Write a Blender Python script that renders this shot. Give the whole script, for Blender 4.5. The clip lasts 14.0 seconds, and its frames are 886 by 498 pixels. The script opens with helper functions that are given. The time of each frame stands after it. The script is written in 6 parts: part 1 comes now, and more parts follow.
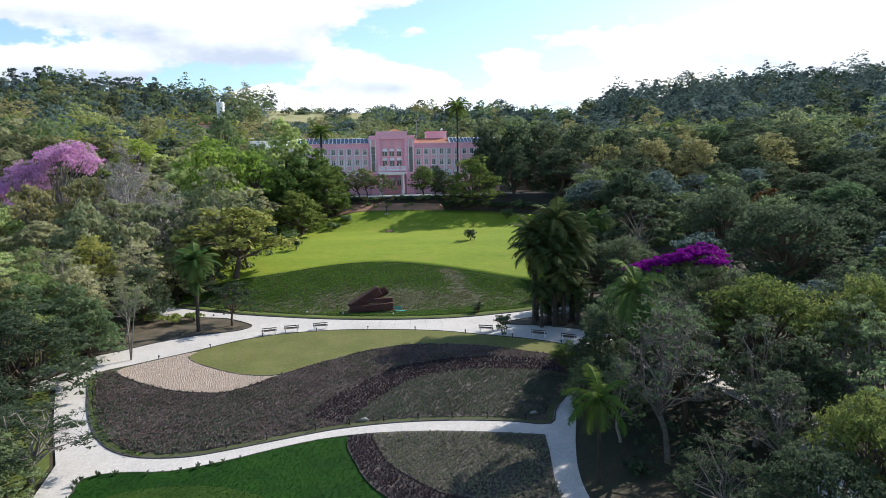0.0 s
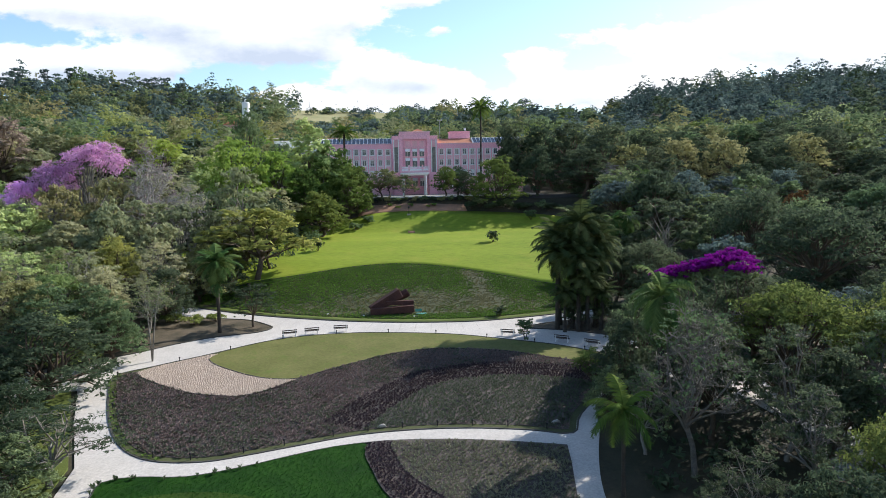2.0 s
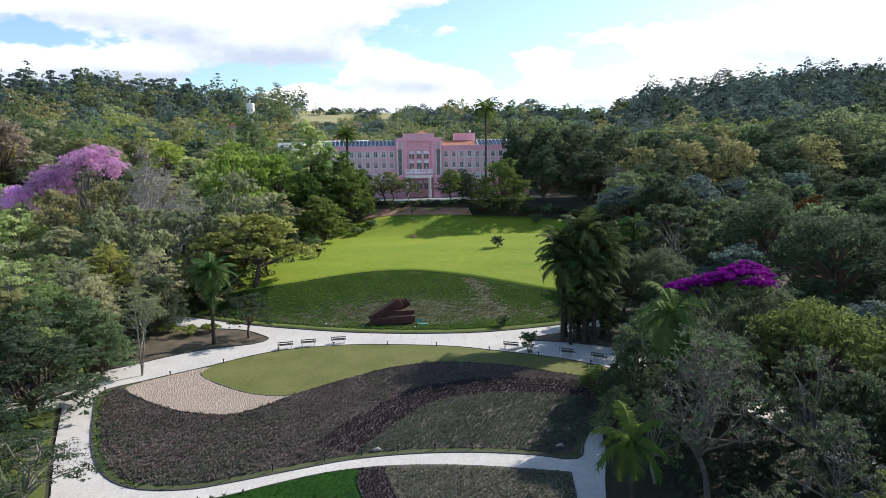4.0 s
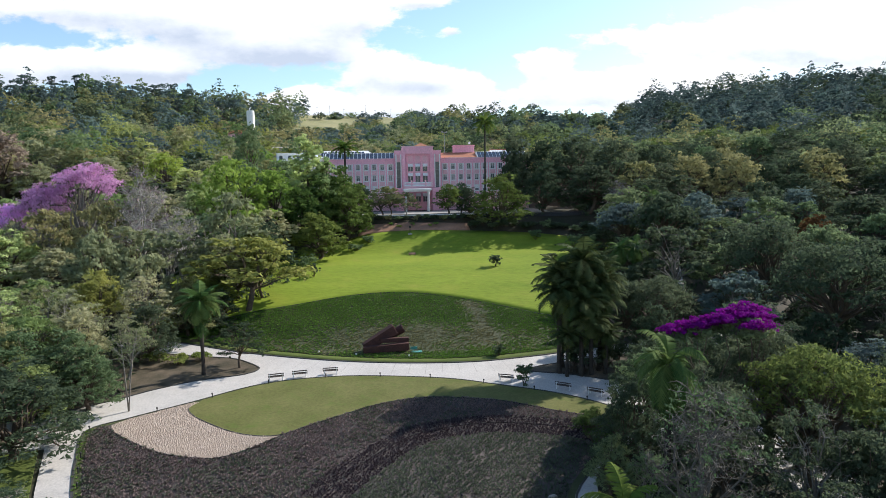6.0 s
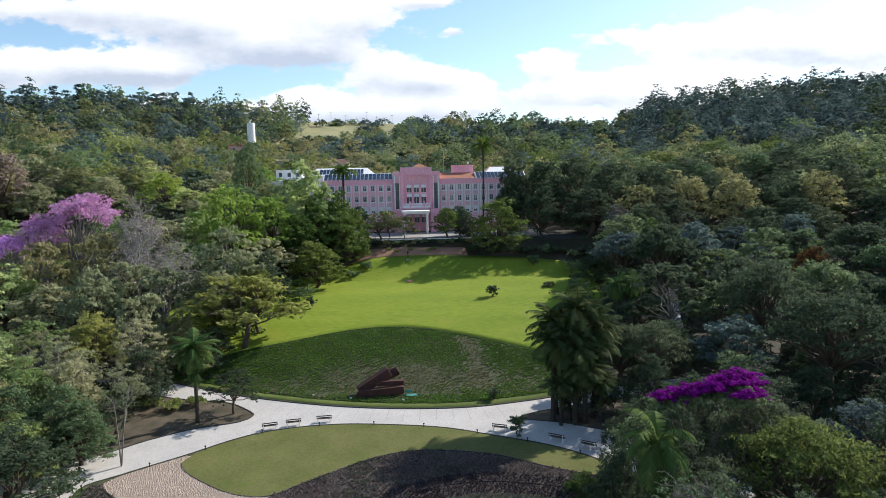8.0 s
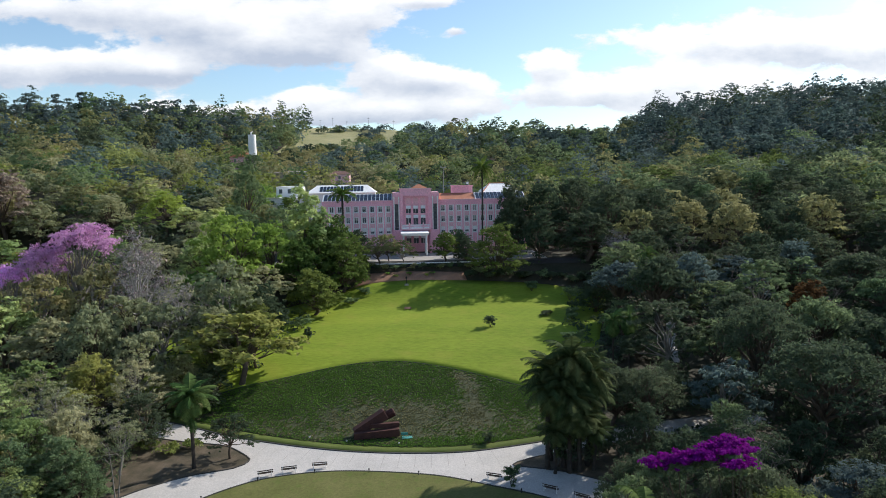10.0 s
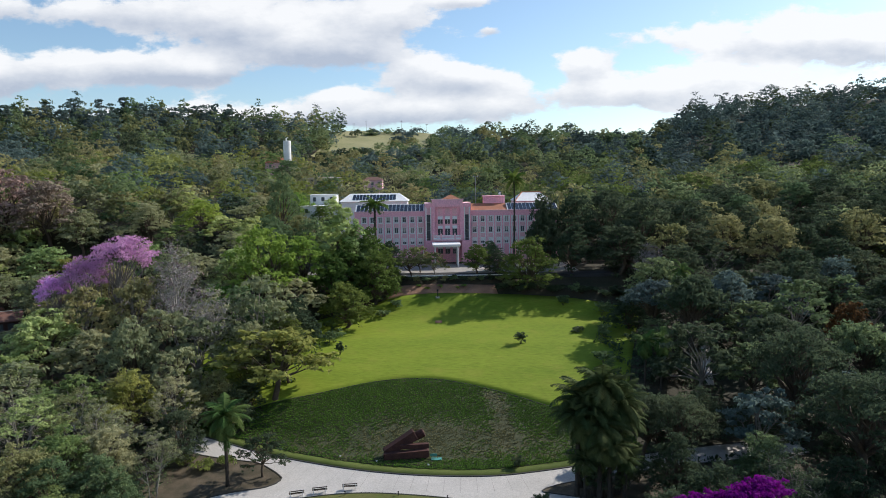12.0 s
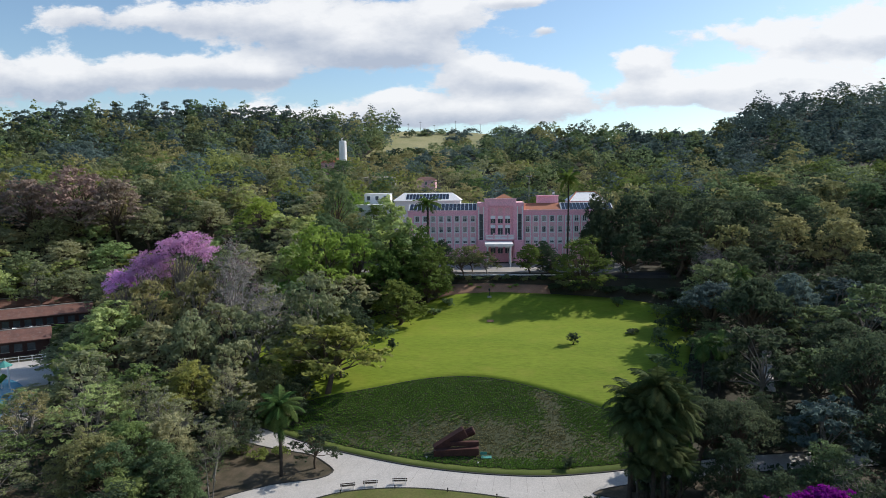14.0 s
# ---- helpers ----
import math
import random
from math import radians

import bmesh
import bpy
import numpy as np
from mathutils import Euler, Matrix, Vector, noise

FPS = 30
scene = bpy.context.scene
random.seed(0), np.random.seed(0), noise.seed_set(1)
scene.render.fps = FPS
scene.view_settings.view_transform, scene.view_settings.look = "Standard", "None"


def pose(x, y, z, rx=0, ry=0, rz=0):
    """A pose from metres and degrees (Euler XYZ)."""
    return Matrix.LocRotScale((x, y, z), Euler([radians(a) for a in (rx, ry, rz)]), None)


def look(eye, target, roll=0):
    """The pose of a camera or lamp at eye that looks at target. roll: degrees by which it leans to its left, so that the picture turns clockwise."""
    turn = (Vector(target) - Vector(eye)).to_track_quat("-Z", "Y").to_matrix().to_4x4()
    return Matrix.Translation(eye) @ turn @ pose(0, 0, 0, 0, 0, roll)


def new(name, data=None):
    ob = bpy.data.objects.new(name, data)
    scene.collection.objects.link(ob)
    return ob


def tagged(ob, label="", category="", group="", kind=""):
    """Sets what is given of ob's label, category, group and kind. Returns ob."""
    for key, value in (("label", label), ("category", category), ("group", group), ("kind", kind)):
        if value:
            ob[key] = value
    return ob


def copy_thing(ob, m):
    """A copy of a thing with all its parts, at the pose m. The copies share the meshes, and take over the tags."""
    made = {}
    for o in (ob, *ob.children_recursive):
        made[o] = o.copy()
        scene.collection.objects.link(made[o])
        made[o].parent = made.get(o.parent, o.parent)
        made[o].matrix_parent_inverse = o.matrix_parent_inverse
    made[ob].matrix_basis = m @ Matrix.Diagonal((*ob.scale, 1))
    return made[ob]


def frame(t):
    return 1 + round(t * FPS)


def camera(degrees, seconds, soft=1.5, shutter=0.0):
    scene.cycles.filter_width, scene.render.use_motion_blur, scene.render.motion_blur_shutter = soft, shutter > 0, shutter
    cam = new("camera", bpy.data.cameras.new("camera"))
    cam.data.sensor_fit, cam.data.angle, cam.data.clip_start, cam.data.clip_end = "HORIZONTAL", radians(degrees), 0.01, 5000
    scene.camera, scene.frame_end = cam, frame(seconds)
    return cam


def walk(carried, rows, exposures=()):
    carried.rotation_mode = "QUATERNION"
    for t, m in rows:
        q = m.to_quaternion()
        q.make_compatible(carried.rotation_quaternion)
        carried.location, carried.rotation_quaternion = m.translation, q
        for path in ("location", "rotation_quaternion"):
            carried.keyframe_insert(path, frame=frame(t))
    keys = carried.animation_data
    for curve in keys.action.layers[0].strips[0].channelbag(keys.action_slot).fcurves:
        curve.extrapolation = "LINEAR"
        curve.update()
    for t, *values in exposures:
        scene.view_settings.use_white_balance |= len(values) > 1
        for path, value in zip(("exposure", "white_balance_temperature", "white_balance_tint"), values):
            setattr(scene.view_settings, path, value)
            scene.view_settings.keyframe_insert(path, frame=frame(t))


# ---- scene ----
cam = camera(68.1, 14.0, soft=0.9)
PATH = [
    (0, (-2.595, -1.654, 20.216), (-2.335, 0.318, 20.009), -1.1),
    (0.5, (-2.566, -1.532, 20.194), (-2.294, 0.439, 19.986), -1.1),
    (1, (-2.562, -1.253, 20.29), (-2.322, 0.722, 20.082), -1.0),
    (1.5, (-2.364, -0.93, 20.382), (-2.168, 1.049, 20.174), -1.0),
    (2, (-2.186, -0.514, 20.557), (-1.997, 1.467, 20.349), -1.0),
    (2.5, (-2.075, 0.163, 20.786), (-1.893, 2.144, 20.577), -1.0),
    (5, (-0.334, 3.85, 22.528), (-0.171, 5.832, 22.32), -1.0),
    (5.5, (-0.071, 4.233, 23.499), (0.09, 6.216, 23.292), -1.0),
    (6, (0.312, 4.532, 24.95), (0.471, 6.515, 24.745), -1.0),
    (6.5, (0.626, 4.727, 26.366), (0.782, 6.71, 26.161), -1.0),
    (7, (1.026, 4.946, 27.976), (1.181, 6.929, 27.772), -1.1),
    (7.5, (1.315, 5.037, 29.439), (1.468, 7.02, 29.234), -1.1),
    (8, (1.657, 5.173, 31.1), (1.808, 7.157, 30.896), -1.1),
    (10.5, (2.839, 5.445, 38.779), (2.983, 7.43, 38.575), -1.0),
    (11, (2.941, 5.55, 40.005), (3.085, 7.535, 39.8), -1.0),
    (11.5, (3.005, 5.564, 40.551), (3.147, 7.548, 40.347), -1.0),
    (12, (2.897, 5.447, 40.677), (2.944, 7.436, 40.474), -0.8),
    (12.5, (3.149, 5.436, 40.497), (3.1, 7.425, 40.297), -0.6),
    (13, (3.191, 5.291, 40.396), (3.112, 7.279, 40.196), -0.6),
    (13.5, (3.005, 5.274, 40.347), (2.908, 7.262, 40.147), -0.6),
    (14, (2.942, 5.353, 40.245), (2.829, 7.34, 40.046), -0.6),
]
walk(cam, [(t, look(eye, target, roll)) for t, eye, target, roll in PATH],
     exposures=((0.0, 0.67), (2.7, 0.65), (5.0, 0.62), (8.0, 0.48), (10.5, 0.26), (12.0, 0.16), (14.0, 0.10)))

# == body ==
# ---------------------------------------------------------------- world and sun
SUN_AZ, SUN_EL = radians(58.0), radians(33.0)      # azimuth from +y towards +x

world = bpy.data.worlds.new("world")
scene.world = world
world.use_nodes = True
wn, wl = world.node_tree.nodes, world.node_tree.links
wn.clear()


def wmath(op, a, b=None, clamp=False):
    n = wn.new("ShaderNodeMath")
    n.operation, n.use_clamp = op, clamp
    for i, v in enumerate((a, b)):
        if v is None:
            continue
        if isinstance(v, (int, float)):
            n.inputs[i].default_value = v
        else:
            wl.new(v, n.inputs[i])
    return n.outputs[0]


sky = wn.new("ShaderNodeTexSky")
sky.sky_type, sky.sun_disc = "NISHITA", False
sky.sun_elevation, sky.sun_rotation = SUN_EL, SUN_AZ
sky.air_density, sky.dust_density, sky.ozone_density = 1.0, 0.6, 2.0
coord = wn.new("ShaderNodeTexCoord")
xyz = wn.new("ShaderNodeSeparateXYZ")
wl.new(coord.outputs["Generated"], xyz.inputs[0])
ahead = wmath("MAXIMUM", wmath("ABSOLUTE", xyz.outputs[1]), 0.08)
u_dir, v_dir = wmath("DIVIDE", xyz.outputs[0], ahead), wmath("DIVIDE", xyz.outputs[2], ahead)
plane = wn.new("ShaderNodeCombineXYZ")
wl.new(u_dir, plane.inputs[0])
wl.new(wmath("MULTIPLY", v_dir, 2.0), plane.inputs[1])


def wnoise(scale, detail, rough):
    n = wn.new("ShaderNodeTexNoise")
    n.inputs["Scale"].default_value, n.inputs["Detail"].default_value = scale, detail
    n.inputs["Roughness"].default_value = rough
    wl.new(plane.outputs[0], n.inputs["Vector"])
    return n.outputs[0]


billow = wmath("SUBTRACT", wnoise(13.0, 10.0, 0.62), 0.5)
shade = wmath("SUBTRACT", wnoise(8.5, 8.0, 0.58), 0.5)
broad = wmath("SUBTRACT", wnoise(2.6, 4.0, 0.5), 0.5)
# cumulus banks: heading, height (tangents), half width, half height, weight
CLOUDS = ((-0.283, 0.245, 0.120, 0.036, 1.15), (-0.200, 0.212, 0.110, 0.030, 1.0), (-0.130, 0.192, 0.095, 0.022, 0.95), (-0.070, 0.242, 0.085, 0.036, 1.2), (-0.470, 0.252, 0.110, 0.026, 0.85), (-0.440, 0.176, 0.135, 0.027, 1.15),
          (-0.330, 0.164, 0.070, 0.018, 0.9), (-0.125, 0.127, 0.055, 0.015, 1.0), (0.005, 0.158, 0.075, 0.030, 1.2), (0.090, 0.146, 0.060, 0.020, 1.0), (0.010, 0.108, 0.170, 0.020, 1.0), (0.240, 0.170, 0.036, 0.026, 1.25),
          (0.264, 0.130, 0.125, 0.018, 1.0), (0.101, 0.223, 0.020, 0.008, 0.75), (0.590, 0.206, 0.240, 0.036, 1.35), (0.437, 0.148, 0.120, 0.021, 1.1), (0.490, 0.120, 0.170, 0.026, 1.0), (-0.670, 0.165, 0.130, 0.036, 1.2),
          (-0.619, 0.262, 0.060, 0.020, 0.8), (0.060, 0.264, 0.055, 0.009, 0.9), (0.900, 0.200, 0.200, 0.060, 1.3), (1.150, 0.250, 0.280, 0.060, 1.3), (-0.950, 0.200, 0.180, 0.050, 1.2), (-0.300, 0.100, 0.300, 0.022, 0.9),
          (-0.200, 0.330, 0.250, 0.040, 1.1), (0.400, 0.420, 0.250, 0.060, 1.1), (-0.700, 0.400, 0.300, 0.060, 1.1))
total, tops = None, None
for cu, cv, ru, rv, wt in CLOUDS:
    du = wmath("DIVIDE", wmath("SUBTRACT", u_dir, cu), ru)
    dv = wmath("DIVIDE", wmath("SUBTRACT", v_dir, cv), rv)
    bump = wmath("EXPONENT", wmath("MULTIPLY", wmath("ADD", wmath("MULTIPLY", du, du), wmath("MULTIPLY", dv, dv)), -1.0))
    bump = wmath("MULTIPLY", bump, wt)
    lift = wmath("MULTIPLY", bump, dv)
    total = bump if total is None else wmath("ADD", total, bump)
    tops = lift if tops is None else wmath("ADD", tops, lift)
field = wmath("ADD", total, wmath("ADD", wmath("MULTIPLY", billow, 2.1), wmath("MULTIPLY", broad, 0.35)))
cover = wn.new("ShaderNodeMapRange")
cover.interpolation_type = "SMOOTHSTEP"
cover.inputs["From Min"].default_value, cover.inputs["From Max"].default_value = 0.34, 0.72
wl.new(field, cover.inputs["Value"])
glow = wn.new("ShaderNodeMapRange")
glow.inputs["From Min"].default_value, glow.inputs["From Max"].default_value = -0.95, 0.45
wl.new(wmath("ADD", wmath("ADD", wmath("MULTIPLY", tops, 1.5), wmath("MULTIPLY", shade, 1.7)), wmath("ADD", wmath("MULTIPLY", billow, 1.5), wmath("MULTIPLY", wmath("MAXIMUM", u_dir, -0.1), 0.9))), glow.inputs["Value"])
cloud_tone = wn.new("ShaderNodeMix")
cloud_tone.data_type = "RGBA"
cloud_tone.inputs["A"].default_value = (3.3, 3.75, 4.6, 1)
cloud_tone.inputs["B"].default_value = (6.6, 6.7, 6.9, 1)
wl.new(glow.outputs[0], cloud_tone.inputs["Factor"])
mixed = wn.new("ShaderNodeMix")
mixed.data_type = "RGBA"
wl.new(wmath("MULTIPLY", cover.outputs[0], 0.96), mixed.inputs["Factor"])
tint = wn.new("ShaderNodeMix")
tint.data_type, tint.blend_type = "RGBA", "MULTIPLY"
tint.inputs["Factor"].default_value = 1.0
tint.inputs["B"].default_value = (0.97, 1.03, 1.05, 1)      # a clear, slightly cyan winter sky
wl.new(sky.outputs[0], tint.inputs["A"])
wl.new(tint.outputs["Result"], mixed.inputs["A"])
wl.new(cloud_tone.outputs["Result"], mixed.inputs["B"])
back = wn.new("ShaderNodeBackground")
back.inputs["Strength"].default_value = 0.13
wl.new(mixed.outputs["Result"], back.inputs["Color"])
wout = wn.new("ShaderNodeOutputWorld")
wl.new(back.outputs[0], wout.inputs[0])

sun = new("sun", bpy.data.lights.new("sun", "SUN"))
sun.data.energy, sun.data.angle, sun.data.color = 4.8, radians(0.6), (1.0, 0.95, 0.89)
sun_from = Vector((math.sin(SUN_AZ) * math.cos(SUN_EL), math.cos(SUN_AZ) * math.cos(SUN_EL), math.sin(SUN_EL)))
sun.matrix_world = look(sun_from * 300, (0, 0, 0))


# ---------------------------------------------------------------- materials
def material(name, rough=0.8, metal=0.0, spec=0.3):
    m = bpy.data.materials.new(name)
    m.use_nodes = True
    b = m.node_tree.nodes["Principled BSDF"]
    b.inputs["Roughness"].default_value, b.inputs["Metallic"].default_value = rough, metal
    b.inputs["Specular IOR Level"].default_value = spec
    return m, m.node_tree.nodes, m.node_tree.links, b


def ramp(nodes, stops):
    r = nodes.new("ShaderNodeValToRGB")
    while len(r.color_ramp.elements) < len(stops):
        r.color_ramp.elements.new(0.5)
    for e, (p, c) in zip(r.color_ramp.elements, stops):
        e.position, e.color = p, (*c, 1)
    return r


def noise_tex(nodes, links, scale, detail=4, rough=0.55, space="Object", stretch=None):
    c = nodes.new("ShaderNodeTexCoord")
    n = nodes.new("ShaderNodeTexNoise")
    n.inputs["Scale"].default_value, n.inputs["Detail"].default_value, n.inputs["Roughness"].default_value = scale, detail, rough
    src = c.outputs[space]
    if stretch:
        mp = nodes.new("ShaderNodeMapping")
        mp.inputs["Scale"].default_value = stretch
        links.new(src, mp.inputs[0])
        src = mp.outputs[0]
    links.new(src, n.inputs["Vector"])
    return n.outputs[0]


def blend(nodes, links, mode, fac, a, b):
    m = nodes.new("ShaderNodeMix")
    m.data_type, m.blend_type = "RGBA", mode
    for sock, v in (("Factor", fac), ("A", a), ("B", b)):
        if isinstance(v, (int, float)):
            m.inputs[sock].default_value = v
        elif isinstance(v, tuple):
            m.inputs[sock].default_value = (*v, 1)
        else:
            links.new(v, m.inputs[sock])
    return m.outputs["Result"]


def surface(name, light, dark, broad=0.15, fine=3.0, rough=0.85, bump=0.3, metal=0.0, spec=0.3, stain=None, amount=0.35, grain=0.02, stretch=None):
    """A two-scale surface: broad patches and fine grain, with relief and an optional stain colour."""
    m, n, l, b = material(name, rough, metal, spec)
    a = noise_tex(n, l, broad, 5, 0.6, stretch=stretch)
    f = noise_tex(n, l, fine, 6, 0.65, stretch=stretch)
    r = ramp(n, ((0.3, dark), (0.7, light)))
    l.new(a, r.inputs[0])
    g = ramp(n, ((0.25, (0.72, 0.72, 0.72)), (0.75, (1.18, 1.18, 1.18))))
    l.new(f, g.inputs[0])
    colour = blend(n, l, "MULTIPLY", 1.0, r.outputs[0], g.outputs[0])
    if stain:
        s = noise_tex(n, l, broad * 3.3, 6, 0.7)
        k = ramp(n, ((0.52, (0, 0, 0)), (0.72, (amount,) * 3)))
        l.new(s, k.inputs[0])
        colour = blend(n, l, "MIX", k.outputs[0], colour, stain)
    l.new(colour, b.inputs["Base Color"])
    if bump:
        k = n.new("ShaderNodeBump")
        k.inputs["Strength"].default_value, k.inputs["Distance"].default_value = bump, grain
        l.new(f, k.inputs["Height"])
        l.new(k.outputs[0], b.inputs["Normal"])
    return m


def foliage(name, light, dark, through_light=0.5, rough=0.75, hue=0.03):
    """Leaves: varied leaf by leaf, tree by tree and in patches; light comes through them."""
    m, n, l, b = material(name, rough, 0.0, 0.04)
    geo, info = n.new("ShaderNodeNewGeometry"), n.new("ShaderNodeObjectInfo")
    patch = noise_tex(n, l, 0.25, 3)
    mixv = n.new("ShaderNodeMath")
    mixv.operation = "MULTIPLY_ADD"
    l.new(geo.outputs["Random Per Island"], mixv.inputs[0])
    mixv.inputs[1].default_value = 0.34
    half = n.new("ShaderNodeMath")
    half.operation = "MULTIPLY_ADD"
    l.new(patch, half.inputs[0])
    half.inputs[1].default_value, half.inputs[2].default_value = 0.9, -0.12
    l.new(half.outputs[0], mixv.inputs[2])
    r = ramp(n, ((0.05, dark), (0.95, light)))
    l.new(mixv.outputs[0], r.inputs[0])
    hs = n.new("ShaderNodeHueSaturation")
    tone = n.new("ShaderNodeMapRange")
    tone.inputs["To Min"].default_value, tone.inputs["To Max"].default_value = 0.5 - hue, 0.5 + hue
    l.new(info.outputs["Random"], tone.inputs["Value"])
    l.new(tone.outputs[0], hs.inputs["Hue"])
    val = n.new("ShaderNodeMapRange")
    val.inputs["To Min"].default_value, val.inputs["To Max"].default_value = 1.22, 0.78
    l.new(info.outputs["Random"], val.inputs["Value"])
    l.new(val.outputs[0], hs.inputs["Value"])
    l.new(r.outputs[0], hs.inputs["Color"])
    l.new(hs.outputs[0], b.inputs["Base Color"])
    tr = n.new("ShaderNodeBsdfTranslucent")
    l.new(hs.outputs[0], tr.inputs["Color"])
    mx = n.new("ShaderNodeMixShader")
    mx.inputs[0].default_value = through_light
    l.new(b.outputs[0], mx.inputs[1])
    l.new(tr.outputs[0], mx.inputs[2])
    l.new(mx.outputs[0], n["Material Output"].inputs["Surface"])
    return m


M = {}
M["soil"] = surface("forest_soil", (0.060, 0.048, 0.028), (0.024, 0.028, 0.012), 0.2, 2.5, bump=0.8, grain=0.08)
M["lawn"] = surface("mown_lawn", (0.215, 0.269, 0.029), (0.127, 0.193, 0.018), 0.05, 1.6, bump=0.6, grain=0.05, stain=(0.254, 0.252, 0.044), amount=0.55, spec=0.1, stretch=(0.45, 1.6, 1.0))
M["olive"] = surface("dry_olive_lawn", (0.155, 0.151, 0.055), (0.107, 0.116, 0.035), 0.22, 3.0, bump=0.5, grain=0.03, stain=(0.092, 0.134, 0.026), amount=0.75, spec=0.1)
M["verge"] = surface("verge_grass", (0.108, 0.132, 0.036), (0.068, 0.096, 0.022), 0.3, 6.0, bump=0.7, grain=0.05, spec=0.1)
M["dull_verge"] = surface("dull_verge_grass", (0.092, 0.102, 0.046), (0.056, 0.066, 0.030), 0.3, 6.0, bump=0.7, grain=0.05, spec=0.1)
M["deep"] = surface("lush_lawn", (0.016, 0.058, 0.005), (0.008, 0.035, 0.004), 0.35, 2.5, bump=0.7, grain=0.05, spec=0.1)
M["pale_lawn"] = surface("thin_lawn", (0.036, 0.072, 0.010), (0.022, 0.048, 0.006), 0.2, 6.0, bump=0.7, grain=0.05, spec=0.1)
M["path"] = surface("pale_concrete", (0.528, 0.496, 0.456), (0.440, 0.416, 0.384), 0.22, 5.0, rough=0.85, bump=0.15, grain=0.005, stain=(0.336, 0.304, 0.264), amount=0.35)
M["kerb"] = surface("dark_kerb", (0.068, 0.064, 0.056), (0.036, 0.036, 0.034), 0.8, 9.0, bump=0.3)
M["mulch"] = surface("dark_mulch", (0.100, 0.080, 0.070), (0.050, 0.043, 0.040), 0.4, 5.0, bump=1.0, grain=0.06)
M["slope"] = surface("planted_soil", (0.070, 0.071, 0.033), (0.037, 0.051, 0.018), 0.35, 5.0, bump=1.0, grain=0.06)
M["pebble"] = surface("buff_pebble", (0.530, 0.430, 0.338), (0.340, 0.268, 0.212), 2.2, 7.0, bump=0.3)
M["litter"] = surface("leaf_litter", (0.130, 0.100, 0.068), (0.050, 0.045, 0.026), 0.5, 6.0, bump=0.9, grain=0.05)
M["gravel"] = surface("buff_gravel", (0.404, 0.314, 0.233), (0.285, 0.215, 0.158), 0.5, 9.0, bump=1.0, grain=0.05, stain=(0.436, 0.397, 0.349), amount=0.6)
M["earth"] = surface("red_earth", (0.360, 0.195, 0.125), (0.220, 0.127, 0.077), 0.3, 5.0, bump=0.5)
M["asphalt"] = surface("asphalt", (0.060, 0.058, 0.058), (0.036, 0.036, 0.038), 0.25, 9.0, bump=0.3)
M["paving"] = surface("grey_paving", (0.400, 0.372, 0.340), (0.290, 0.268, 0.246), 0.3, 6.0, bump=0.2)
M["pink"] = surface("pink_render", (0.95, 0.50, 0.60), (0.90, 0.45, 0.54), 0.12, 3.0, rough=0.9, bump=0.1, stain=(0.64, 0.32, 0.39), amount=0.25)
M["rose"] = surface("pale_rose_render", (0.878, 0.538, 0.584), (0.784, 0.470, 0.515), 0.3, 4.0, rough=0.9, bump=0.1)
M["white"] = surface("white_paint", (0.880, 0.874, 0.860), (0.800, 0.794, 0.780), 0.4, 5.0, rough=0.7, bump=0.08, stain=(0.560, 0.540, 0.510), amount=0.2)
M["tile"] = surface("terracotta_roof", (0.448, 0.192, 0.108), (0.336, 0.136, 0.080), 0.4, 6.0, bump=0.6, grain=0.05, stain=(0.200, 0.120, 0.088), amount=0.4)
M["old_tile"] = surface("weathered_roof", (0.200, 0.100, 0.076), (0.128, 0.068, 0.056), 0.35, 6.0, bump=0.6, grain=0.05, stain=(0.240, 0.200, 0.176), amount=0.5)
M["glass"] = surface("window_glass", (0.120, 0.140, 0.155), (0.060, 0.072, 0.082), 0.5, 3.0, rough=0.12, bump=0, spec=0.6)
M["solar"] = surface("blue_black_panel", (0.022, 0.027, 0.042), (0.012, 0.016, 0.028), 0.6, 4.0, rough=0.2, bump=0, spec=0.6)
M["steel"] = surface("grey_steel", (0.336, 0.344, 0.360), (0.240, 0.248, 0.264), 0.7, 8.0, rough=0.45, metal=0.6, bump=0.1)
M["corten"] = surface("rusted_steel", (0.108, 0.048, 0.038), (0.056, 0.027, 0.026), 0.6, 5.0, rough=0.8, metal=0.25, bump=0.3, stain=(0.152, 0.068, 0.048), amount=0.5)
M["wood"] = surface("dark_bench_wood", (0.084, 0.060, 0.048), (0.044, 0.034, 0.029), 2.0, 14.0, rough=0.6, bump=0.3)
M["ironwork"] = surface("black_iron", (0.028, 0.028, 0.029), (0.016, 0.016, 0.017), 2.0, 12.0, rough=0.5, bump=0.1)
M["bark"] = surface("brown_bark", (0.128, 0.092, 0.064), (0.056, 0.044, 0.032), 1.2, 9.0, bump=0.9, grain=0.04)
M["pale_bark"] = surface("pale_grey_bark", (0.270, 0.245, 0.210), (0.135, 0.122, 0.106), 1.0, 8.0, bump=0.7, grain=0.03)
M["ash_bark"] = surface("ash_grey_bark", (0.430, 0.400, 0.372), (0.260, 0.240, 0.222), 1.0, 8.0, bump=0.6, grain=0.03)
M["grey_bark"] = surface("dull_grey_bark", (0.190, 0.172, 0.148), (0.088, 0.080, 0.068), 1.0, 8.0, bump=0.7, grain=0.03)
M["palm_bark"] = surface("palm_trunk", (0.075, 0.060, 0.046), (0.030, 0.026, 0.022), 1.0, 7.0, bump=1.0, grain=0.06)
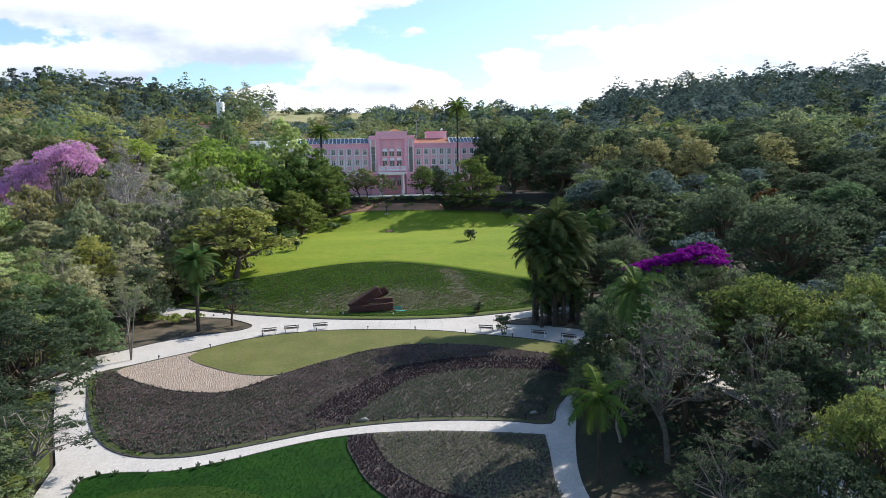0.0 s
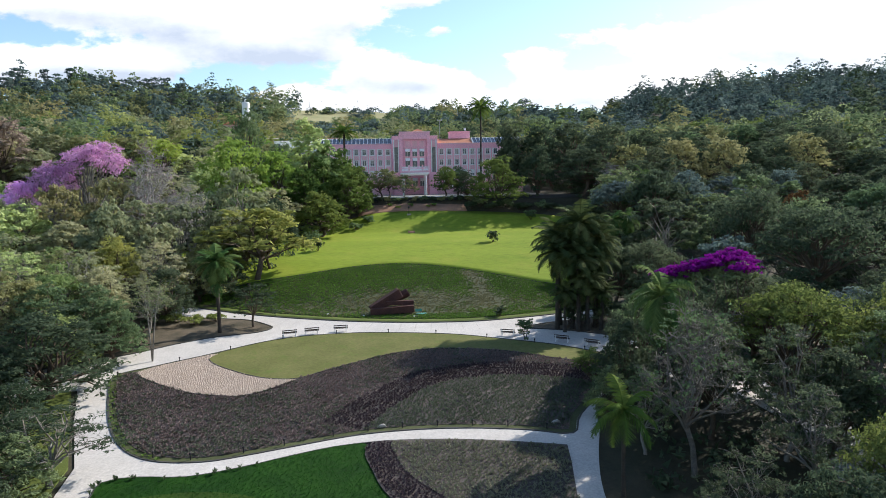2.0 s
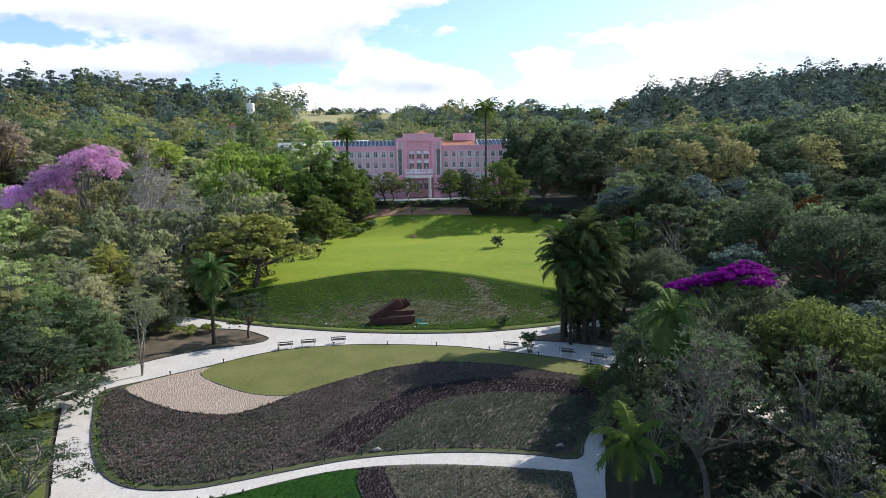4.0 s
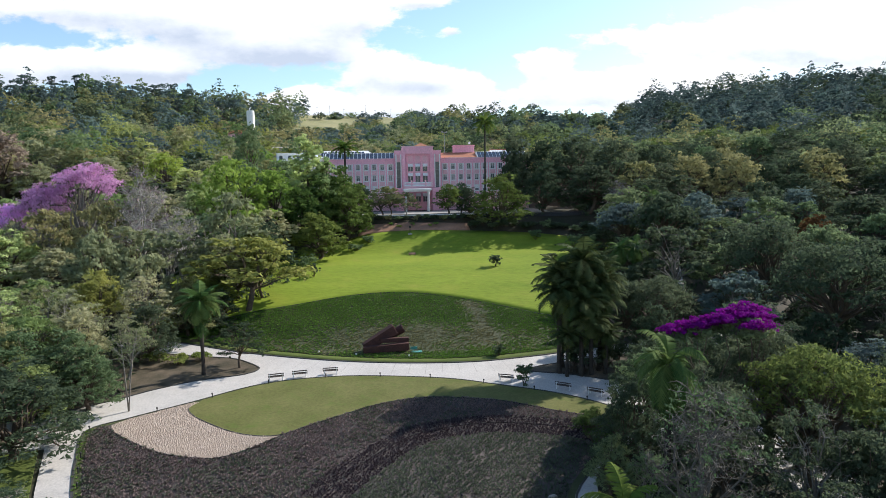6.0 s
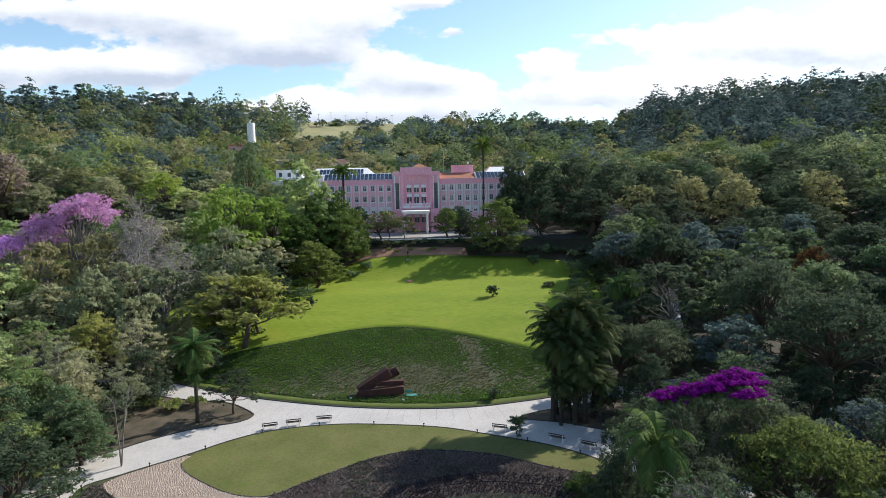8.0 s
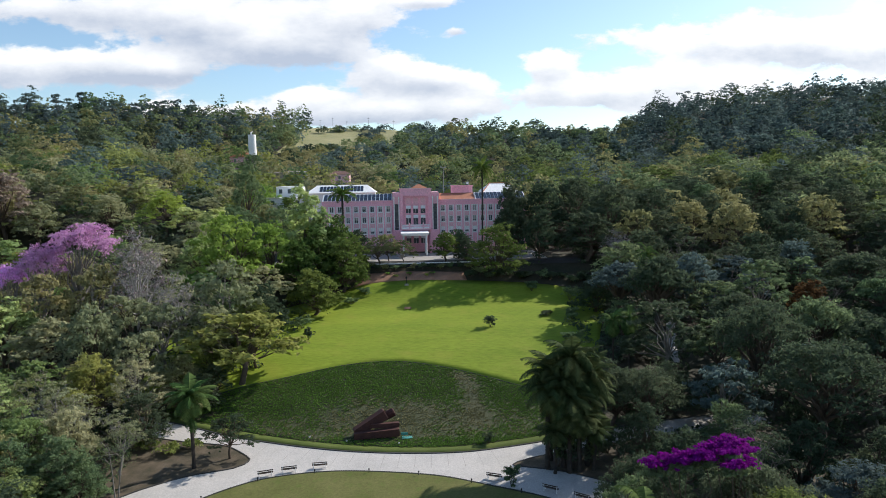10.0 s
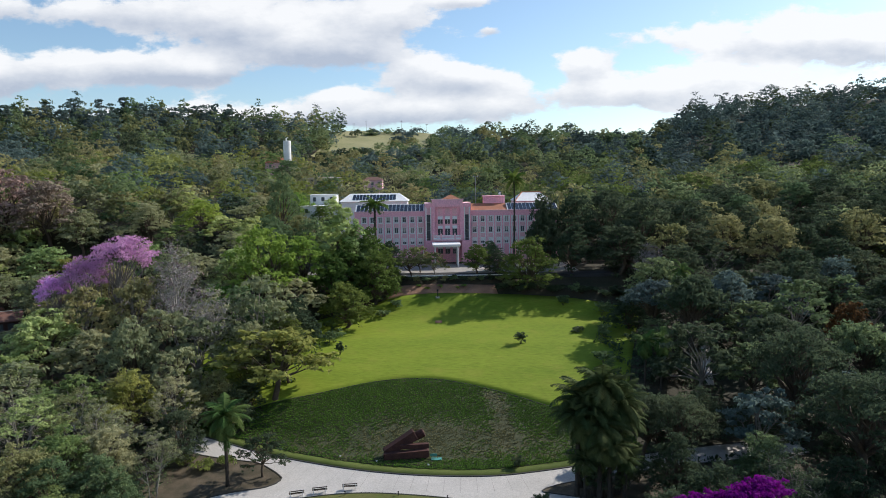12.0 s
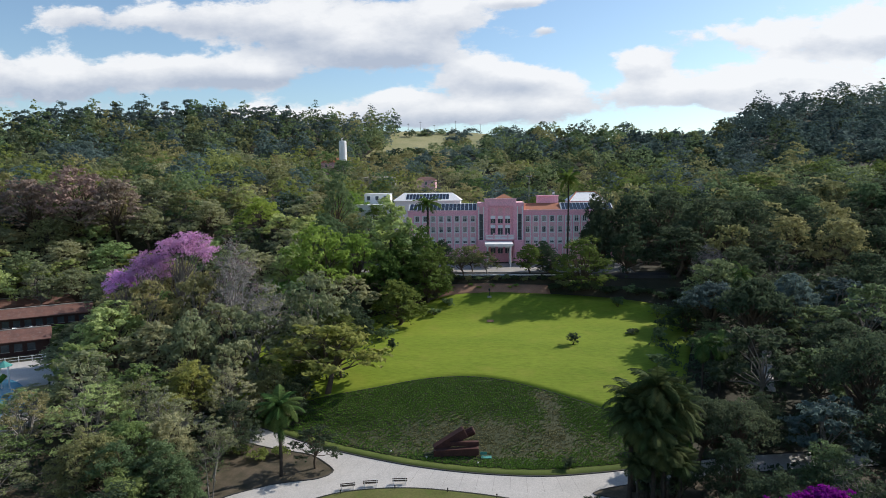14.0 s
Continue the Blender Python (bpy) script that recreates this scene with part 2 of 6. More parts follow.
M["hall_wall"] = surface("dark_red_brick", (0.085, 0.045, 0.038), (0.050, 0.028, 0.026), 0.5, 6.0, bump=0.4)
M["turquoise"] = surface("turquoise_plate", (0.096, 0.336, 0.288), (0.064, 0.240, 0.216), 1.0, 6.0, rough=0.5, bump=0.1)
M["water"] = surface("pool_water", (0.128, 0.400, 0.528), (0.088, 0.320, 0.464), 0.3, 2.0, rough=0.08, bump=0.3, spec=0.6)
M["dry_grass"] = surface("dry_hill_grass", (0.360, 0.325, 0.160), (0.235, 0.235, 0.100), 0.03, 0.6, bump=0.5, grain=0.3)
M["stone"] = surface("pale_stone", (0.400, 0.376, 0.336), (0.264, 0.248, 0.224), 0.7, 6.0, bump=0.4)

LEAF = {
    "green": foliage("leaf_green", (0.268, 0.345, 0.162), (0.064, 0.107, 0.057)),
    "fresh": foliage("leaf_fresh", (0.398, 0.476, 0.171), (0.116, 0.171, 0.066)),
    # dark foliage; on right-hand trees it also carries their shaded side
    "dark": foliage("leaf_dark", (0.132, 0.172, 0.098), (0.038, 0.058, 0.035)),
    "lime": foliage("leaf_lime", (0.350, 0.480, 0.104), (0.120, 0.205, 0.041)),
    "yellow": foliage("leaf_yellow", (0.341, 0.380, 0.112), (0.124, 0.162, 0.047)),
    "olive": foliage("leaf_olive", (0.403, 0.400, 0.178), (0.142, 0.152, 0.070)),
    "grey": foliage("leaf_grey", (0.458, 0.470, 0.262), (0.174, 0.196, 0.104)),
    "pale": foliage("leaf_pale", (0.640, 0.720, 0.310), (0.210, 0.280, 0.095)),
    "pink": foliage("blossom_pink", (0.88, 0.50, 0.80), (0.62, 0.30, 0.56), 0.4, hue=0.01),
    "magenta": foliage("blossom_magenta", (0.328, 0.013, 0.344), (0.139, 0.005, 0.164), 0.4, hue=0.005),
    "mauve": foliage("twig_mauve", (0.37, 0.285, 0.275), (0.19, 0.15, 0.145), 0.1),
    "brown": foliage("leaf_russet", (0.42, 0.31, 0.255), (0.2, 0.15, 0.125), 0.3),
    "palm": foliage("frond_green", (0.118, 0.151, 0.056), (0.034, 0.050, 0.020), 0.25),
    "palm_lime": foliage("frond_lime", (0.146, 0.218, 0.043), (0.052, 0.093, 0.020), 0.35),
    # blue-green leaves, with extra blue that stands in for distance haze
    "euca": foliage("leaf_bluegreen_haze", (0.180, 0.245, 0.224), (0.060, 0.092, 0.088)),
    "deep": foliage("leaf_deep_green", (0.180, 0.250, 0.064), (0.049, 0.090, 0.025)),
    "moss": foliage("leaf_moss", (0.190, 0.245, 0.070), (0.060, 0.092, 0.030)),
    "palm_mid": foliage("frond_mid_green", (0.126, 0.200, 0.058), (0.043, 0.079, 0.025), 0.3),
    "rust": foliage("leaf_rust", (0.190, 0.085, 0.042), (0.070, 0.034, 0.020)),
    "lush": foliage("lush_grass_blade", (0.024, 0.078, 0.009), (0.013, 0.048, 0.006), 0.3),
    # the far hill's bluish haze, put into its leaf colour
    "far_haze_blue": foliage("leaf_haze_ridge", (0.120, 0.178, 0.160), (0.036, 0.062, 0.060)),
    "cover": foliage("groundcover_green", (0.110, 0.226, 0.040), (0.040, 0.101, 0.018), 0.3),
    "cover_dull": foliage("groundcover_dull", (0.205, 0.212, 0.095), (0.084, 0.093, 0.039), 0.25),
    "plum": foliage("bedding_plum", (0.080, 0.058, 0.064), (0.032, 0.025, 0.028), 0.2),
    "purple": foliage("bedding_purple", (0.235, 0.188, 0.165), (0.080, 0.062, 0.055), 0.2),
    "sage": foliage("bedding_sage", (0.205, 0.222, 0.150), (0.070, 0.082, 0.050), 0.25),
}


# ---------------------------------------------------------------- building blocks
class Geo:
    """Collects faces for one mesh."""

    def __init__(self):
        self.v, self.f = [], []

    def add(self, verts, faces):
        k = len(self.v)
        self.v += [tuple(p) for p in verts]
        self.f += [tuple(i + k for i in face) for face in faces]
        return self

    def box(self, x0, x1, y0, y1, z0, z1, c=0.0):
        """A block, with its upright and top edges chamfered by c."""
        if c <= 0:
            return self.add([(x, y, z) for z in (z0, z1) for x, y in ((x0, y0), (x1, y0), (x1, y1), (x0, y1))],
                            [(3, 2, 1, 0), (4, 5, 6, 7), (0, 1, 5, 4), (1, 2, 6, 5), (2, 3, 7, 6), (3, 0, 4, 7)])
        ring = [(x0 + c, y0), (x1 - c, y0), (x1, y0 + c), (x1, y1 - c), (x1 - c, y1), (x0 + c, y1), (x0, y1 - c), (x0, y0 + c)]
        inner = [(min(max(x, x0 + c), x1 - c), min(max(y, y0 + c), y1 - c)) for x, y in ring]
        v = [(x, y, z0) for x, y in ring] + [(x, y, z1 - c) for x, y in ring] + [(x, y, z1) for x, y in inner]
        f = [tuple(range(7, -1, -1)), tuple(range(16, 24))]
        for a in (0, 8):
            f += [(a + i, a + (i + 1) % 8, a + 8 + (i + 1) % 8, a + 8 + i) for i in range(8)]
        return self.add(v, f)

    def tube(self, points, radii, sides=6, cap=True):
        pts = [Vector(p) for p in points]
        v, f = [], []
        for i, p in enumerate(pts):
            d = (pts[min(i + 1, len(pts) - 1)] - pts[max(i - 1, 0)]).normalized()
            a = d.orthogonal().normalized() if i == 0 else (a - d * a.dot(d)).normalized()
            b = d.cross(a)
            for s in range(sides):
                t = 2 * math.pi * s / sides
                v.append(p + (a * math.cos(t) + b * math.sin(t)) * radii[i])
        for i in range(len(pts) - 1):
            for s in range(sides):
                f.append((i * sides + s, i * sides + (s + 1) % sides, (i + 1) * sides + (s + 1) % sides, (i + 1) * sides + s))
        if cap:
            f += [tuple(range(sides - 1, -1, -1)), tuple(range((len(pts) - 1) * sides, len(pts) * sides))]
        return self.add(v, f)

    def prism(self, outline, z0, z1):
        """An upright slab over an outline of (x, y), counter-clockwise."""
        n = len(outline)
        k = len(self.v)
        self.v += [(x, y, z0) for x, y in outline] + [(x, y, z1) for x, y in outline]
        self.f += [(k + i, k + (i + 1) % n, k + n + (i + 1) % n, k + n + i) for i in range(n)]
        for tri in fill(outline):
            self.f.append(tuple(k + n + i for i in tri))
        return self

    def mesh(self, name, mat, smooth=False):
        me = bpy.data.meshes.new(name)
        me.from_pydata(self.v, [], self.f)
        me.materials.append(mat)
        if smooth:
            me.shade_smooth()
        me.update()
        return me


def fill(outline):
    from mathutils.geometry import tessellate_polygon
    tris = tessellate_polygon([[Vector((x, y, 0)) for x, y in outline]])
    out = []
    for a, b, c in tris:
        ax, ay = outline[a]
        bx, by = outline[b]
        cx, cy = outline[c]
        out.append((a, b, c) if (bx - ax) * (cy - ay) - (by - ay) * (cx - ax) > 0 else (a, c, b))
    return out


def part(name, geo, mat, parent=None, label="", smooth=False, at=None):
    """Links a collected mesh as one object, under a thing or a part."""
    me = geo if isinstance(geo, bpy.types.Mesh) else geo.mesh(name, mat, smooth)
    ob = new(name, me)
    if parent is not None:
        ob.parent = parent
    if at is not None:
        ob.matrix_basis = at
    return tagged(ob, label=label)


def empty(name, at, label, category, group="", kind=""):
    ob = new(name)
    ob.empty_display_size = 0.3
    ob.matrix_basis = at
    return tagged(ob, label, category, group, kind)


def spline(points, step=1.0, closed=False):
    """A smooth curve (Catmull-Rom) through plan points."""
    p = [Vector(q) for q in points]
    n, out = len(p), []
    for i in range(n if closed else n - 1):
        if closed:
            a, b, c, d = p[i - 1], p[i], p[(i + 1) % n], p[(i + 2) % n]
        else:
            b, c = p[i], p[i + 1]
            a = p[i - 1] if i else b * 2 - c
            d = p[i + 2] if i + 2 < n else c * 2 - b
        k = max(2, int((c - b).length / step))
        for s in range(k):
            t = s / k
            q = 0.5 * ((2 * b) + (c - a) * t + (2 * a - 5 * b + 4 * c - d) * t * t + (3 * b - a - 3 * c + d) * t ** 3)
            out.append(tuple(q))
    if not closed:
        out.append(tuple(p[-1]))
    return out


def inside(x, y, poly):
    hit = False
    for (ax, ay), (bx, by) in zip(poly, poly[1:] + poly[:1]):
        if (ay > y) != (by > y) and x < (bx - ax) * (y - ay) / (by - ay) + ax:
            hit = not hit
    return hit


def steps(value, table):
    """Smooth interpolation in a table of (position, value)."""
    if value <= table[0][0]:
        return table[0][1]
    for (a, va), (b, vb) in zip(table, table[1:]):
        if value <= b:
            return va + (vb - va) * (value - a) / (b - a)
    return table[-1][1]


def ease(v, a, b):
    t = min(1.0, max(0.0, (v - a) / (b - a)))
    return t * t * (3 - 2 * t)


# ---------------------------------------------------------------- the lie of the land
RISE = ((94, 0), (99, 0.5), (106, 1.7), (116, 3.9), (126, 5.9), (138, 7.4), (150, 8.0), (158, 8.5), (163, 10.2), (168, 12.6), (173, 15.0), (178, 16.0), (190, 16.3), (230, 17.0))
# treetop skyline by heading (degrees from +y): distance and height of the ridge's ground
RIDGE = ((-180, 500, 40), (-70, 520, 50), (-37, 540, 66), (-30, 560, 79), (-23, 580, 89), (-17, 600, 90), (-11.5, 600, 86), (-8, 690, 93), (-2, 700, 95), (2, 680, 92),
         (8, 600, 80), (13, 560, 73), (17, 600, 72), (19.5, 640, 74), (20.6, 720, 88), (22, 800, 108), (25, 850, 117), (31, 860, 124), (42, 860, 120), (70, 800, 90), (180, 500, 40))


FOOT = ((-58.8, 119.2), (-46.1, 113.6), (-32.2, 106.5), (-22.7, 101.0), (-14.0, 97.2), (-5.6, 94.4), (2.7, 92.8), (10.9, 92.3), (17.8, 93.3), (25.6, 95.1), (39.0, 98.8), (57.9, 101.8))


def garden_z(y):
    """The garden falls gently towards the near end."""
    return 0.055 * (max(y, -20) - 90)


def ground_z(x, y):
    rise = steps(y, RISE) * (1 - 0.55 * ease(-x, 25, 80) * (1 - ease(y, 175, 240)))
    hollow = ease(-x, 72, 92) * (1 - ease(y, 205, 250))
    rise += (1.6 - rise) * hollow
    near = garden_z(y) + (rise - garden_z(y)) * ease(y - steps(x, FOOT), 0.3, 13)
    r, az = math.hypot(x, y), math.degrees(math.atan2(x, y))
    far_r = steps(az, [(a, d) for a, d, _ in RIDGE])
    far_z = steps(az, [(a, h) for a, _, h in RIDGE])
    if r > 215 and abs(az) < 90:
        t = min(1.0, (r - 215) / (far_r - 215))
        rise = t * (0.72 + 0.28 * t)
        bump = 3.0 * math.sin(x * 0.021 + 1.3) * math.sin(y * 0.017) * min(1, t * 4)
        near = near + (far_z - near) * rise + bump
        if r > far_r:
            near -= min(60.0, (r - far_r) * 0.10)
    return near


def ground_sheet():
    """One sheet to the horizon: fine near the garden, coarse far off."""
    g = Geo()
    xs = sorted(set([-3000, -2200, -1500, -1000, -800] + list(range(-640, -160, 40)) + list(range(-160, 161, 8)) + list(range(200, 961, 40)) + [1200, 1700, 2400, 3000]))
    ys = sorted(set([-3000, -1500, -600, -300, -150, -80] + list(range(-40, 90, 10)) + list(range(90, 241, 4)) + list(range(250, 1001, 25)) + [1100, 1300, 1700, 2300, 3000]))
    g.v = [(x, y, ground_z(x, y) - 0.12) for y in ys for x in xs]
    w = len(xs)
    g.f = [(j * w + i, j * w + i + 1, (j + 1) * w + i + 1, (j + 1) * w + i) for j in range(len(ys) - 1) for i in range(w - 1)]
    ob = part("ground", g, M["soil"], smooth=True)
    tagged(ob, "dark leaf-littered earth under the woods", "ground", kind="structure")


ground_sheet()


def flat(name, outline, z0, z1, mat, label, category, kind="structure", tilt=True):
    area = sum(ax * by - bx * ay for (ax, ay), (bx, by) in zip(outline, outline[1:] + outline[:1]))
    pts = outline if area > 0 else outline[::-1]
    g = Geo().prism(pts, z0, z1)
    if tilt:
        g.v = [(x, y, z + garden_z(y)) for x, y, z in g.v]
    return tagged(part(name, g, mat), label, category, kind=kind)


def draped(name, low, high, rows, lift, mat, label, category, kind="structure"):
    """A sheet on the slope between two plan curves with equal counts of points."""
    g = Geo()
    n = len(low)
    for r in range(rows + 1):
        t = r / rows
        for (ax, ay), (bx, by) in zip(low, high):
            x, y = ax + (bx - ax) * t, ay + (by - ay) * t
            g.v.append((x, y, ground_z(x, y) + lift))
    g.f = [(r * n + i, r * n + i + 1, (r + 1) * n + i + 1, (r + 1) * n + i) for r in range(rows) for i in range(n - 1)]
    k = len(g.v)
    rim = list(range(n)) + [r * n + n - 1 for r in range(1, rows + 1)] + [rows * n + i for i in range(n - 2, -1, -1)] + [r * n for r in range(rows - 1, 0, -1)]
    g.v += [(g.v[i][0], g.v[i][1], g.v[i][2] - 0.3) for i in rim]
    g.f += [(k + i, k + (i + 1) % len(rim), rim[(i + 1) % len(rim)], rim[i]) for i in range(len(rim))]
    return tagged(part(name, g, mat, smooth=True), label, category, kind=kind)


def resample(curve, n):
    d = [0.0]
    for (ax, ay), (bx, by) in zip(curve, curve[1:]):
        d.append(d[-1] + math.hypot(bx - ax, by - ay))
    return [(steps(s, list(zip(d, [p[0] for p in curve]))), steps(s, list(zip(d, [p[1] for p in curve])))) for s in (d[-1] * i / (n - 1) for i in range(n))]


def offset(curve, dist):
    """A curve moved to its left by dist."""
    out = []
    for i, (x, y) in enumerate(curve):
        ax, ay = curve[max(0, i - 1)]
        bx, by = curve[min(len(curve) - 1, i + 1)]
        l = math.hypot(bx - ax, by - ay) or 1
        out.append((x - (by - ay) / l * dist, y + (bx - ax) / l * dist))
    return out


def edging(name, curve, width, z0, z1, mat, label, z_of=None):
    """A thin raised strip along a curve."""
    a, b = offset(curve, width / 2), offset(curve, -width / 2)
    g = Geo()
    lift = z_of or (lambda x, y: garden_z(y))
    for p, q in zip(a, b):
        zp = lift(*p)
        g.v += [(p[0], p[1], zp + z0), (q[0], q[1], zp + z0), (q[0], q[1], zp + z1), (p[0], p[1], zp + z1)]
    for i in range(len(curve) - 1):
        k = 4 * i
        g.f += [(k + 3, k + 2, k + 6, k + 7), (k + 2, k + 1, k + 5, k + 6), (k, k + 3, k + 7, k + 4)]
    g.f += [(0, 1, 2, 3), (len(g.v) - 1, len(g.v) - 2, len(g.v) - 3, len(g.v) - 4)]
    return tagged(part(name, g, mat), label, "edging", kind="structure")


# ---------------------------------------------------------------- paths, beds and lawns
ROAD_TOP = spline([(-58.8, 119.2), (-46.1, 113.6), (-32.2, 106.5), (-22.7, 101.0), (-14.0, 97.2), (-5.6, 94.4), (2.7, 92.8), (11.1, 92.3), (18.1, 93.3), (25.6, 95.1), (39.0, 98.8), (57.9, 101.8)])
PLANTER_L = spline([(-58.0, 111.1), (-44.9, 106.5), (-30.9, 100.4), (-25.6, 98.7), (-21.9, 97.4), (-18.4, 94.0), (-17.9, 92.5), (-19.4, 90.8), (-24.8, 89.2), (-29.4, 86.5), (-32.8, 83.7), (-39.3, 79.6), (-47.9, 76.6), (-63.1, 73.5)])
PLANTER_R = spline([(58.7, 96.7), (39.5, 94.1), (26.9, 91.4), (20.0, 89.5), (17.5, 88.0), (18.7, 87.4), (23.3, 85.7), (28.6, 82.2), (34.3, 75.7), (39.4, 65.8), (40.8, 54.5), (37.1, 44.7), (32.4, 34.3)])
OVAL = spline([(-32.5, 74.8), (-29.2, 77.8), (-23.4, 81.9), (-18.6, 85.6), (-14.5, 87.6), (-8.5, 88.6), (-2.3, 88.3), (7.0, 86.3), (13.5, 83.2), (20.2, 79.5), (25.1, 74.9), (27.5, 70.4), (22.5, 66.3), (16.4, 58.4), (14.4, 54.4),
               (10.7, 55.5), (5.7, 56.5), (0.4, 56.8), (-4.7, 56.3), (-9.6, 54.9), (-14.0, 53.5), (-17.1, 52.8), (-20.7, 53.2), (-23.4, 54.7), (-25.8, 57.6), (-28.2, 62.2), (-30.6, 68.3)], closed=True)
LOW_PATH = spline([(13.2, 52.1), (7.7, 53.6), (2.8, 54.5), (-2.2, 54.8), (-6.6, 54.2), (-10.3, 52.9), (-13.7, 51.5), (-17.8, 50.4), (-21.7, 50.8), (-24.1, 50.2), (-24.0, 47.2), (-23.8, 40.6), (-23.0, 32.2)])
RIGHT_PATH = spline([(13.2, 32.2), (13.4, 41.4), (14.0, 45.7), (15.4, 50.5), (17.0, 55.0), (18.9, 61.2), (23.6, 65.9), (29.9, 66.3), (33.6, 60.3), (34.4, 52.6), (32.2, 44.7), (27.8, 35.4)])

pavement = flat("pavement", ROAD_TOP + PLANTER_R + RIGHT_PATH[::-1] + [(10.9, 32.2), (10.9, 41.6), (11.4, 44.5), (12.2, 48.7)] + LOW_PATH
                + [(-27.6, 32.2), (-27.3, 40.6), (-26.7, 47.6), (-27.3, 53.0), (-31.5, 62.6), (-34.9, 71.2), (-42.3, 69.4), (-64.2, 65.3)] + PLANTER_L[::-1],
                -0.30, 0.0, M["path"], "pale cream concrete garden paths, swept clean", "pavement")


def shrink(outline, d):
    area = sum(ax * by - bx * ay for (ax, ay), (bx, by) in zip(outline, outline[1:] + outline[:1]))
    ring = outline + outline[:2]
    out = offset([outline[-1]] + ring, d if area > 0 else -d)
    return out[1:len(outline) + 1]


flat("verge", shrink(OVAL, 0.12), -0.2, 0.045, M["dull_verge"], "narrow mown grass verge round the planting bed", "verge")
edging("kerb", OVAL + OVAL[:1], 0.16, -0.1, 0.07, M["kerb"], "thin dark kerb round the planting bed")
BED = shrink(OVAL, 0.75)
flat("planting_bed", BED, -0.1, 0.07, M["mulch"], "dark mulched planting bed", "flower bed")

LAWN_LOW = spline([(-22.6, 81.5), (-23.3, 79.7), (-22.0, 77.4), (-19.9, 75.3), (-17.0, 72.9), (-14.4, 71.6), (-11.8, 71.4), (-9.0, 73.4), (-5.1, 76.2), (-1.7, 78.4), (1.9, 79.7), (6.2, 79.8), (12.5, 78.1), (18.7, 74.2), (23.2, 71.8)], 0.7)
lawn_top = [p for p in shrink(OVAL, 0.35) if (p[1] > 81.6 and p[0] > -22.7) or (p[0] > 14.7 and p[1] > 72.4)]
lawn_top.sort(key=lambda p: -p[0])
flat("olive_lawn", LAWN_LOW + lawn_top, -0.05, 0.095, M["olive"], "dry olive-green mown lawn with a curved edge", "lawn")
GRAVEL_LOW = spline([(-30.4, 75.8), (-29.6, 74.4), (-26.6, 71.5), (-22.6, 68.5), (-18.8, 67.1), (-16.5, 67.0), (-13.9, 68.8), (-11.4, 71.4)], 0.7)
gravel_top = [(-29.2, 77.3), (-26.4, 79.4), (-23.5, 81.4)]
keep = [p for p in LAWN_LOW if p[0] < -11.4]
GRAVEL = GRAVEL_LOW + keep[::-1] + gravel_top[::-1]
flat("gravel_patch", GRAVEL, -0.05, 0.085, M["gravel"], "buff gravel patch inside the planting bed", "gravel")
edging("gravel_edging", GRAVEL_LOW, 0.14, 0.0, 0.14, M["kerb"], "dark steel edging along the gravel")
edging("lawn_edging", LAWN_LOW[2:], 0.12, 0.0, 0.14, M["kerb"], "dark steel edging along the olive lawn")

LOW_LEFT = spline([(-3.7, 54.2), (-3.9, 52.3), (-3.3, 49.7), (-2.4, 46.4), (-0.6, 43.3), (2.8, 40.1), (7.3, 37.5)], 0.7)
LOW_INNER = spline([(-1.7, 54.6), (-1.6, 52.9), (-0.6, 49.0), (1.5, 45.6), (3.5, 43.4), (7.3, 41.1)], 0.7)
path_low = [p for p in LOW_PATH if p[1] > 32]
left_bits = [p for p in path_low if p[0] <= -3.9]
right_bits = [p for p in path_low if p[0] > -3.9]
flat("lush_lawn", [(-3.9, 54.4)] + left_bits + [(-22.5, 27.9), (7.6, 27.9), (7.3, 37.5)] + LOW_LEFT[::-1][1:-1], -0.2, 0.05, M["deep"], "lush dark green lawn beside the path", "lawn")
flat("pale_lawn", spline([(-23.2, 46.0), (-20.0, 47.6), (-15.7, 47.8), (-11.4, 46.3), (-7.4, 42.7), (-4.0, 37.5), (-1.7, 32.2)], 1.0) + [(-23.0, 32.2)], 0.0, 0.07, M["pale_lawn"], "lighter patch of mown grass", "lawn")
flat("lower_bed", [(11.3, 32.2), (11.3, 41.6), (11.7, 44.5), (12.6, 48.7)] + right_bits + LOW_LEFT[1:] + [(7.5, 32.2)], -0.2, 0.06, M["mulch"], "dark mulched lower planting bed", "flower bed")
edging("lower_bed_edging", LOW_LEFT, 0.12, 0.0, 0.13, M["kerb"], "dark steel edging of the lower bed")
edging("lower_bed_divider", LOW_INNER, 0.10, 0.0, 0.13, M["kerb"], "dark steel edging between two plantings")
edging("path_kerb", LOW_PATH, 0.12, -0.1, 0.06, M["kerb"], "thin dark kerb along the path")
flat("planter_island", PLANTER_L[6:-6] + [(-61.9, 82.3), (-58.4, 108.1)], -0.2, 0.05, M["litter"], "leaf-littered planter island between two paths", "flower bed")
edging("planter_kerb", PLANTER_L, 0.18, -0.1, 0.11, M["kerb"], "dark kerb round the planter island")
flat("palm_island", PLANTER_R[3:] + [(68.5, 34.3), (58.8, 96.3)], -0.2, 0.05, M["litter"], "leaf-littered ground under the palm clump", "flower bed")
edging("palm_island_kerb", PLANTER_R, 0.18, -0.1, 0.11, M["kerb"], "dark kerb round the palm ground")
edging("road_kerb", ROAD_TOP, 0.2, -0.1, 0.10, M["kerb"], "dark kerb below the grass slope", ground_z)

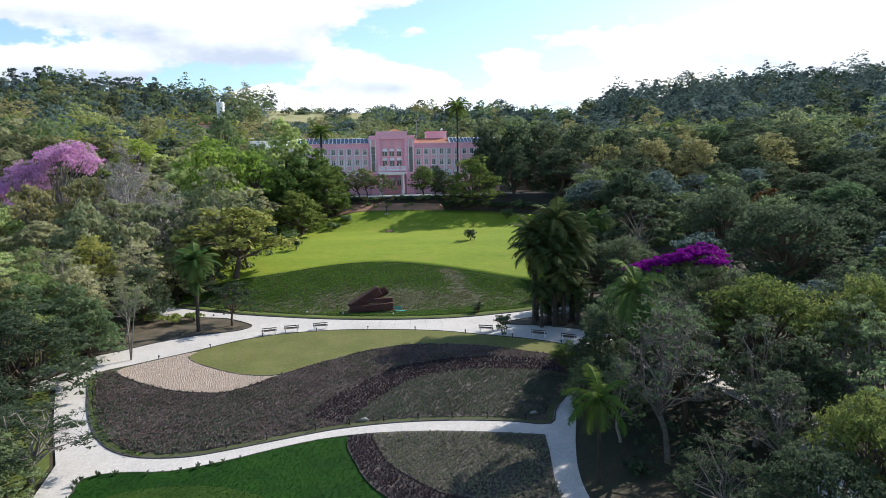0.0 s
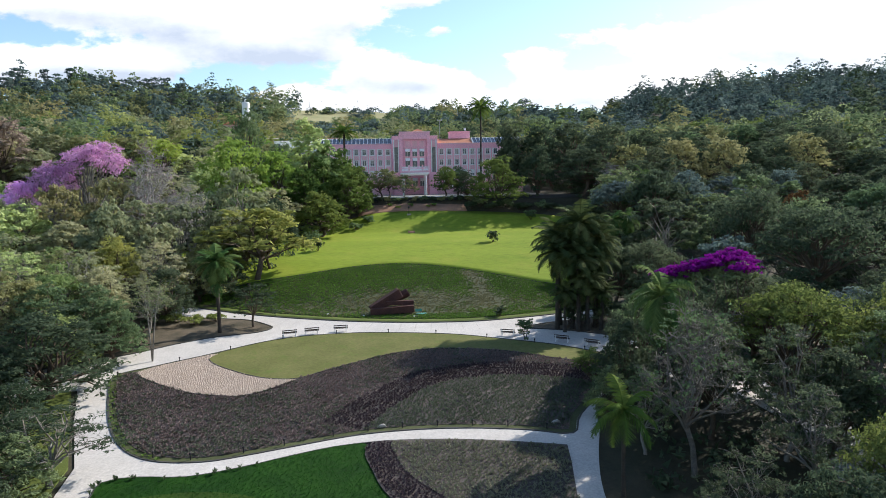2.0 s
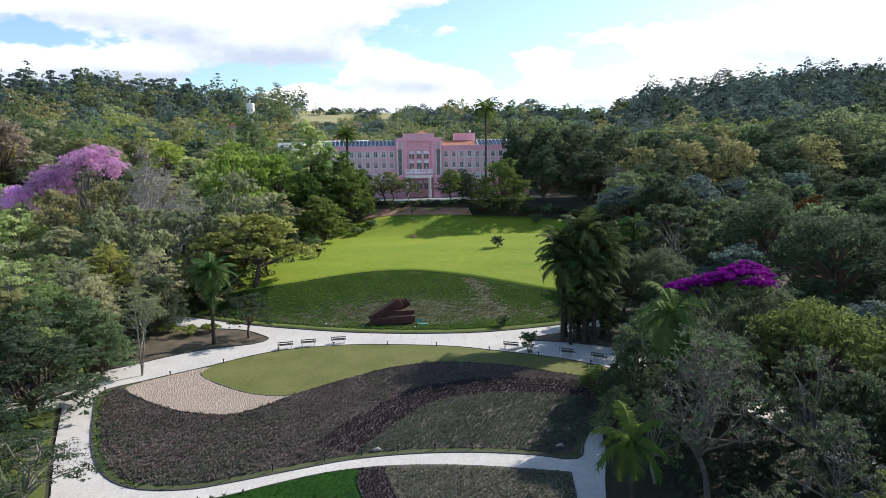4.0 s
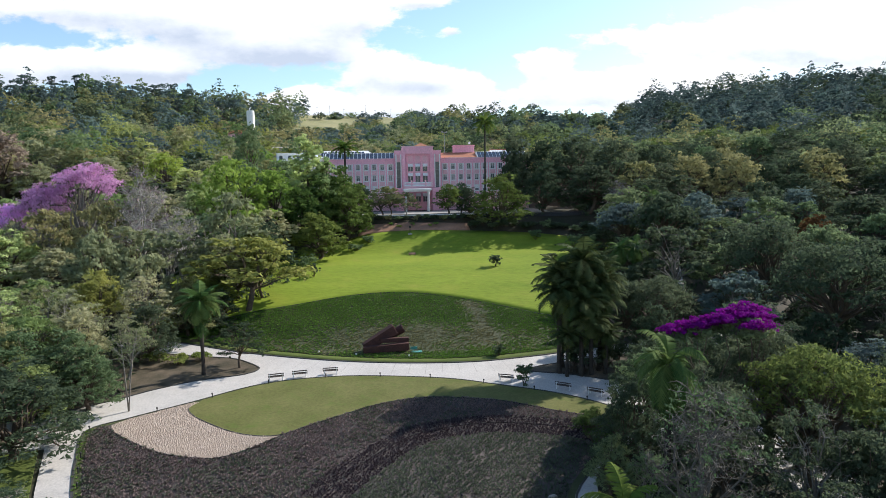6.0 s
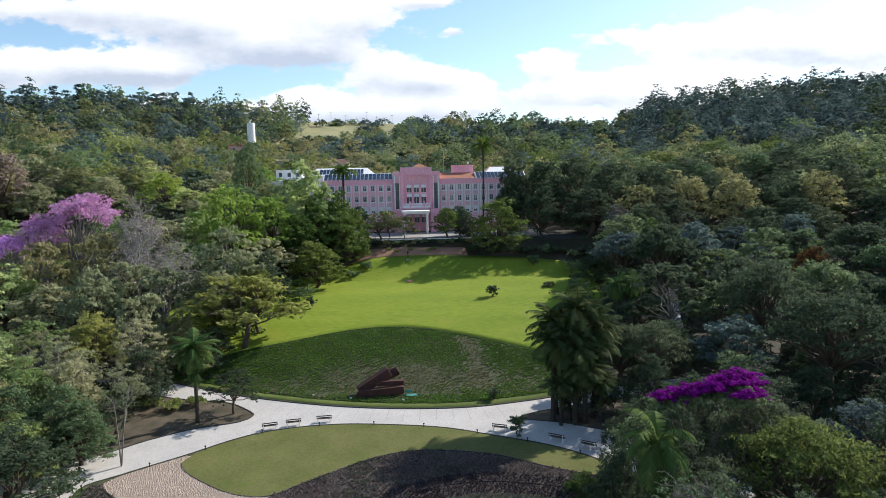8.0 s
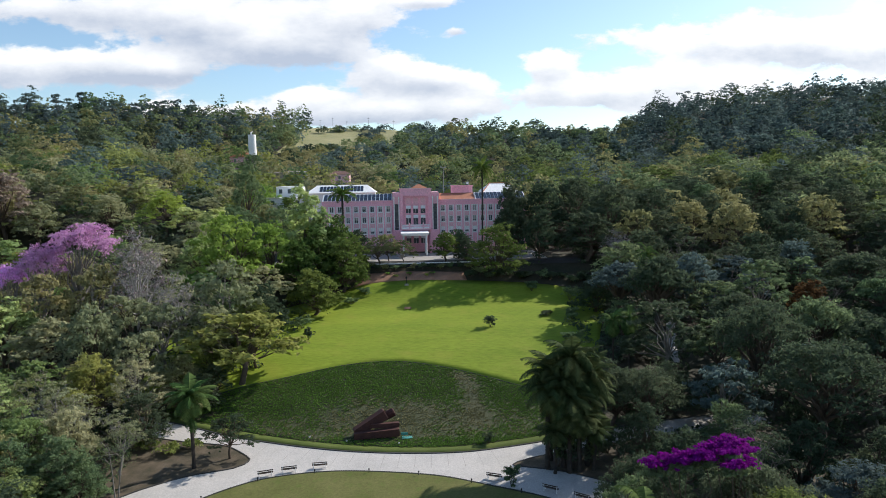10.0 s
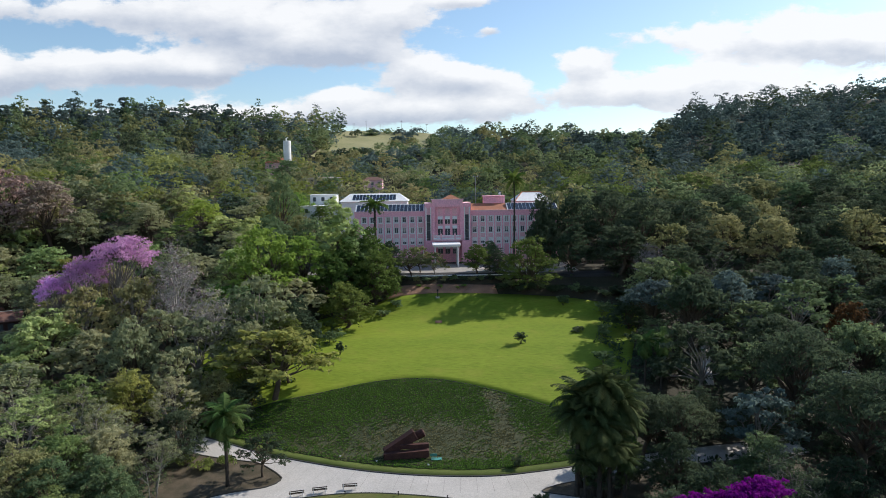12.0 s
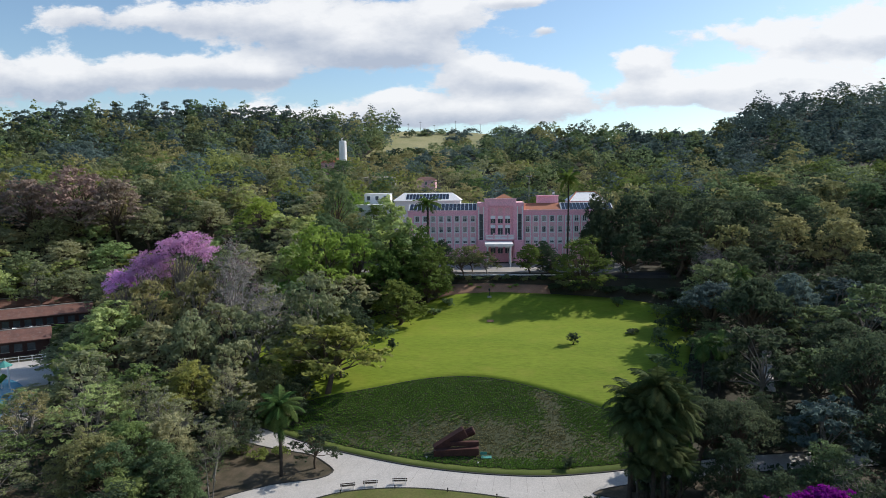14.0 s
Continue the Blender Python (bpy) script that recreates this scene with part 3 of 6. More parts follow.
# saw-cut joints across the upper path
joints = Geo()
near_side, far_side, walked = offset(ROAD_TOP, -4.3), offset(ROAD_TOP, -0.2), 0.0
for i in range(1, len(ROAD_TOP) - 1):
    walked += math.hypot(ROAD_TOP[i][0] - ROAD_TOP[i - 1][0], ROAD_TOP[i][1] - ROAD_TOP[i - 1][1])
    if walked > 1.9 and abs(ROAD_TOP[i][0]) < 16:
        walked = 0.0
        (ax, ay), (bx, by) = near_side[i], far_side[i]
        joints.add([(ax - .03, ay, garden_z(ay) + .005), (ax + .03, ay, garden_z(ay) + .005), (bx + .03, by, garden_z(by) + .005), (bx - .03, by, garden_z(by) + .005)], [(0, 1, 2, 3)])
tagged(part("path_joints", joints, M["paving"]), "thin grey joints between the concrete slabs", "joints", kind="stuff")

# the grass slope, its ground cover and the great lawn
N = 72
flat("west_lawn", [(-64.3, 64.7), (-42.3, 68.9), (-35.3, 70.7), (-31.9, 62.6), (-27.8, 53.0), (-27.3, 47.6), (-27.7, 40.6), (-28.0, 32.2), (-68.8, 32.2)], -.2, .03, M["verge"], "dull green grass beside the western path", "lawn")
slope_foot = resample([p for p in offset(ROAD_TOP, 0.12) if -44 < p[0] < 36], N)
cover_foot = resample([p for p in offset(ROAD_TOP, 1.9) if -44 < p[0] < 36], N)
cover_top = resample(spline([(-42, 116.0), (-30, 113.0), (-21.6, 115.6), (-15.7, 117.8), (-8.0, 120.8), (-1.2, 122.0), (5.1, 121.3), (12.2, 118.3), (18.5, 114.6), (25.5, 110.2), (34, 106.5)]), N)
lawn_far = resample(spline([(-46, 146), (-36, 152), (-22, 159), (-12, 164), (-5, 167.4), (5, 168.6), (16, 168.2), (30, 167), (42, 165), (54, 161)]), N)
draped("slope_verge", slope_foot, cover_foot, 2, 0.02, M["verge"], "mown grass strip along the upper path", "lawn")
draped("groundcover_slope", cover_foot, cover_top, 14, 0.03, M["slope"], "planted slope with bare brown soil between plants", "flower bed")
draped("great_lawn", cover_top, lawn_far, 26, 0.02, M["lawn"], "sunlit mown great lawn rising to the house", "lawn")
edging("slope_edging", cover_top, 0.14, -0.1, 0.10, M["kerb"], "dark edging between slope planting and lawn", ground_z)
bank_foot = resample([p for p in lawn_far if -8 < p[0] < 21], 24)
bank_top = resample([(-7, 171.5), (5, 172.4), (20, 171.5)], 24)
draped("earth_bank", bank_foot, bank_top, 6, 0.03, M["earth"], "bare red earth bank above the lawn", "bank")


# ---------------------------------------------------------------- low planting
def scatter(rng, poly, spacing):
    xs, ys = [p[0] for p in poly], [p[1] for p in poly]
    pts = []
    y = min(ys)
    while y < max(ys):
        x = min(xs)
        while x < max(xs):
            px, py = x + rng.uniform(-.5, .5) * spacing, y + rng.uniform(-.5, .5) * spacing
            if inside(px, py, poly):
                pts.append((px, py))
            x += spacing
        y += spacing
    return pts


def tufts(name, pts, rng, height, spread, blades, mat, label, z_of, category="plants"):
    """Low bedding plants, each a little fan of pointed leaves."""
    v, f = [], []
    for x, y in pts:
        z, s = z_of(x, y), rng.uniform(0.65, 1.3)
        if rng.random() < 0.06:
            continue
        turn = rng.uniform(0, 6.28)
        for b in range(blades):
            a = turn + 6.28 * b / blades + rng.uniform(-.3, .3)
            c, t = math.cos(a), math.sin(a)
            r, h, w = spread * s * rng.uniform(.6, 1.2), height * s * rng.uniform(.5, 1.15), spread * 0.30 * s
            k = len(v)
            v += [(x, y, z), (x + c * r * .55 - t * w, y + t * r * .55 + c * w, z + h * .75), (x + c * r, y + t * r, z + h), (x + c * r * .55 + t * w, y + t * r * .55 - c * w, z + h * .75)]
            f.append((k, k + 1, k + 2, k + 3))
    me = bpy.data.meshes.new(name)
    me.from_pydata(v, [], f)
    me.materials.append(mat)
    return tagged(part(name, me, mat), label, category, kind="stuff")


rng = random.Random(5)
SAGE_EDGE = spline([(-4.2, 57.1), (-2.5, 60.4), (-1.0, 62.6), (1.1, 65.4), (4.2, 68.2), (9.5, 69.5), (14.3, 68.8), (19.8, 66.3), (17.4, 62.2), (13.9, 55.8), (5.7, 57.5)], 1.0)
bed_pts = [p for p in scatter(rng, BED, 0.28) if not inside(*p, LAWN_LOW + lawn_top) and not inside(*p, GRAVEL)]
sage_pts = [p for p in bed_pts if inside(*p, SAGE_EDGE)]
# a dark band of plum-coloured plants follows the upper edge of the grey-green ones
band_in = [p for p in SAGE_EDGE if p[0] < 20]
cut = max(range(len(band_in)), key=lambda i: band_in[i][0])
band_in = band_in[:cut + 1]
divider = offset(band_in, 2.5)
# past the divider the dark plants stand in for soft tree shade
band_out = offset(band_in, 4.2)
BAND = band_in + band_out[::-1]
plum_pts = [p for p in bed_pts if inside(*p, BAND) and not inside(*p, SAGE_EDGE)]
purple_pts = [p for p in bed_pts if not inside(*p, SAGE_EDGE) and not inside(*p, BAND)]
level = lambda x, y: 0.06 + garden_z(y)
patch = lambda p: noise.noise((p[0] * .16, p[1] * .22, 1.7)) + .5 * noise.noise((p[0] * .5, p[1] * .6, 4.2))
tufts("plum_bedding", plum_pts, rng, 0.22, 0.19, 5, LEAF["plum"], "dark plum-coloured bedding plants in a band, widened for soft shade", level)
edging("bed_divider", [p for p in divider if inside(*p, BED)], 0.10, 0.0, 0.16, M["kerb"], "dark steel edging between two plantings")
tufts("purple_bedding", [p for p in purple_pts if rng.random() < 0.80 - .45 * patch(p)], rng, 0.23, 0.19, 5, LEAF["purple"], "dusky purple-brown bedding plants in rows", level)
tufts("sage_bedding", sage_pts + [p for p in purple_pts if rng.random() < (0.62 if p[0] < -6 else 0.32) + .9 * patch(p)], rng, 0.21, 0.18, 5, LEAF["sage"], "grey-green bedding plants", level)
tufts("bed_edge_grass", [p for p in scatter(rng, OVAL, 0.5) if not inside(*p, BED) and p[0] < -21 and p[1] < 76], rng, 0.12, 0.20, 5, LEAF["cover"], "bright green tufts along the bed's edge", level)
low_area = [(11.5, 34.3), (11.6, 44.5), (12.5, 48.7), (13.0, 51.9), (7.7, 53.3), (2.8, 54.2), (-2.2, 54.5)]
low_pts = [p for p in scatter(rng, LOW_LEFT + [(11.5, 34.3)] + low_area[1:], 0.26)]
inner = LOW_INNER + [(11.5, 34.3)] + low_area[1:6]
tufts("lower_sage_bedding", [p for p in low_pts if inside(*p, inner)], rng, 0.19, 0.16, 5, LEAF["sage"], "grey-green bedding plants in the lower bed", level)
tufts("lower_purple_bedding", [p for p in low_pts if not inside(*p, inner)], rng, 0.20, 0.18, 5, LEAF["plum"], "dark plum bedding plants in the lower bed", level)
tufts("path_side_plants", [(x + rng.uniform(-.3, .1), y - rng.uniform(.15, .5)) for x, y in LOW_PATH if x < -12.0 for _ in range(rng.choice((0, 1, 2, 3)))], rng, 0.40, 0.20, 7, LEAF["dark"], "strappy green plants along the path", level)
LUSH = [(-3.9, 54.4)] + left_bits + [(-22.5, 30.0), (6.5, 30.0), (7.0, 37.5)] + LOW_LEFT[::-1][1:-1]
tufts("lush_grass", scatter(rng, LUSH, 0.24), rng, 0.05, 0.10, 4, LEAF["lush"], "short lush grass blades of the lawn", level, "grass")
slope = cover_foot + cover_top[::-1]
slope_pts = scatter(rng, slope, 0.27)


def bare(x, y):
    """How thin the ground cover is: the lower middle and a worn track have dried out."""
    w = 0.75 * math.exp(-(((x - 1.5) / 9) ** 2 + ((y - 103) / 6.5) ** 2)) + 0.9 * math.exp(-(((x - 15.0 + 0.05 * (y - 104)) / 1.9) ** 2)) * ease(y, 97, 104) * (1 - ease(y, 111, 119))
    w += 0.95 * math.exp(-(((x - 13.3) / 1.8) ** 2 + ((y - 115.5) / 1.8) ** 2)) + 0.5 * ease(112 - 0.2 * abs(x) - y, 0, 6) * ease(y, 96, 98) + 0.25 * noise.noise((x * .2, y * .2, 3))
    return w


thick = [p for p in slope_pts if rng.random() > bare(*p)]
dull = [p for p in slope_pts if rng.random() < 0.42 * bare(*p)]
tufts("groundcover", thick, rng, 0.18, 0.25, 5, LEAF["cover"], "bright green ground cover on the slope", ground_z)
tufts("dry_groundcover", dull, rng, 0.15, 0.24, 5, LEAF["cover_dull"], "dull straw-green ground cover drying out", ground_z)


def pebbles(name, pts, rng, size, mat, label):
    """Loose stones, each a small uneven five-sided lump."""
    v, f = [], []
    for x, y in pts:
        k, s = len(v), size * rng.uniform(.6, 1.5)
        a0 = rng.uniform(0, 6.28)
        v += [(x + math.cos(a0 + i * 1.257) * s * rng.uniform(.8, 1.2), y + math.sin(a0 + i * 1.257) * s * rng.uniform(.8, 1.2), .08 + garden_z(y)) for i in range(5)]
        v.append((x, y, garden_z(y) + .085 + s * rng.uniform(.5, 1.0)))
        f += [(k + i, k + (i + 1) % 5, k + 5) for i in range(5)]
    me = bpy.data.meshes.new(name)
    me.from_pydata(v, [], f)
    me.materials.append(mat)
    return tagged(part(name, me, mat), label, "gravel", kind="stuff")


pebbles("gravel_stones", scatter(rng, GRAVEL, 0.16), rng, 0.085, M["pebble"], "loose buff and grey gravel stones")


# ---------------------------------------------------------------- the pink house
HOUSE_Y, BASE = 204.0, 16.4
house = empty("pink_mansion", pose(0, 0, 0), "long three-storey pink rendered art-deco building with white trim", "building")
STOREYS = ((28.55, 30.45), (25.3, 27.2), (22.0, 23.9))


def holed_wall(x0, x1, y0, y1, z0, z1, holes):
    """A wall with rectangular openings right through it: columns between sorted, equal-width bays."""
    g = Geo()
    xs = sorted({x0, x1, *[h[0] for h in holes], *[h[1] for h in holes]})
    for a, b in zip(xs, xs[1:]):
        mid = (a + b) / 2
        cuts = sorted((h[2], h[3]) for h in holes if h[0] < mid < h[1])
        z = z0
        for lo, hi in cuts:
            if lo > z:
                g.box(a, b, y0, y1, z, lo)
            z = hi
        if z1 > z:
            g.box(a, b, y0, y1, z, z1)
    return g


left_x = [0.8 - 2.42 * i for i in range(8)]
right_x = [17.35 + 2.42 * i for i in range(10)]
WIN = 0.66
for name, xs, a, b in (("west", left_x, -19.0, 2.2), ("east", right_x, 16.1, 43.0)):
    holes = [(x - WIN, x + WIN, lo, hi) for x in xs for lo, hi in STOREYS]
    part("wall", holed_wall(a, b, HOUSE_Y, HOUSE_Y + 0.45, BASE - 1.5, 32.0, holes), M["pink"], house)
    part("wall", Geo().box(a, b, HOUSE_Y + 13.5, HOUSE_Y + 14, BASE - 1.5, 32.0), M["pink"], house)
    edge = a if name == "west" else b - 0.45
    part("wall", Geo().box(edge, edge + 0.45, HOUSE_Y + 0.45, HOUSE_Y + 13.5, BASE - 1.5, 32.0), M["pink"], house)
    part("floor_slab", Geo().box(a + 0.5, b - 0.5, HOUSE_Y + 0.5, HOUSE_Y + 13.4, 31.2, 31.5), M["white"], house)
    part("cornice", Geo().box(a - 0.15, b + 0.15, HOUSE_Y - 0.16, HOUSE_Y + 0.30, 31.85, 32.12, 0.03), M["rose"], house)
    part("plinth", Geo().box(a - 0.05, b + 0.05, HOUSE_Y - 0.12, HOUSE_Y - 0.002, BASE - 1.5, 18.2, 0.03), M["rose"], house)
    # kerb-dark sheet behind the windows, standing in for the shade of the rooms
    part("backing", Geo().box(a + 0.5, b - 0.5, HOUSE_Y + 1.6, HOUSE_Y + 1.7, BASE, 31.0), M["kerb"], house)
    for x in xs:
        # white pilaster strips rise the height of the wall on both sides of each bay
        for side in (-1, 1):
            part("pilaster", Geo().box(x + side * 0.86 - 0.12, x + side * 0.86 + 0.12, HOUSE_Y - 0.09, HOUSE_Y - 0.002, 18.3, 30.5, 0.02), M["white"], house)
        for k, (lo, hi) in enumerate(STOREYS):
            win = part("window", Geo().box(x - WIN, x + WIN, HOUSE_Y + 0.16, HOUSE_Y + 0.19, lo, hi), M["glass"], house, "dark window pane")
            fr = Geo()
            fr.box(x - WIN, x - WIN + .16, HOUSE_Y + .08, HOUSE_Y + .15, lo, hi).box(x + WIN - .16, x + WIN, HOUSE_Y + .08, HOUSE_Y + .15, lo, hi)
            fr.box(x - WIN + .16, x + WIN - .16, HOUSE_Y + .08, HOUSE_Y + .15, hi - .16, hi).box(x - WIN + .16, x + WIN - .16, HOUSE_Y + .08, HOUSE_Y + .15, lo, lo + .16)
            fr.box(x - .04, x + .04, HOUSE_Y + .09, HOUSE_Y + .14, lo + .16, hi - .16)
            part("frame", fr, M["white"], win)
            part("sill", Geo().box(x - WIN - .08, x + WIN + .08, HOUSE_Y - .14, HOUSE_Y + .07, lo - .16, lo - .003, .02), M["white"], win)
            if k == 2:
                part("blind", Geo().box(x - WIN + .12, x + WIN - .12, HOUSE_Y + .05, HOUSE_Y + .078, lo + .75, hi), M["white"], win, "lowered white blind")
            elif (int(x * 7) + k) % 4:
                # grey sheet before the glass, added in place of the sky's reflection
                part("blind", Geo().box(x - WIN + .16, x + WIN - .16, HOUSE_Y + .155, HOUSE_Y + .159, lo + (.20, .60, .95)[(int(x * 3) + k) % 3], hi - .16), M["stone"], win, "grey sheet over the pane for its reflected sky")
            if k < 2:
                part("spandrel", Geo().box(x - .70, x + .70, HOUSE_Y - .05, HOUSE_Y - .003, lo - 1.4, lo - .22, .02), M["rose"], house)

# centre block: shoulders, tower and its recessed bay
shoulders = Geo()
for a, b in ((2.2, 4.4), (13.7, 16.1)):
    strip = (a + b) / 2
    shoulders.add(*[(lambda q: (q.v, q.f))(holed_wall(a, b, HOUSE_Y - 1.1, HOUSE_Y - .6, BASE - 1.5, 34.2, [(strip - .55, strip + .55, 19.0, 33.0)]))][0])
    shoulders.box(a, b, HOUSE_Y - .2, HOUSE_Y + 9, BASE - 1.5, 34.2)
part("wall", shoulders, M["pink"], house)
for x in (3.3, 14.9):
    for lo, hi, mat in ((31.0, 33.0, "rose"), (19.0, 30.9, "glass")):
        win = part("window" if mat == "glass" else "panel", Geo().box(x - .55, x + .55, HOUSE_Y - .8, HOUSE_Y - .77, lo, hi), M[mat], house)
        if mat == "glass":
            bars = Geo()
            for z in (21.4, 23.8, 26.2, 28.6):
                bars.box(x - .55, x + .55, HOUSE_Y - .86, HOUSE_Y - .81, z, z + .08)
            part("glazing_bar", bars, M["steel"], win)
    for side in (-1, 1):
        part("pilaster", Geo().box(x + side * .72 - .16, x + side * .72 + .16, HOUSE_Y - 1.24, HOUSE_Y - 1.102, 18.0, 33.2, .03), M["white"], house)
bays = [(x - .72, x + .72, lo, hi) for x in (6.85, 9.05, 11.25) for lo, hi in ((30.9, 32.8), (28.1, 30.3), (24.7, 27.5), (19.0, 21.4))]
part("wall", holed_wall(4.4, 13.7, HOUSE_Y - .7, HOUSE_Y - .25, BASE - 1.5, 35.4, bays), M["pink"], house)
part("wall", Geo().box(4.4, 5.3, HOUSE_Y - 1.5, HOUSE_Y - .72, BASE - 1.5, 35.4).box(12.8, 13.7, HOUSE_Y - 1.5, HOUSE_Y - .72, BASE - 1.5, 35.4)
     .box(5.32, 12.78, HOUSE_Y - 1.5, HOUSE_Y - .72, 33.3, 35.4).box(4.4, 13.7, HOUSE_Y, HOUSE_Y + 9, 31, 35.3), M["pink"], house)
part("cornice", Geo().box(4.2, 13.9, HOUSE_Y - 1.62, HOUSE_Y - .5, 35.4, 35.6, .04), M["rose"], house)
for a, b in ((2.1, 4.18), (13.92, 16.2)):
    part("cornice", Geo().box(a, b, HOUSE_Y - 1.2, HOUSE_Y + 9, 34.2, 34.38, .04), M["rose"], house)
for n, (a, b, lo, hi) in enumerate(bays):
    solid = lo > 30
    win = part("panel" if solid else "window", Geo().box(a, b, HOUSE_Y - .45, HOUSE_Y - .42, lo, hi), M["rose" if solid else "glass"], house)
    if not solid:
        fr = Geo().box((a + b) / 2 - .04, (a + b) / 2 + .04, HOUSE_Y - .52, HOUSE_Y - .46, lo, hi - .75)
        part("frame", fr, M["white"], win)
        part("awning", Geo().add([(a, HOUSE_Y - .72, hi + .1), (b, HOUSE_Y - .72, hi + .1), (b, HOUSE_Y - 1.35, hi - .72), (a, HOUSE_Y - 1.35, hi - .72), (a, HOUSE_Y - .75, hi + .04), (b, HOUSE_Y - .75, hi + .04), (b, HOUSE_Y - 1.33, hi - .80), (a, HOUSE_Y - 1.33, hi - .80)],
                                 [(0, 3, 2, 1), (4, 5, 6, 7), (3, 7, 6, 2), (0, 1, 5, 4), (0, 4, 7, 3), (1, 2, 6, 5)]), M["white"], win, "white fabric awning")
for x in (5.7, 7.95, 10.15, 12.4):
    part("pilaster", Geo().box(x - .2, x + .2, HOUSE_Y - .86, HOUSE_Y - .702, 18.5, 33.25, .03), M["pink"], house)
for z in (27.7, 30.42):
    part("band", Geo().box(5.35, 12.75, HOUSE_Y - .70 - .16, HOUSE_Y - .702, z, z + .3, .02), M["rose"], house)

# balcony and entrance canopy
balcony = part("balcony", Geo().box(4.6, 13.2, HOUSE_Y - 4.2, HOUSE_Y - 1.52, 23.3, 23.7, .03), M["rose"], house)
part("balustrade", Geo().box(4.6, 13.2, HOUSE_Y - 4.2, HOUSE_Y - 3.95, 24.65, 24.88, .03).box(4.6, 13.2, HOUSE_Y - 4.15, HOUSE_Y - 4.0, 23.7, 24.1), M["white"], balcony)
for i in range(26):
    part("baluster", Geo().box(4.9 + .32 * i - .07, 4.9 + .32 * i + .07, HOUSE_Y - 4.15, HOUSE_Y - 4.0, 24.1, 24.65), M["white"], balcony)
for x in (4.4, 6.8, 10.9, 12.9):
    part("pier", Geo().box(x, x + .45, HOUSE_Y - 4.3, HOUSE_Y - 3.85, 23.7, 25.4, .04), M["rose"], balcony)
canopy = part("canopy", Geo().box(4.3, 12.4, 191.0, 199.7, 22.55, 23.0, .05).box(4.6, 12.1, 191.3, 199.4, 22.2, 22.55), M["white"], house, "flat white concrete entrance canopy")
for x in (5.1, 11.6):
    for y in (191.8, 198.6):
        part("column", Geo().tube([(x, y, 15.9), (x, y, 16.3), (x, y, 21.7), (x, y, 22.2)], [.32, .21, .20, .30], 14), M["white"], canopy, smooth=True)
for a in (2.4, 13.1):
    part("entrance_pier", Geo().box(a, a + 2.6, 200.0, 202.4, BASE - 1, 23.2, .04), M["pink"], house)

# roofs: terracotta pitches, solar panels, rear ranges
part("roof", Geo().add([(16.2, HOUSE_Y + .5, 31.9), (27.3, HOUSE_Y + .5, 31.9), (27.3, HOUSE_Y + 7, 33.9), (16.2, HOUSE_Y + 7, 33.9), (27.3, HOUSE_Y + 13.5, 31.9), (16.2, HOUSE_Y + 13.5, 31.9)], [(0, 1, 2, 3), (3, 2, 4, 5), (0, 3, 5), (1, 4, 2), (0, 5, 4, 1)]), M["tile"], house, "terracotta tiled roof")
part("roof", Geo().add([(27.4, HOUSE_Y + .5, 31.9), (42.9, HOUSE_Y + .5, 31.9), (42.9, HOUSE_Y + 5.2, 34.0), (27.4, HOUSE_Y + 5.2, 34.0), (42.9, HOUSE_Y + 13.5, 31.9), (27.4, HOUSE_Y + 13.5, 31.9)], [(0, 1, 2, 3), (3, 2, 4, 5), (0, 3, 5), (1, 4, 2), (0, 5, 4, 1)]), M["white"], house, "white metal roof")
part("roof", Geo().add([(-18.9, HOUSE_Y + .5, 31.9), (2.1, HOUSE_Y + .5, 31.9), (2.1, HOUSE_Y + 5.2, 34.0), (-18.9, HOUSE_Y + 5.2, 34.0), (2.1, HOUSE_Y + 13.5, 31.9), (-18.9, HOUSE_Y + 13.5, 31.9)], [(0, 1, 2, 3), (3, 2, 4, 5), (0, 3, 5), (1, 4, 2), (0, 5, 4, 1)]), M["white"], house, "white metal roof")
part("roof", Geo().add([(7.2, HOUSE_Y + 1.2, 35.32), (13.4, HOUSE_Y + 1.2, 35.32), (13.4, HOUSE_Y + 8.0, 35.32), (7.2, HOUSE_Y + 8.0, 35.32), (10.3, HOUSE_Y + 4.6, 36.9)], [(0, 1, 4), (1, 2, 4), (2, 3, 4), (3, 0, 4), (0, 3, 2, 1)]), M["tile"], house, "small terracotta hipped roof")
part("roof_hut", Geo().box(20.9, 27.3, HOUSE_Y + 7.2, HOUSE_Y + 12.5, 32.5, 36.0, .05).box(20.7, 27.5, HOUSE_Y + 7.0, HOUSE_Y + 12.7, 36.0, 36.2), M["pink"], house)
part("dish", Geo().tube([(26.2, HOUSE_Y + 9, 36.2), (26.2, HOUSE_Y + 9, 36.7), (25.9, HOUSE_Y + 8.6, 36.9)], [.05, .05, .45], 10), M["white"], house)


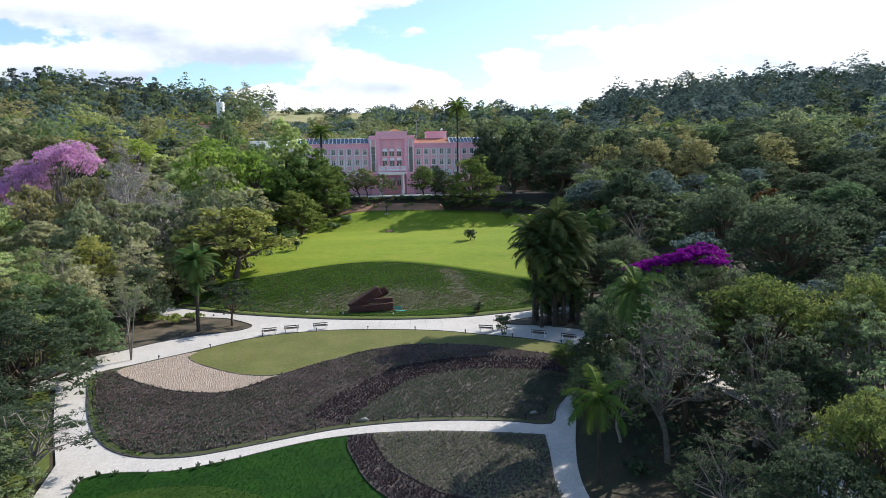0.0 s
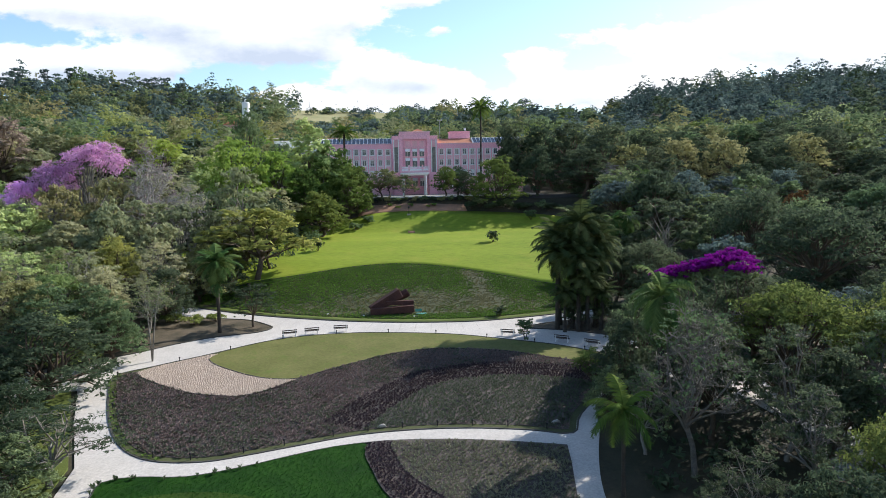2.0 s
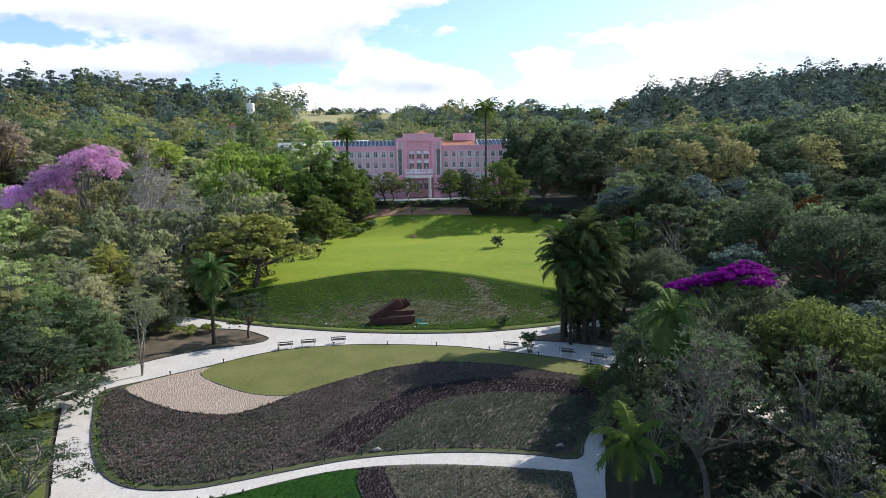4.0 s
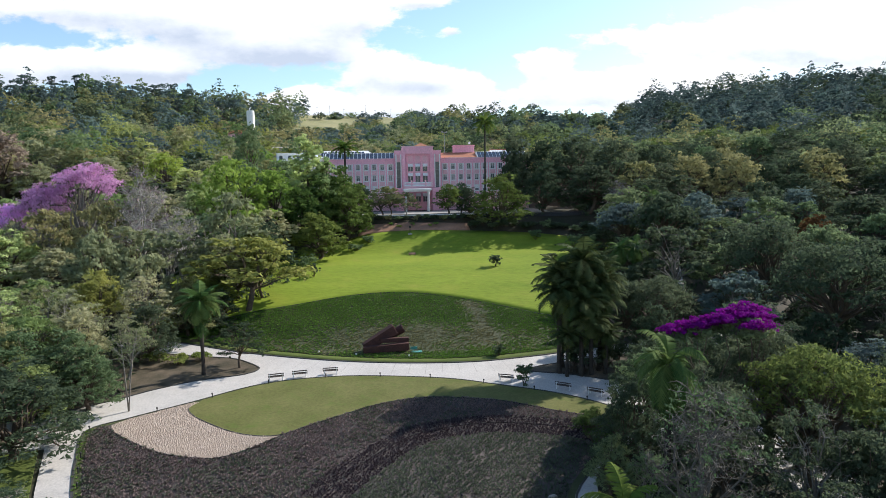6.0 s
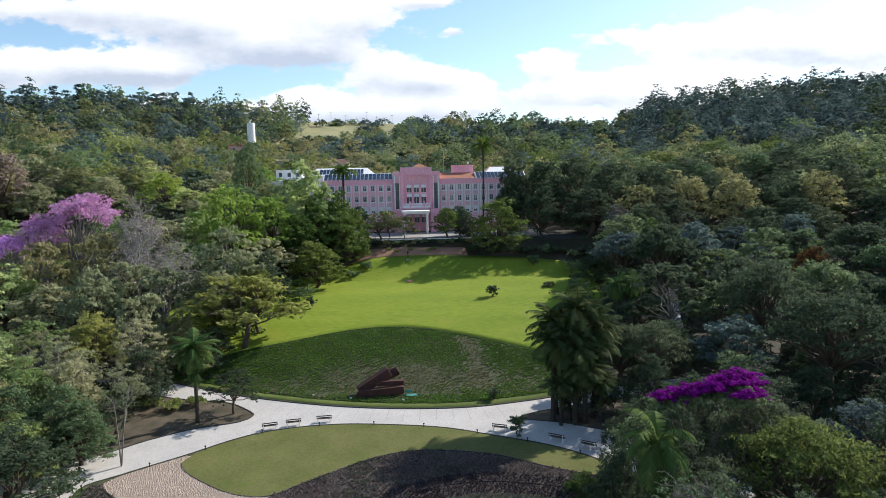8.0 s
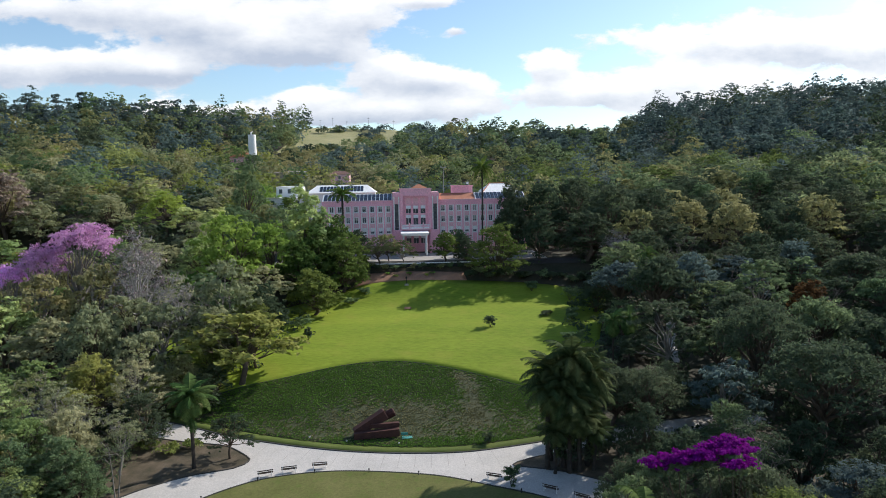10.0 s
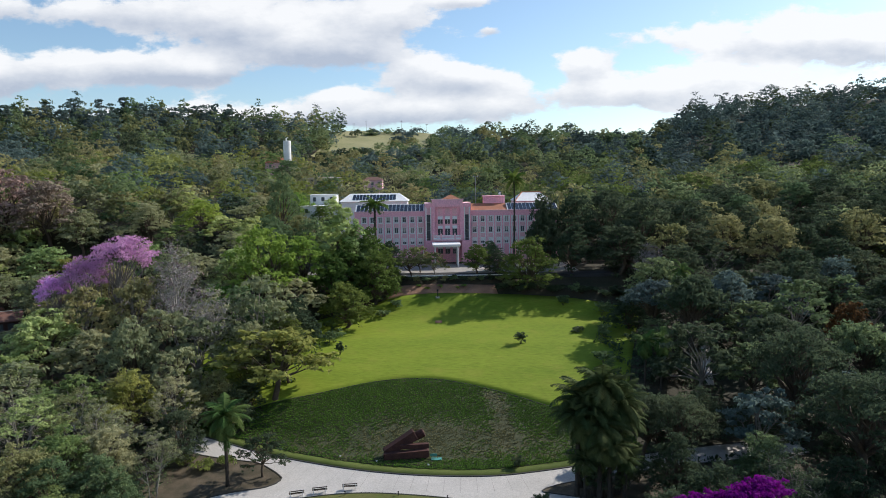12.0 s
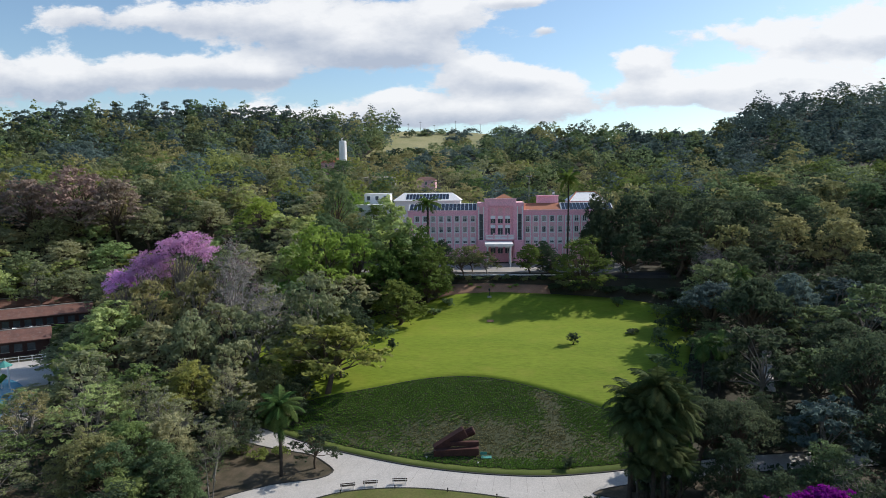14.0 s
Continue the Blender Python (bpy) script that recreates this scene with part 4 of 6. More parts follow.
def panels(x0, x1, y, z, rise, rows, name="solar_array"):
    """A sloping field of solar modules in white rails."""
    ob = empty(name, pose(0, 0, 0), "rows of dark blue solar panels on a white roof", "solar panels", group="solar arrays")
    n = int((x1 - x0) / 1.15)
    for r in range(rows):
        for i in range(n):
            a, b = x0 + i * (x1 - x0) / n + .10, x0 + (i + 1) * (x1 - x0) / n - .10
            ya, yb = y + r * 2.15, y + r * 2.15 + 2.0
            za, zb = z + rise * r * 2.15 + .09, z + rise * (r * 2.15 + 2.0) + .09
            part("solar_module", Geo().add([(a, ya, za), (b, ya, za), (b, yb, zb), (a, yb, zb), (a, ya, za - .06), (b, ya, za - .06), (b, yb, zb - .06), (a, yb, zb - .06)],
                                           [(0, 1, 2, 3), (7, 6, 5, 4), (0, 4, 5, 1), (1, 5, 6, 2), (2, 6, 7, 3), (3, 7, 4, 0)]), M["solar"], ob)


panels(-18.6, 1.9, HOUSE_Y + .7, 31.98, .45, 2)
panels(27.6, 42.7, HOUSE_Y + .7, 31.98, .45, 2)


def range_block(name, x0, x1, y0, y1, z0, z1, ridge, wall, roof, label, windows=0):
    ob = empty(name, pose(0, 0, 0), label, "building")
    g = Geo().box(x0, x1, y0, y1, z0, z1)
    part("wall", g, M[wall], ob)
    for i in range(windows):
        x = x0 + (i + .5) * (x1 - x0) / windows
        win = part("window", Geo().box(x - .6, x + .6, y0 - .03, y0 - .003, z1 - 2.6, z1 - 1.0), M["glass"], ob)
        part("sill", Geo().box(x - .7, x + .7, y0 - .12, y0 - .003, z1 - 2.72, z1 - 2.603), M["white"], win)
    e = .5
    ym = (y0 + y1) / 2
    part("roof", Geo().add([(x0 - e, y0 - e, z1), (x1 + e, y0 - e, z1), (x1 + e, y1 + e, z1), (x0 - e, y1 + e, z1), (x0 + min(3, (x1 - x0) / 4), ym, z1 + ridge), (x1 - min(3, (x1 - x0) / 4), ym, z1 + ridge)],
                           [(0, 1, 5, 4), (1, 2, 5), (2, 3, 4, 5), (3, 0, 4), (3, 2, 1, 0)]), M[roof], ob)
    return ob


range_block("rear_wing", -28.6, -4.2, 246, 258, 18, 34.0, 2.8, "white", "white", "white-roofed rear wing with solar panels")
panels(-24.4, -8.4, 246.6, 34.48, .43, 2)
range_block("annex_house", -41.5, -31.8, 257, 265, 20, 36.6, .12, "white", "white", "white flat-roofed annex behind the house", 3)
range_block("low_annex", -43.5, -30, 247, 256, 20, 32.6, .12, "white", "white", "low white annex with a pale flat roof", 3)
wing = range_block("east_rear_wing", 35.7, 48.6, 246, 260, 18, 33.4, 3.1, "rose", "white", "rose rear wing with a pale hipped roof")
for a, b in (((35.2, 245.5, 33.45), (38.7, 253, 36.55)), ((49.1, 245.5, 33.45), (45.6, 253, 36.55)), ((38.7, 253, 36.55), (45.6, 253, 36.55))):
    tagged(part("ridge_tiles", Geo().tube([a, b], [.22, .22], 6), M["tile"], wing), "terracotta ridge tiles")
range_block("hillside_house", -62, -42, 352, 362, 34, 43.6, 0.8, "paving", "paving", "long low grey hillside building", 6)
range_block("hillside_lodge", -30, -20, 346, 356, 34, 42.2, 1.6, "rose", "old_tile", "small hillside lodge with a brown roof", 3)
range_block("red_roof_house", -85, -73.5, 368, 378, 42, 52.4, 2.6, "rose", "tile", "far house with a red tiled roof", 2)
tower = empty("water_tower", pose(-72.2, 366, 45.6), "tall white cylindrical water tower among trees", "water tower")
part("shaft", Geo().tube([(0, 0, -9), (0, 0, 7)], [1.4, 1.4], 20), M["stone"], tower, smooth=False)
part("tank", Geo().tube([(0, 0, 7), (0, 0, 7.4), (0, 0, 18), (0, 0, 18.5)], [1.5, 2.05, 2.05, 1.9], 24), M["white"], tower)
part("vent", Geo().tube([(-.4, 0, 18.5), (-.4, 0, 19.6), (.5, 0, 20.2)], [.3, .3, .2], 8), M["white"], tower)

# forecourt
flat("forecourt", [(-30, 181), (44, 181), (44, 203), (-30, 203)], 15.6, 16.36, M["paving"], "grey paved forecourt before the house", "pavement", tilt=False)
flat("driveway", [(-40, 175.4), (52, 175.4), (52, 180.5), (-40, 180.5)], 14.9, 16.2, M["asphalt"], "dark asphalt driveway", "road", tilt=False)
edging("driveway_kerb", [(-24 + 4 * i, 175.6) for i in range(15)], .35, 15.6, 16.45, M["white"], "pale kerb along the driveway", lambda x, y: 0.0)


# ---------------------------------------------------------------- trees
def leaf_mesh(name, centres, normals, size, mat, rng, slim=0.6):
    """Many small three-cornered leaves at the given places, from arrays."""
    n = len(centres)
    nr = normals / (np.linalg.norm(normals, axis=1, keepdims=True) + 1e-9)
    a = np.cross(nr, rng.normal(size=(n, 3)))
    a /= np.linalg.norm(a, axis=1, keepdims=True) + 1e-9
    b = np.cross(nr, a)
    s = (size * rng.uniform(0.6, 1.4, n))[:, None]
    v = np.stack([centres - a * s * 0.8 + b * s * slim, centres - a * s * 0.7 - b * s * slim, centres + a * s * 1.3], 1).reshape(-1, 3)
    me = bpy.data.meshes.new(name)
    me.vertices.add(3 * n)
    me.vertices.foreach_set("co", v.ravel().astype(np.float32))
    me.loops.add(3 * n)
    me.loops.foreach_set("vertex_index", np.arange(3 * n, dtype=np.int32))
    me.polygons.add(n)
    me.polygons.foreach_set("loop_start", np.arange(0, 3 * n, 3, dtype=np.int32))
    me.polygons.foreach_set("loop_total", np.full(n, 3, dtype=np.int32))
    me.update(calc_edges=True)
    me.materials.append(mat)
    return me


def crown_points(rng, lumps, count, shell=0.62, rough=0.22, pads=13, pad=0.36, fill_in=0.12):
    """Places and outward directions of leaves: each lump of the crown carries many small pads of leaves with gaps between."""
    lumps = np.asarray(lumps)
    k = len(lumps)
    own = np.repeat(np.arange(k), pads)
    d = rng.normal(size=(k * pads, 3))
    d[:, 2] = np.where(rng.random(k * pads) < 0.78, np.abs(d[:, 2]), d[:, 2])
    d /= np.linalg.norm(d, axis=1, keepdims=True)
    squash = np.stack([np.ones(k * pads), np.ones(k * pads), lumps[own, 4]], 1)
    reach = lumps[own, 3] * (shell + (1 - shell) * rng.random(k * pads) ** 0.6) * (1 + rough * rng.normal(size=k * pads))
    centre = lumps[own, :3] + d * reach[:, None] * squash
    size = lumps[own, 3] * pad * rng.uniform(0.55, 1.35, k * pads)
    pick = rng.choice(k * pads, count, p=size ** 2 / (size ** 2).sum())
    e = rng.normal(size=(count, 3))
    e[:, 2] = np.where(rng.random(count) < 0.75, np.abs(e[:, 2]), e[:, 2])
    e /= np.linalg.norm(e, axis=1, keepdims=True)
    c = centre[pick] + e * (size[pick] * rng.uniform(0.35, 1.1, count))[:, None] * (1.0, 1.0, 0.6)
    out = e * (0.8, 0.8, 1.1) + d[pick] * 0.7
    inner = int(count * fill_in)
    if inner:
        c[:inner] = lumps[own[pick[:inner]], :3] + e[:inner] * (lumps[own[pick[:inner]], 3] * rng.uniform(0.1, 0.7, inner))[:, None]
    return c, out


def branch(g, p, q, r0, r1, rng, sides=5, bend=0.12):
    p, q = Vector(p), Vector(q)
    l = (q - p).length
    m1 = p.lerp(q, .35) + Vector((rng.uniform(-1, 1), rng.uniform(-1, 1), rng.uniform(-.2, 1))) * l * bend
    m2 = p.lerp(q, .7) + Vector((rng.uniform(-1, 1), rng.uniform(-1, 1), rng.uniform(0, 1))) * l * bend
    g.tube([p, m1, m2, q], [r0, r0 * .65 + r1 * .35, r0 * .35 + r1 * .65, r1], sides, cap=False)
    return m1, m2, q


def make_tree(name, seed, height, radius, style, leaf, count, size, bark):
    """A template tree at the origin: trunk, limbs and crown under an empty."""
    rng, py = np.random.default_rng(seed), random.Random(seed)
    top = Vector((0, 0, height))
    ob = empty(name, pose(0, 0, -400), "tree", "tree")
    trunk, limbs, lumps = Geo(), Geo(), []
    if style == "column":
        fork = height * 0.2
        for i in range(15):
            t = i / 14
            a = py.uniform(0, 6.28)
            rr = radius * (1 - 0.72 * t) * 0.62
            lumps.append((math.cos(a) * rr, math.sin(a) * rr, height * (0.22 + 0.72 * t), radius * (0.62 - 0.38 * t), 1.1))
        trunk.tube([(0, 0, -.6), (0, 0, height * .4), (0, 0, height * .9)], [radius * .09, radius * .06, .03], 8)
        branch(limbs, (0, 0, fork), (radius * .5, 0, height * .5), .1, .03, py)
    else:
        umbrella, airy, tall = style == "umbrella", style in ("airy", "bare"), style == "tall"
        fork = height * (0.42 if umbrella else 0.5 if tall else 0.14 if style == "full" else 0.3)
        lean = Vector((py.uniform(-.06, .06) * height, py.uniform(-.06, .06) * height, fork))
        base = max(.12, radius * (.055 if not airy else .042))
        trunk.tube([(0, 0, -.8), (0, 0, .25), lean * .5 + Vector((.03 * height, 0, 0)), lean], [base * 1.7, base * 1.15, base, base * .85], 9, cap=False)
        n = {"round": 24, "full": 30, "umbrella": 34, "airy": 15, "bare": 20, "tall": 18}[style]
        for i in range(n):
            a = i * 2.39996 + py.uniform(-.3, .3)
            q = math.sqrt((i + .5) / n)
            rr = radius * .78 * q
            if umbrella:
                z, lr, fl = height * .90 - min(.40 * height, 3.4) * q * q + py.uniform(-.06, .06) * height, radius * py.uniform(.20, .33), .55
            elif tall:
                z, lr, fl = height * (0.45 + .50 * py.random()), radius * py.uniform(.26, .44), .9
            elif style == "full":
                z, lr, fl = height * (0.84 - .68 * q ** 1.6) + py.uniform(-.08, .08) * height, radius * py.uniform(.21, .34), .9
            else:
                z, lr, fl = height * (0.84 - .50 * q * q) + py.uniform(-.06, .06) * height, radius * py.uniform(.22, .36), .85
            z = min(z, height - lr * fl * .9)
            tip = Vector((math.cos(a) * rr, math.sin(a) * rr, z))
            lumps.append((tip.x, tip.y, tip.z, lr, fl))
            m1, m2, q2 = branch(limbs, lean * py.uniform(.75, 1), tip, base * .5, .03, py, 5 if airy or umbrella else 4)
            for m in ((m2, q2) if airy else (q2,)):
                for _ in range(5 if style == "bare" else 3 if airy else 1):
                    d = Vector((py.gauss(0, 1), py.gauss(0, 1), abs(py.gauss(0, 1)) * .8)).normalized()
                    e = m + d * lr * py.uniform(.7, 1.15)
                    t1, t2, _q = branch(limbs, m, e, base * .16, .012, py, 3)
                    if airy:
                        for k in (t1, t2, e):
                            for _ in range((1 if radius < 5 else 0) if style == "airy" else 3):
                                d2 = Vector((py.gauss(0, 1), py.gauss(0, 1), py.gauss(.3, .8))).normalized()
                                limbs.tube([k, k + d2 * lr * py.uniform(.25, .5)], [.022, .008], 3, cap=False)
    part("trunk", trunk, bark, ob, smooth=True)
    part("branchwork", limbs, bark, ob, smooth=True)
    if count:
        airy_leaf = style in ("airy", "bare")
        shell, rough, pads, pad = (.30, .22, 15, .27) if airy_leaf else (.70, .12, 13, .36)
        c, d = crown_points(rng, lumps, count, shell, rough, pads, pad, 0.04 if airy_leaf else 0.12)
        nrm = d + rng.normal(size=d.shape) * .55
        part("crown", leaf_mesh("crown", c, nrm, size, leaf, rng), leaf, ob)
    return ob


def make_palm(name, seed, height, frond, fronds, trunk_r, leaf, droop=1.0, bulge=1.0, skirt=0.25, along=0):
    """A palm: ringed trunk and arching fronds, each a rib with paired leaflets."""
    py = random.Random(seed)
    ob = empty(name, pose(0, 0, -400), "palm", "palm tree")
    g = Geo()
    rings = max(8, int(height * 1.6))
    pts = [(0.02 * height * math.sin(i / rings * 2), 0, -.5 + (height + .5) * i / rings) for i in range(rings + 1)]
    rad = [trunk_r * (1.25 - .35 * min(1, i / 3)) * (1 + .06 * (i % 2)) * (1 + (bulge - 1) * math.sin(math.pi * i / rings)) for i in range(rings + 1)]
    g.tube(pts, rad, 10)
    part("trunk", g, M["palm_bark"], ob, smooth=False)
    tip = Vector(pts[-1])
    for i in range(fronds + along):
        f = Geo()
        a = i * 2.39996
        if i >= fronds:
            tip = Vector(pts[-1]) * py.uniform(.55, .95)
        el = 1.35 - (1.75 + .9 * (fronds > 30)) * (i / fronds) ** (1 - skirt) + py.uniform(-.18, .18)
        if i >= fronds:
            el = py.uniform(-.9, -.4)
        p, r, l = tip.copy(), [], frond * py.uniform(.85, 1.1) * (.7 if i >= fronds else 1)
        pos = []
        for s in range(9):
            pos.append(p.copy())
            e = el - droop * 1.35 * (s / 8) ** 1.4
            p = p + Vector((math.cos(a) * math.cos(e), math.sin(a) * math.cos(e), math.sin(e))) * l / 8
        f.tube(pos, [.05 * (1 - s / 9) + .012 for s in range(9)], 3, cap=False)
        side = Vector((-math.sin(a), math.cos(a), 0))
        for s in range(2, 25):
            t = s / 24.5 * 8
            k = min(7, int(t))
            o = pos[k].lerp(pos[k + 1], t - k)
            d = (pos[k + 1] - pos[k]).normalized()
            ll = l * .30 * math.sin(math.pi * (.12 + .85 * s / 25)) * py.uniform(.85, 1.1)
            for sg in (-1, 1):
                e = o + side * sg * ll * .82 + d * ll * .5 + Vector((0, 0, -ll * .38 + py.uniform(-.08, .1)))
                w = d * .062 * l / 3
                f.add([o - w, o + w, o.lerp(e, .6) + w * .8 + Vector((0, 0, .03)), e], [(0, 1, 2, 3)])
        part("frond", f, leaf, ob)
    return ob


def plant(template, x, y, top=None, radius=None, leaf=None, label="", group="", turn=None, z=None, lean=0.0, natural=None):
    """Sets a copy of a template on the ground, scaled to its height and spread."""
    zz = ground_z(x, y) if z is None else z
    h0, r0 = SIZE[template.name]
    sz = (top - zz) / h0 if top else 1.0
    sr = radius / r0 if radius else sz
    a = PICK.uniform(0, 360) if turn is None else turn
    ob = copy_thing(template, pose(0, 0, 0))
    ob.matrix_basis = pose(x, y, zz - 0.05, lean, 0, a) @ Matrix.Diagonal((sr, sr, sz, 1))
    tagged(ob, label, "palm tree" if "palm" in template.name else "tree", group)
    if leaf:
        for c in ob.children:
            if c.name.split(".")[0] == "crown":
                c.material_slots[0].link = "OBJECT"
                c.material_slots[0].material = LEAF[leaf]
    return ob


PICK = random.Random(11)
SIZE, T = {}, {}


def template(key, name, h, r, *rest):
    T[key] = make_tree(name, len(T) * 7 + 3, h, r, *rest)
    SIZE[T[key].name] = (h, r)


B, PB = M["bark"], M["pale_bark"]
# near trees carry more and smaller leaves than far ones
for k in range(2):
    template(f"near_round{k}", "broadleaf_tree", 10, 4.5, "round", LEAF["green"], 8600, .125, B)
    template(f"near_umb{k}", "spreading_tree", 10, 6, "umbrella", LEAF["green"], 9500, .13, B)
    template(f"near_full{k}", "dense_broadleaf_tree", 9, 4.4, "full", LEAF["dark"], 9000, .125, B)
    template(f"near_airy{k}", "open_crowned_tree", 10, 4.8, "airy", LEAF["grey"], 5200, .10, PB)
template("twiggy", "half_bare_tree", 14, 5.0, "bare", LEAF["olive"], 1700, .11, M["grey_bark"])
template("dark_open", "open_crowned_tree", 8, 4.0, "airy", LEAF["dark"], 6500, .11, B)
for k in range(3):
    template(f"round{k}", "broadleaf_tree", 12, 5.5, "round", LEAF["green"], 4200, .245, B)
    template(f"airy{k}", "open_crowned_tree", 12, 5.5, "airy", LEAF["grey"], 2600, .26, PB if k < 2 else B)
for k in range(2):
    template(f"umb{k}", "spreading_tree", 12, 7, "umbrella", LEAF["green"], 5200, .25, B)
    template(f"tallthin{k}", "tall_slender_tree", 20, 4.2, "tall", LEAF["euca"], 2200, .36, PB)
    template(f"bare{k}", "bare_branched_tree", 12, 5.5, "bare", LEAF["mauve"], 900, .15, M["ash_bark"])
    template(f"column{k}", "columnar_tree", 14, 4, "column", LEAF["pale"], 4000, .30, B)
    template(f"bloom{k}", "blossoming_tree", 22, 7.5, "umbrella", LEAF["pink"], 6800, .18, PB)
    template(f"big{k}", "tall_broadleaf_tree", 20, 8.5, "round", LEAF["green"], 3700, .35, B)
    template(f"full{k}", "dense_broadleaf_tree", 13, 6.5, "full", LEAF["dark"], 5200, .28, B)


def palm_template(key, name, h, fr, *rest):
    T[key] = make_palm(name, len(T) * 5 + 1, h, fr, *rest)
    SIZE[T[key].name] = (h, fr)


palm_template("date", "date_palm", 10, 3.4, 46, .22, LEAF["palm_mid"], 1.15, 1.0, .1, 6)
palm_template("clump", "date_palm", 10, 3.4, 30, .24, LEAF["palm"], 1.15, 1.0, .2, 10)
palm_template("royal", "royal_palm", 9, 3.6, 32, .24, LEAF["palm_mid"], 1.45, 1.15, .35)
palm_template("king", "young_palm", 6, 3.3, 15, .15, LEAF["palm_lime"], 1.15, 1.1, .45)
palm_template("tall", "tall_palm", 20, 4.2, 24, .26, LEAF["palm_lime"], 1.2, 1.05, .25)

FOREST = "woodland trees"
SLENDER = (-30.0, 79.9)
placed = []


def put(key, x, y, top, radius, leaf, label):
    ob = plant(T[key], x, y, top, radius, leaf, label, FOREST)
    placed.append((x, y, radius))
    return ob


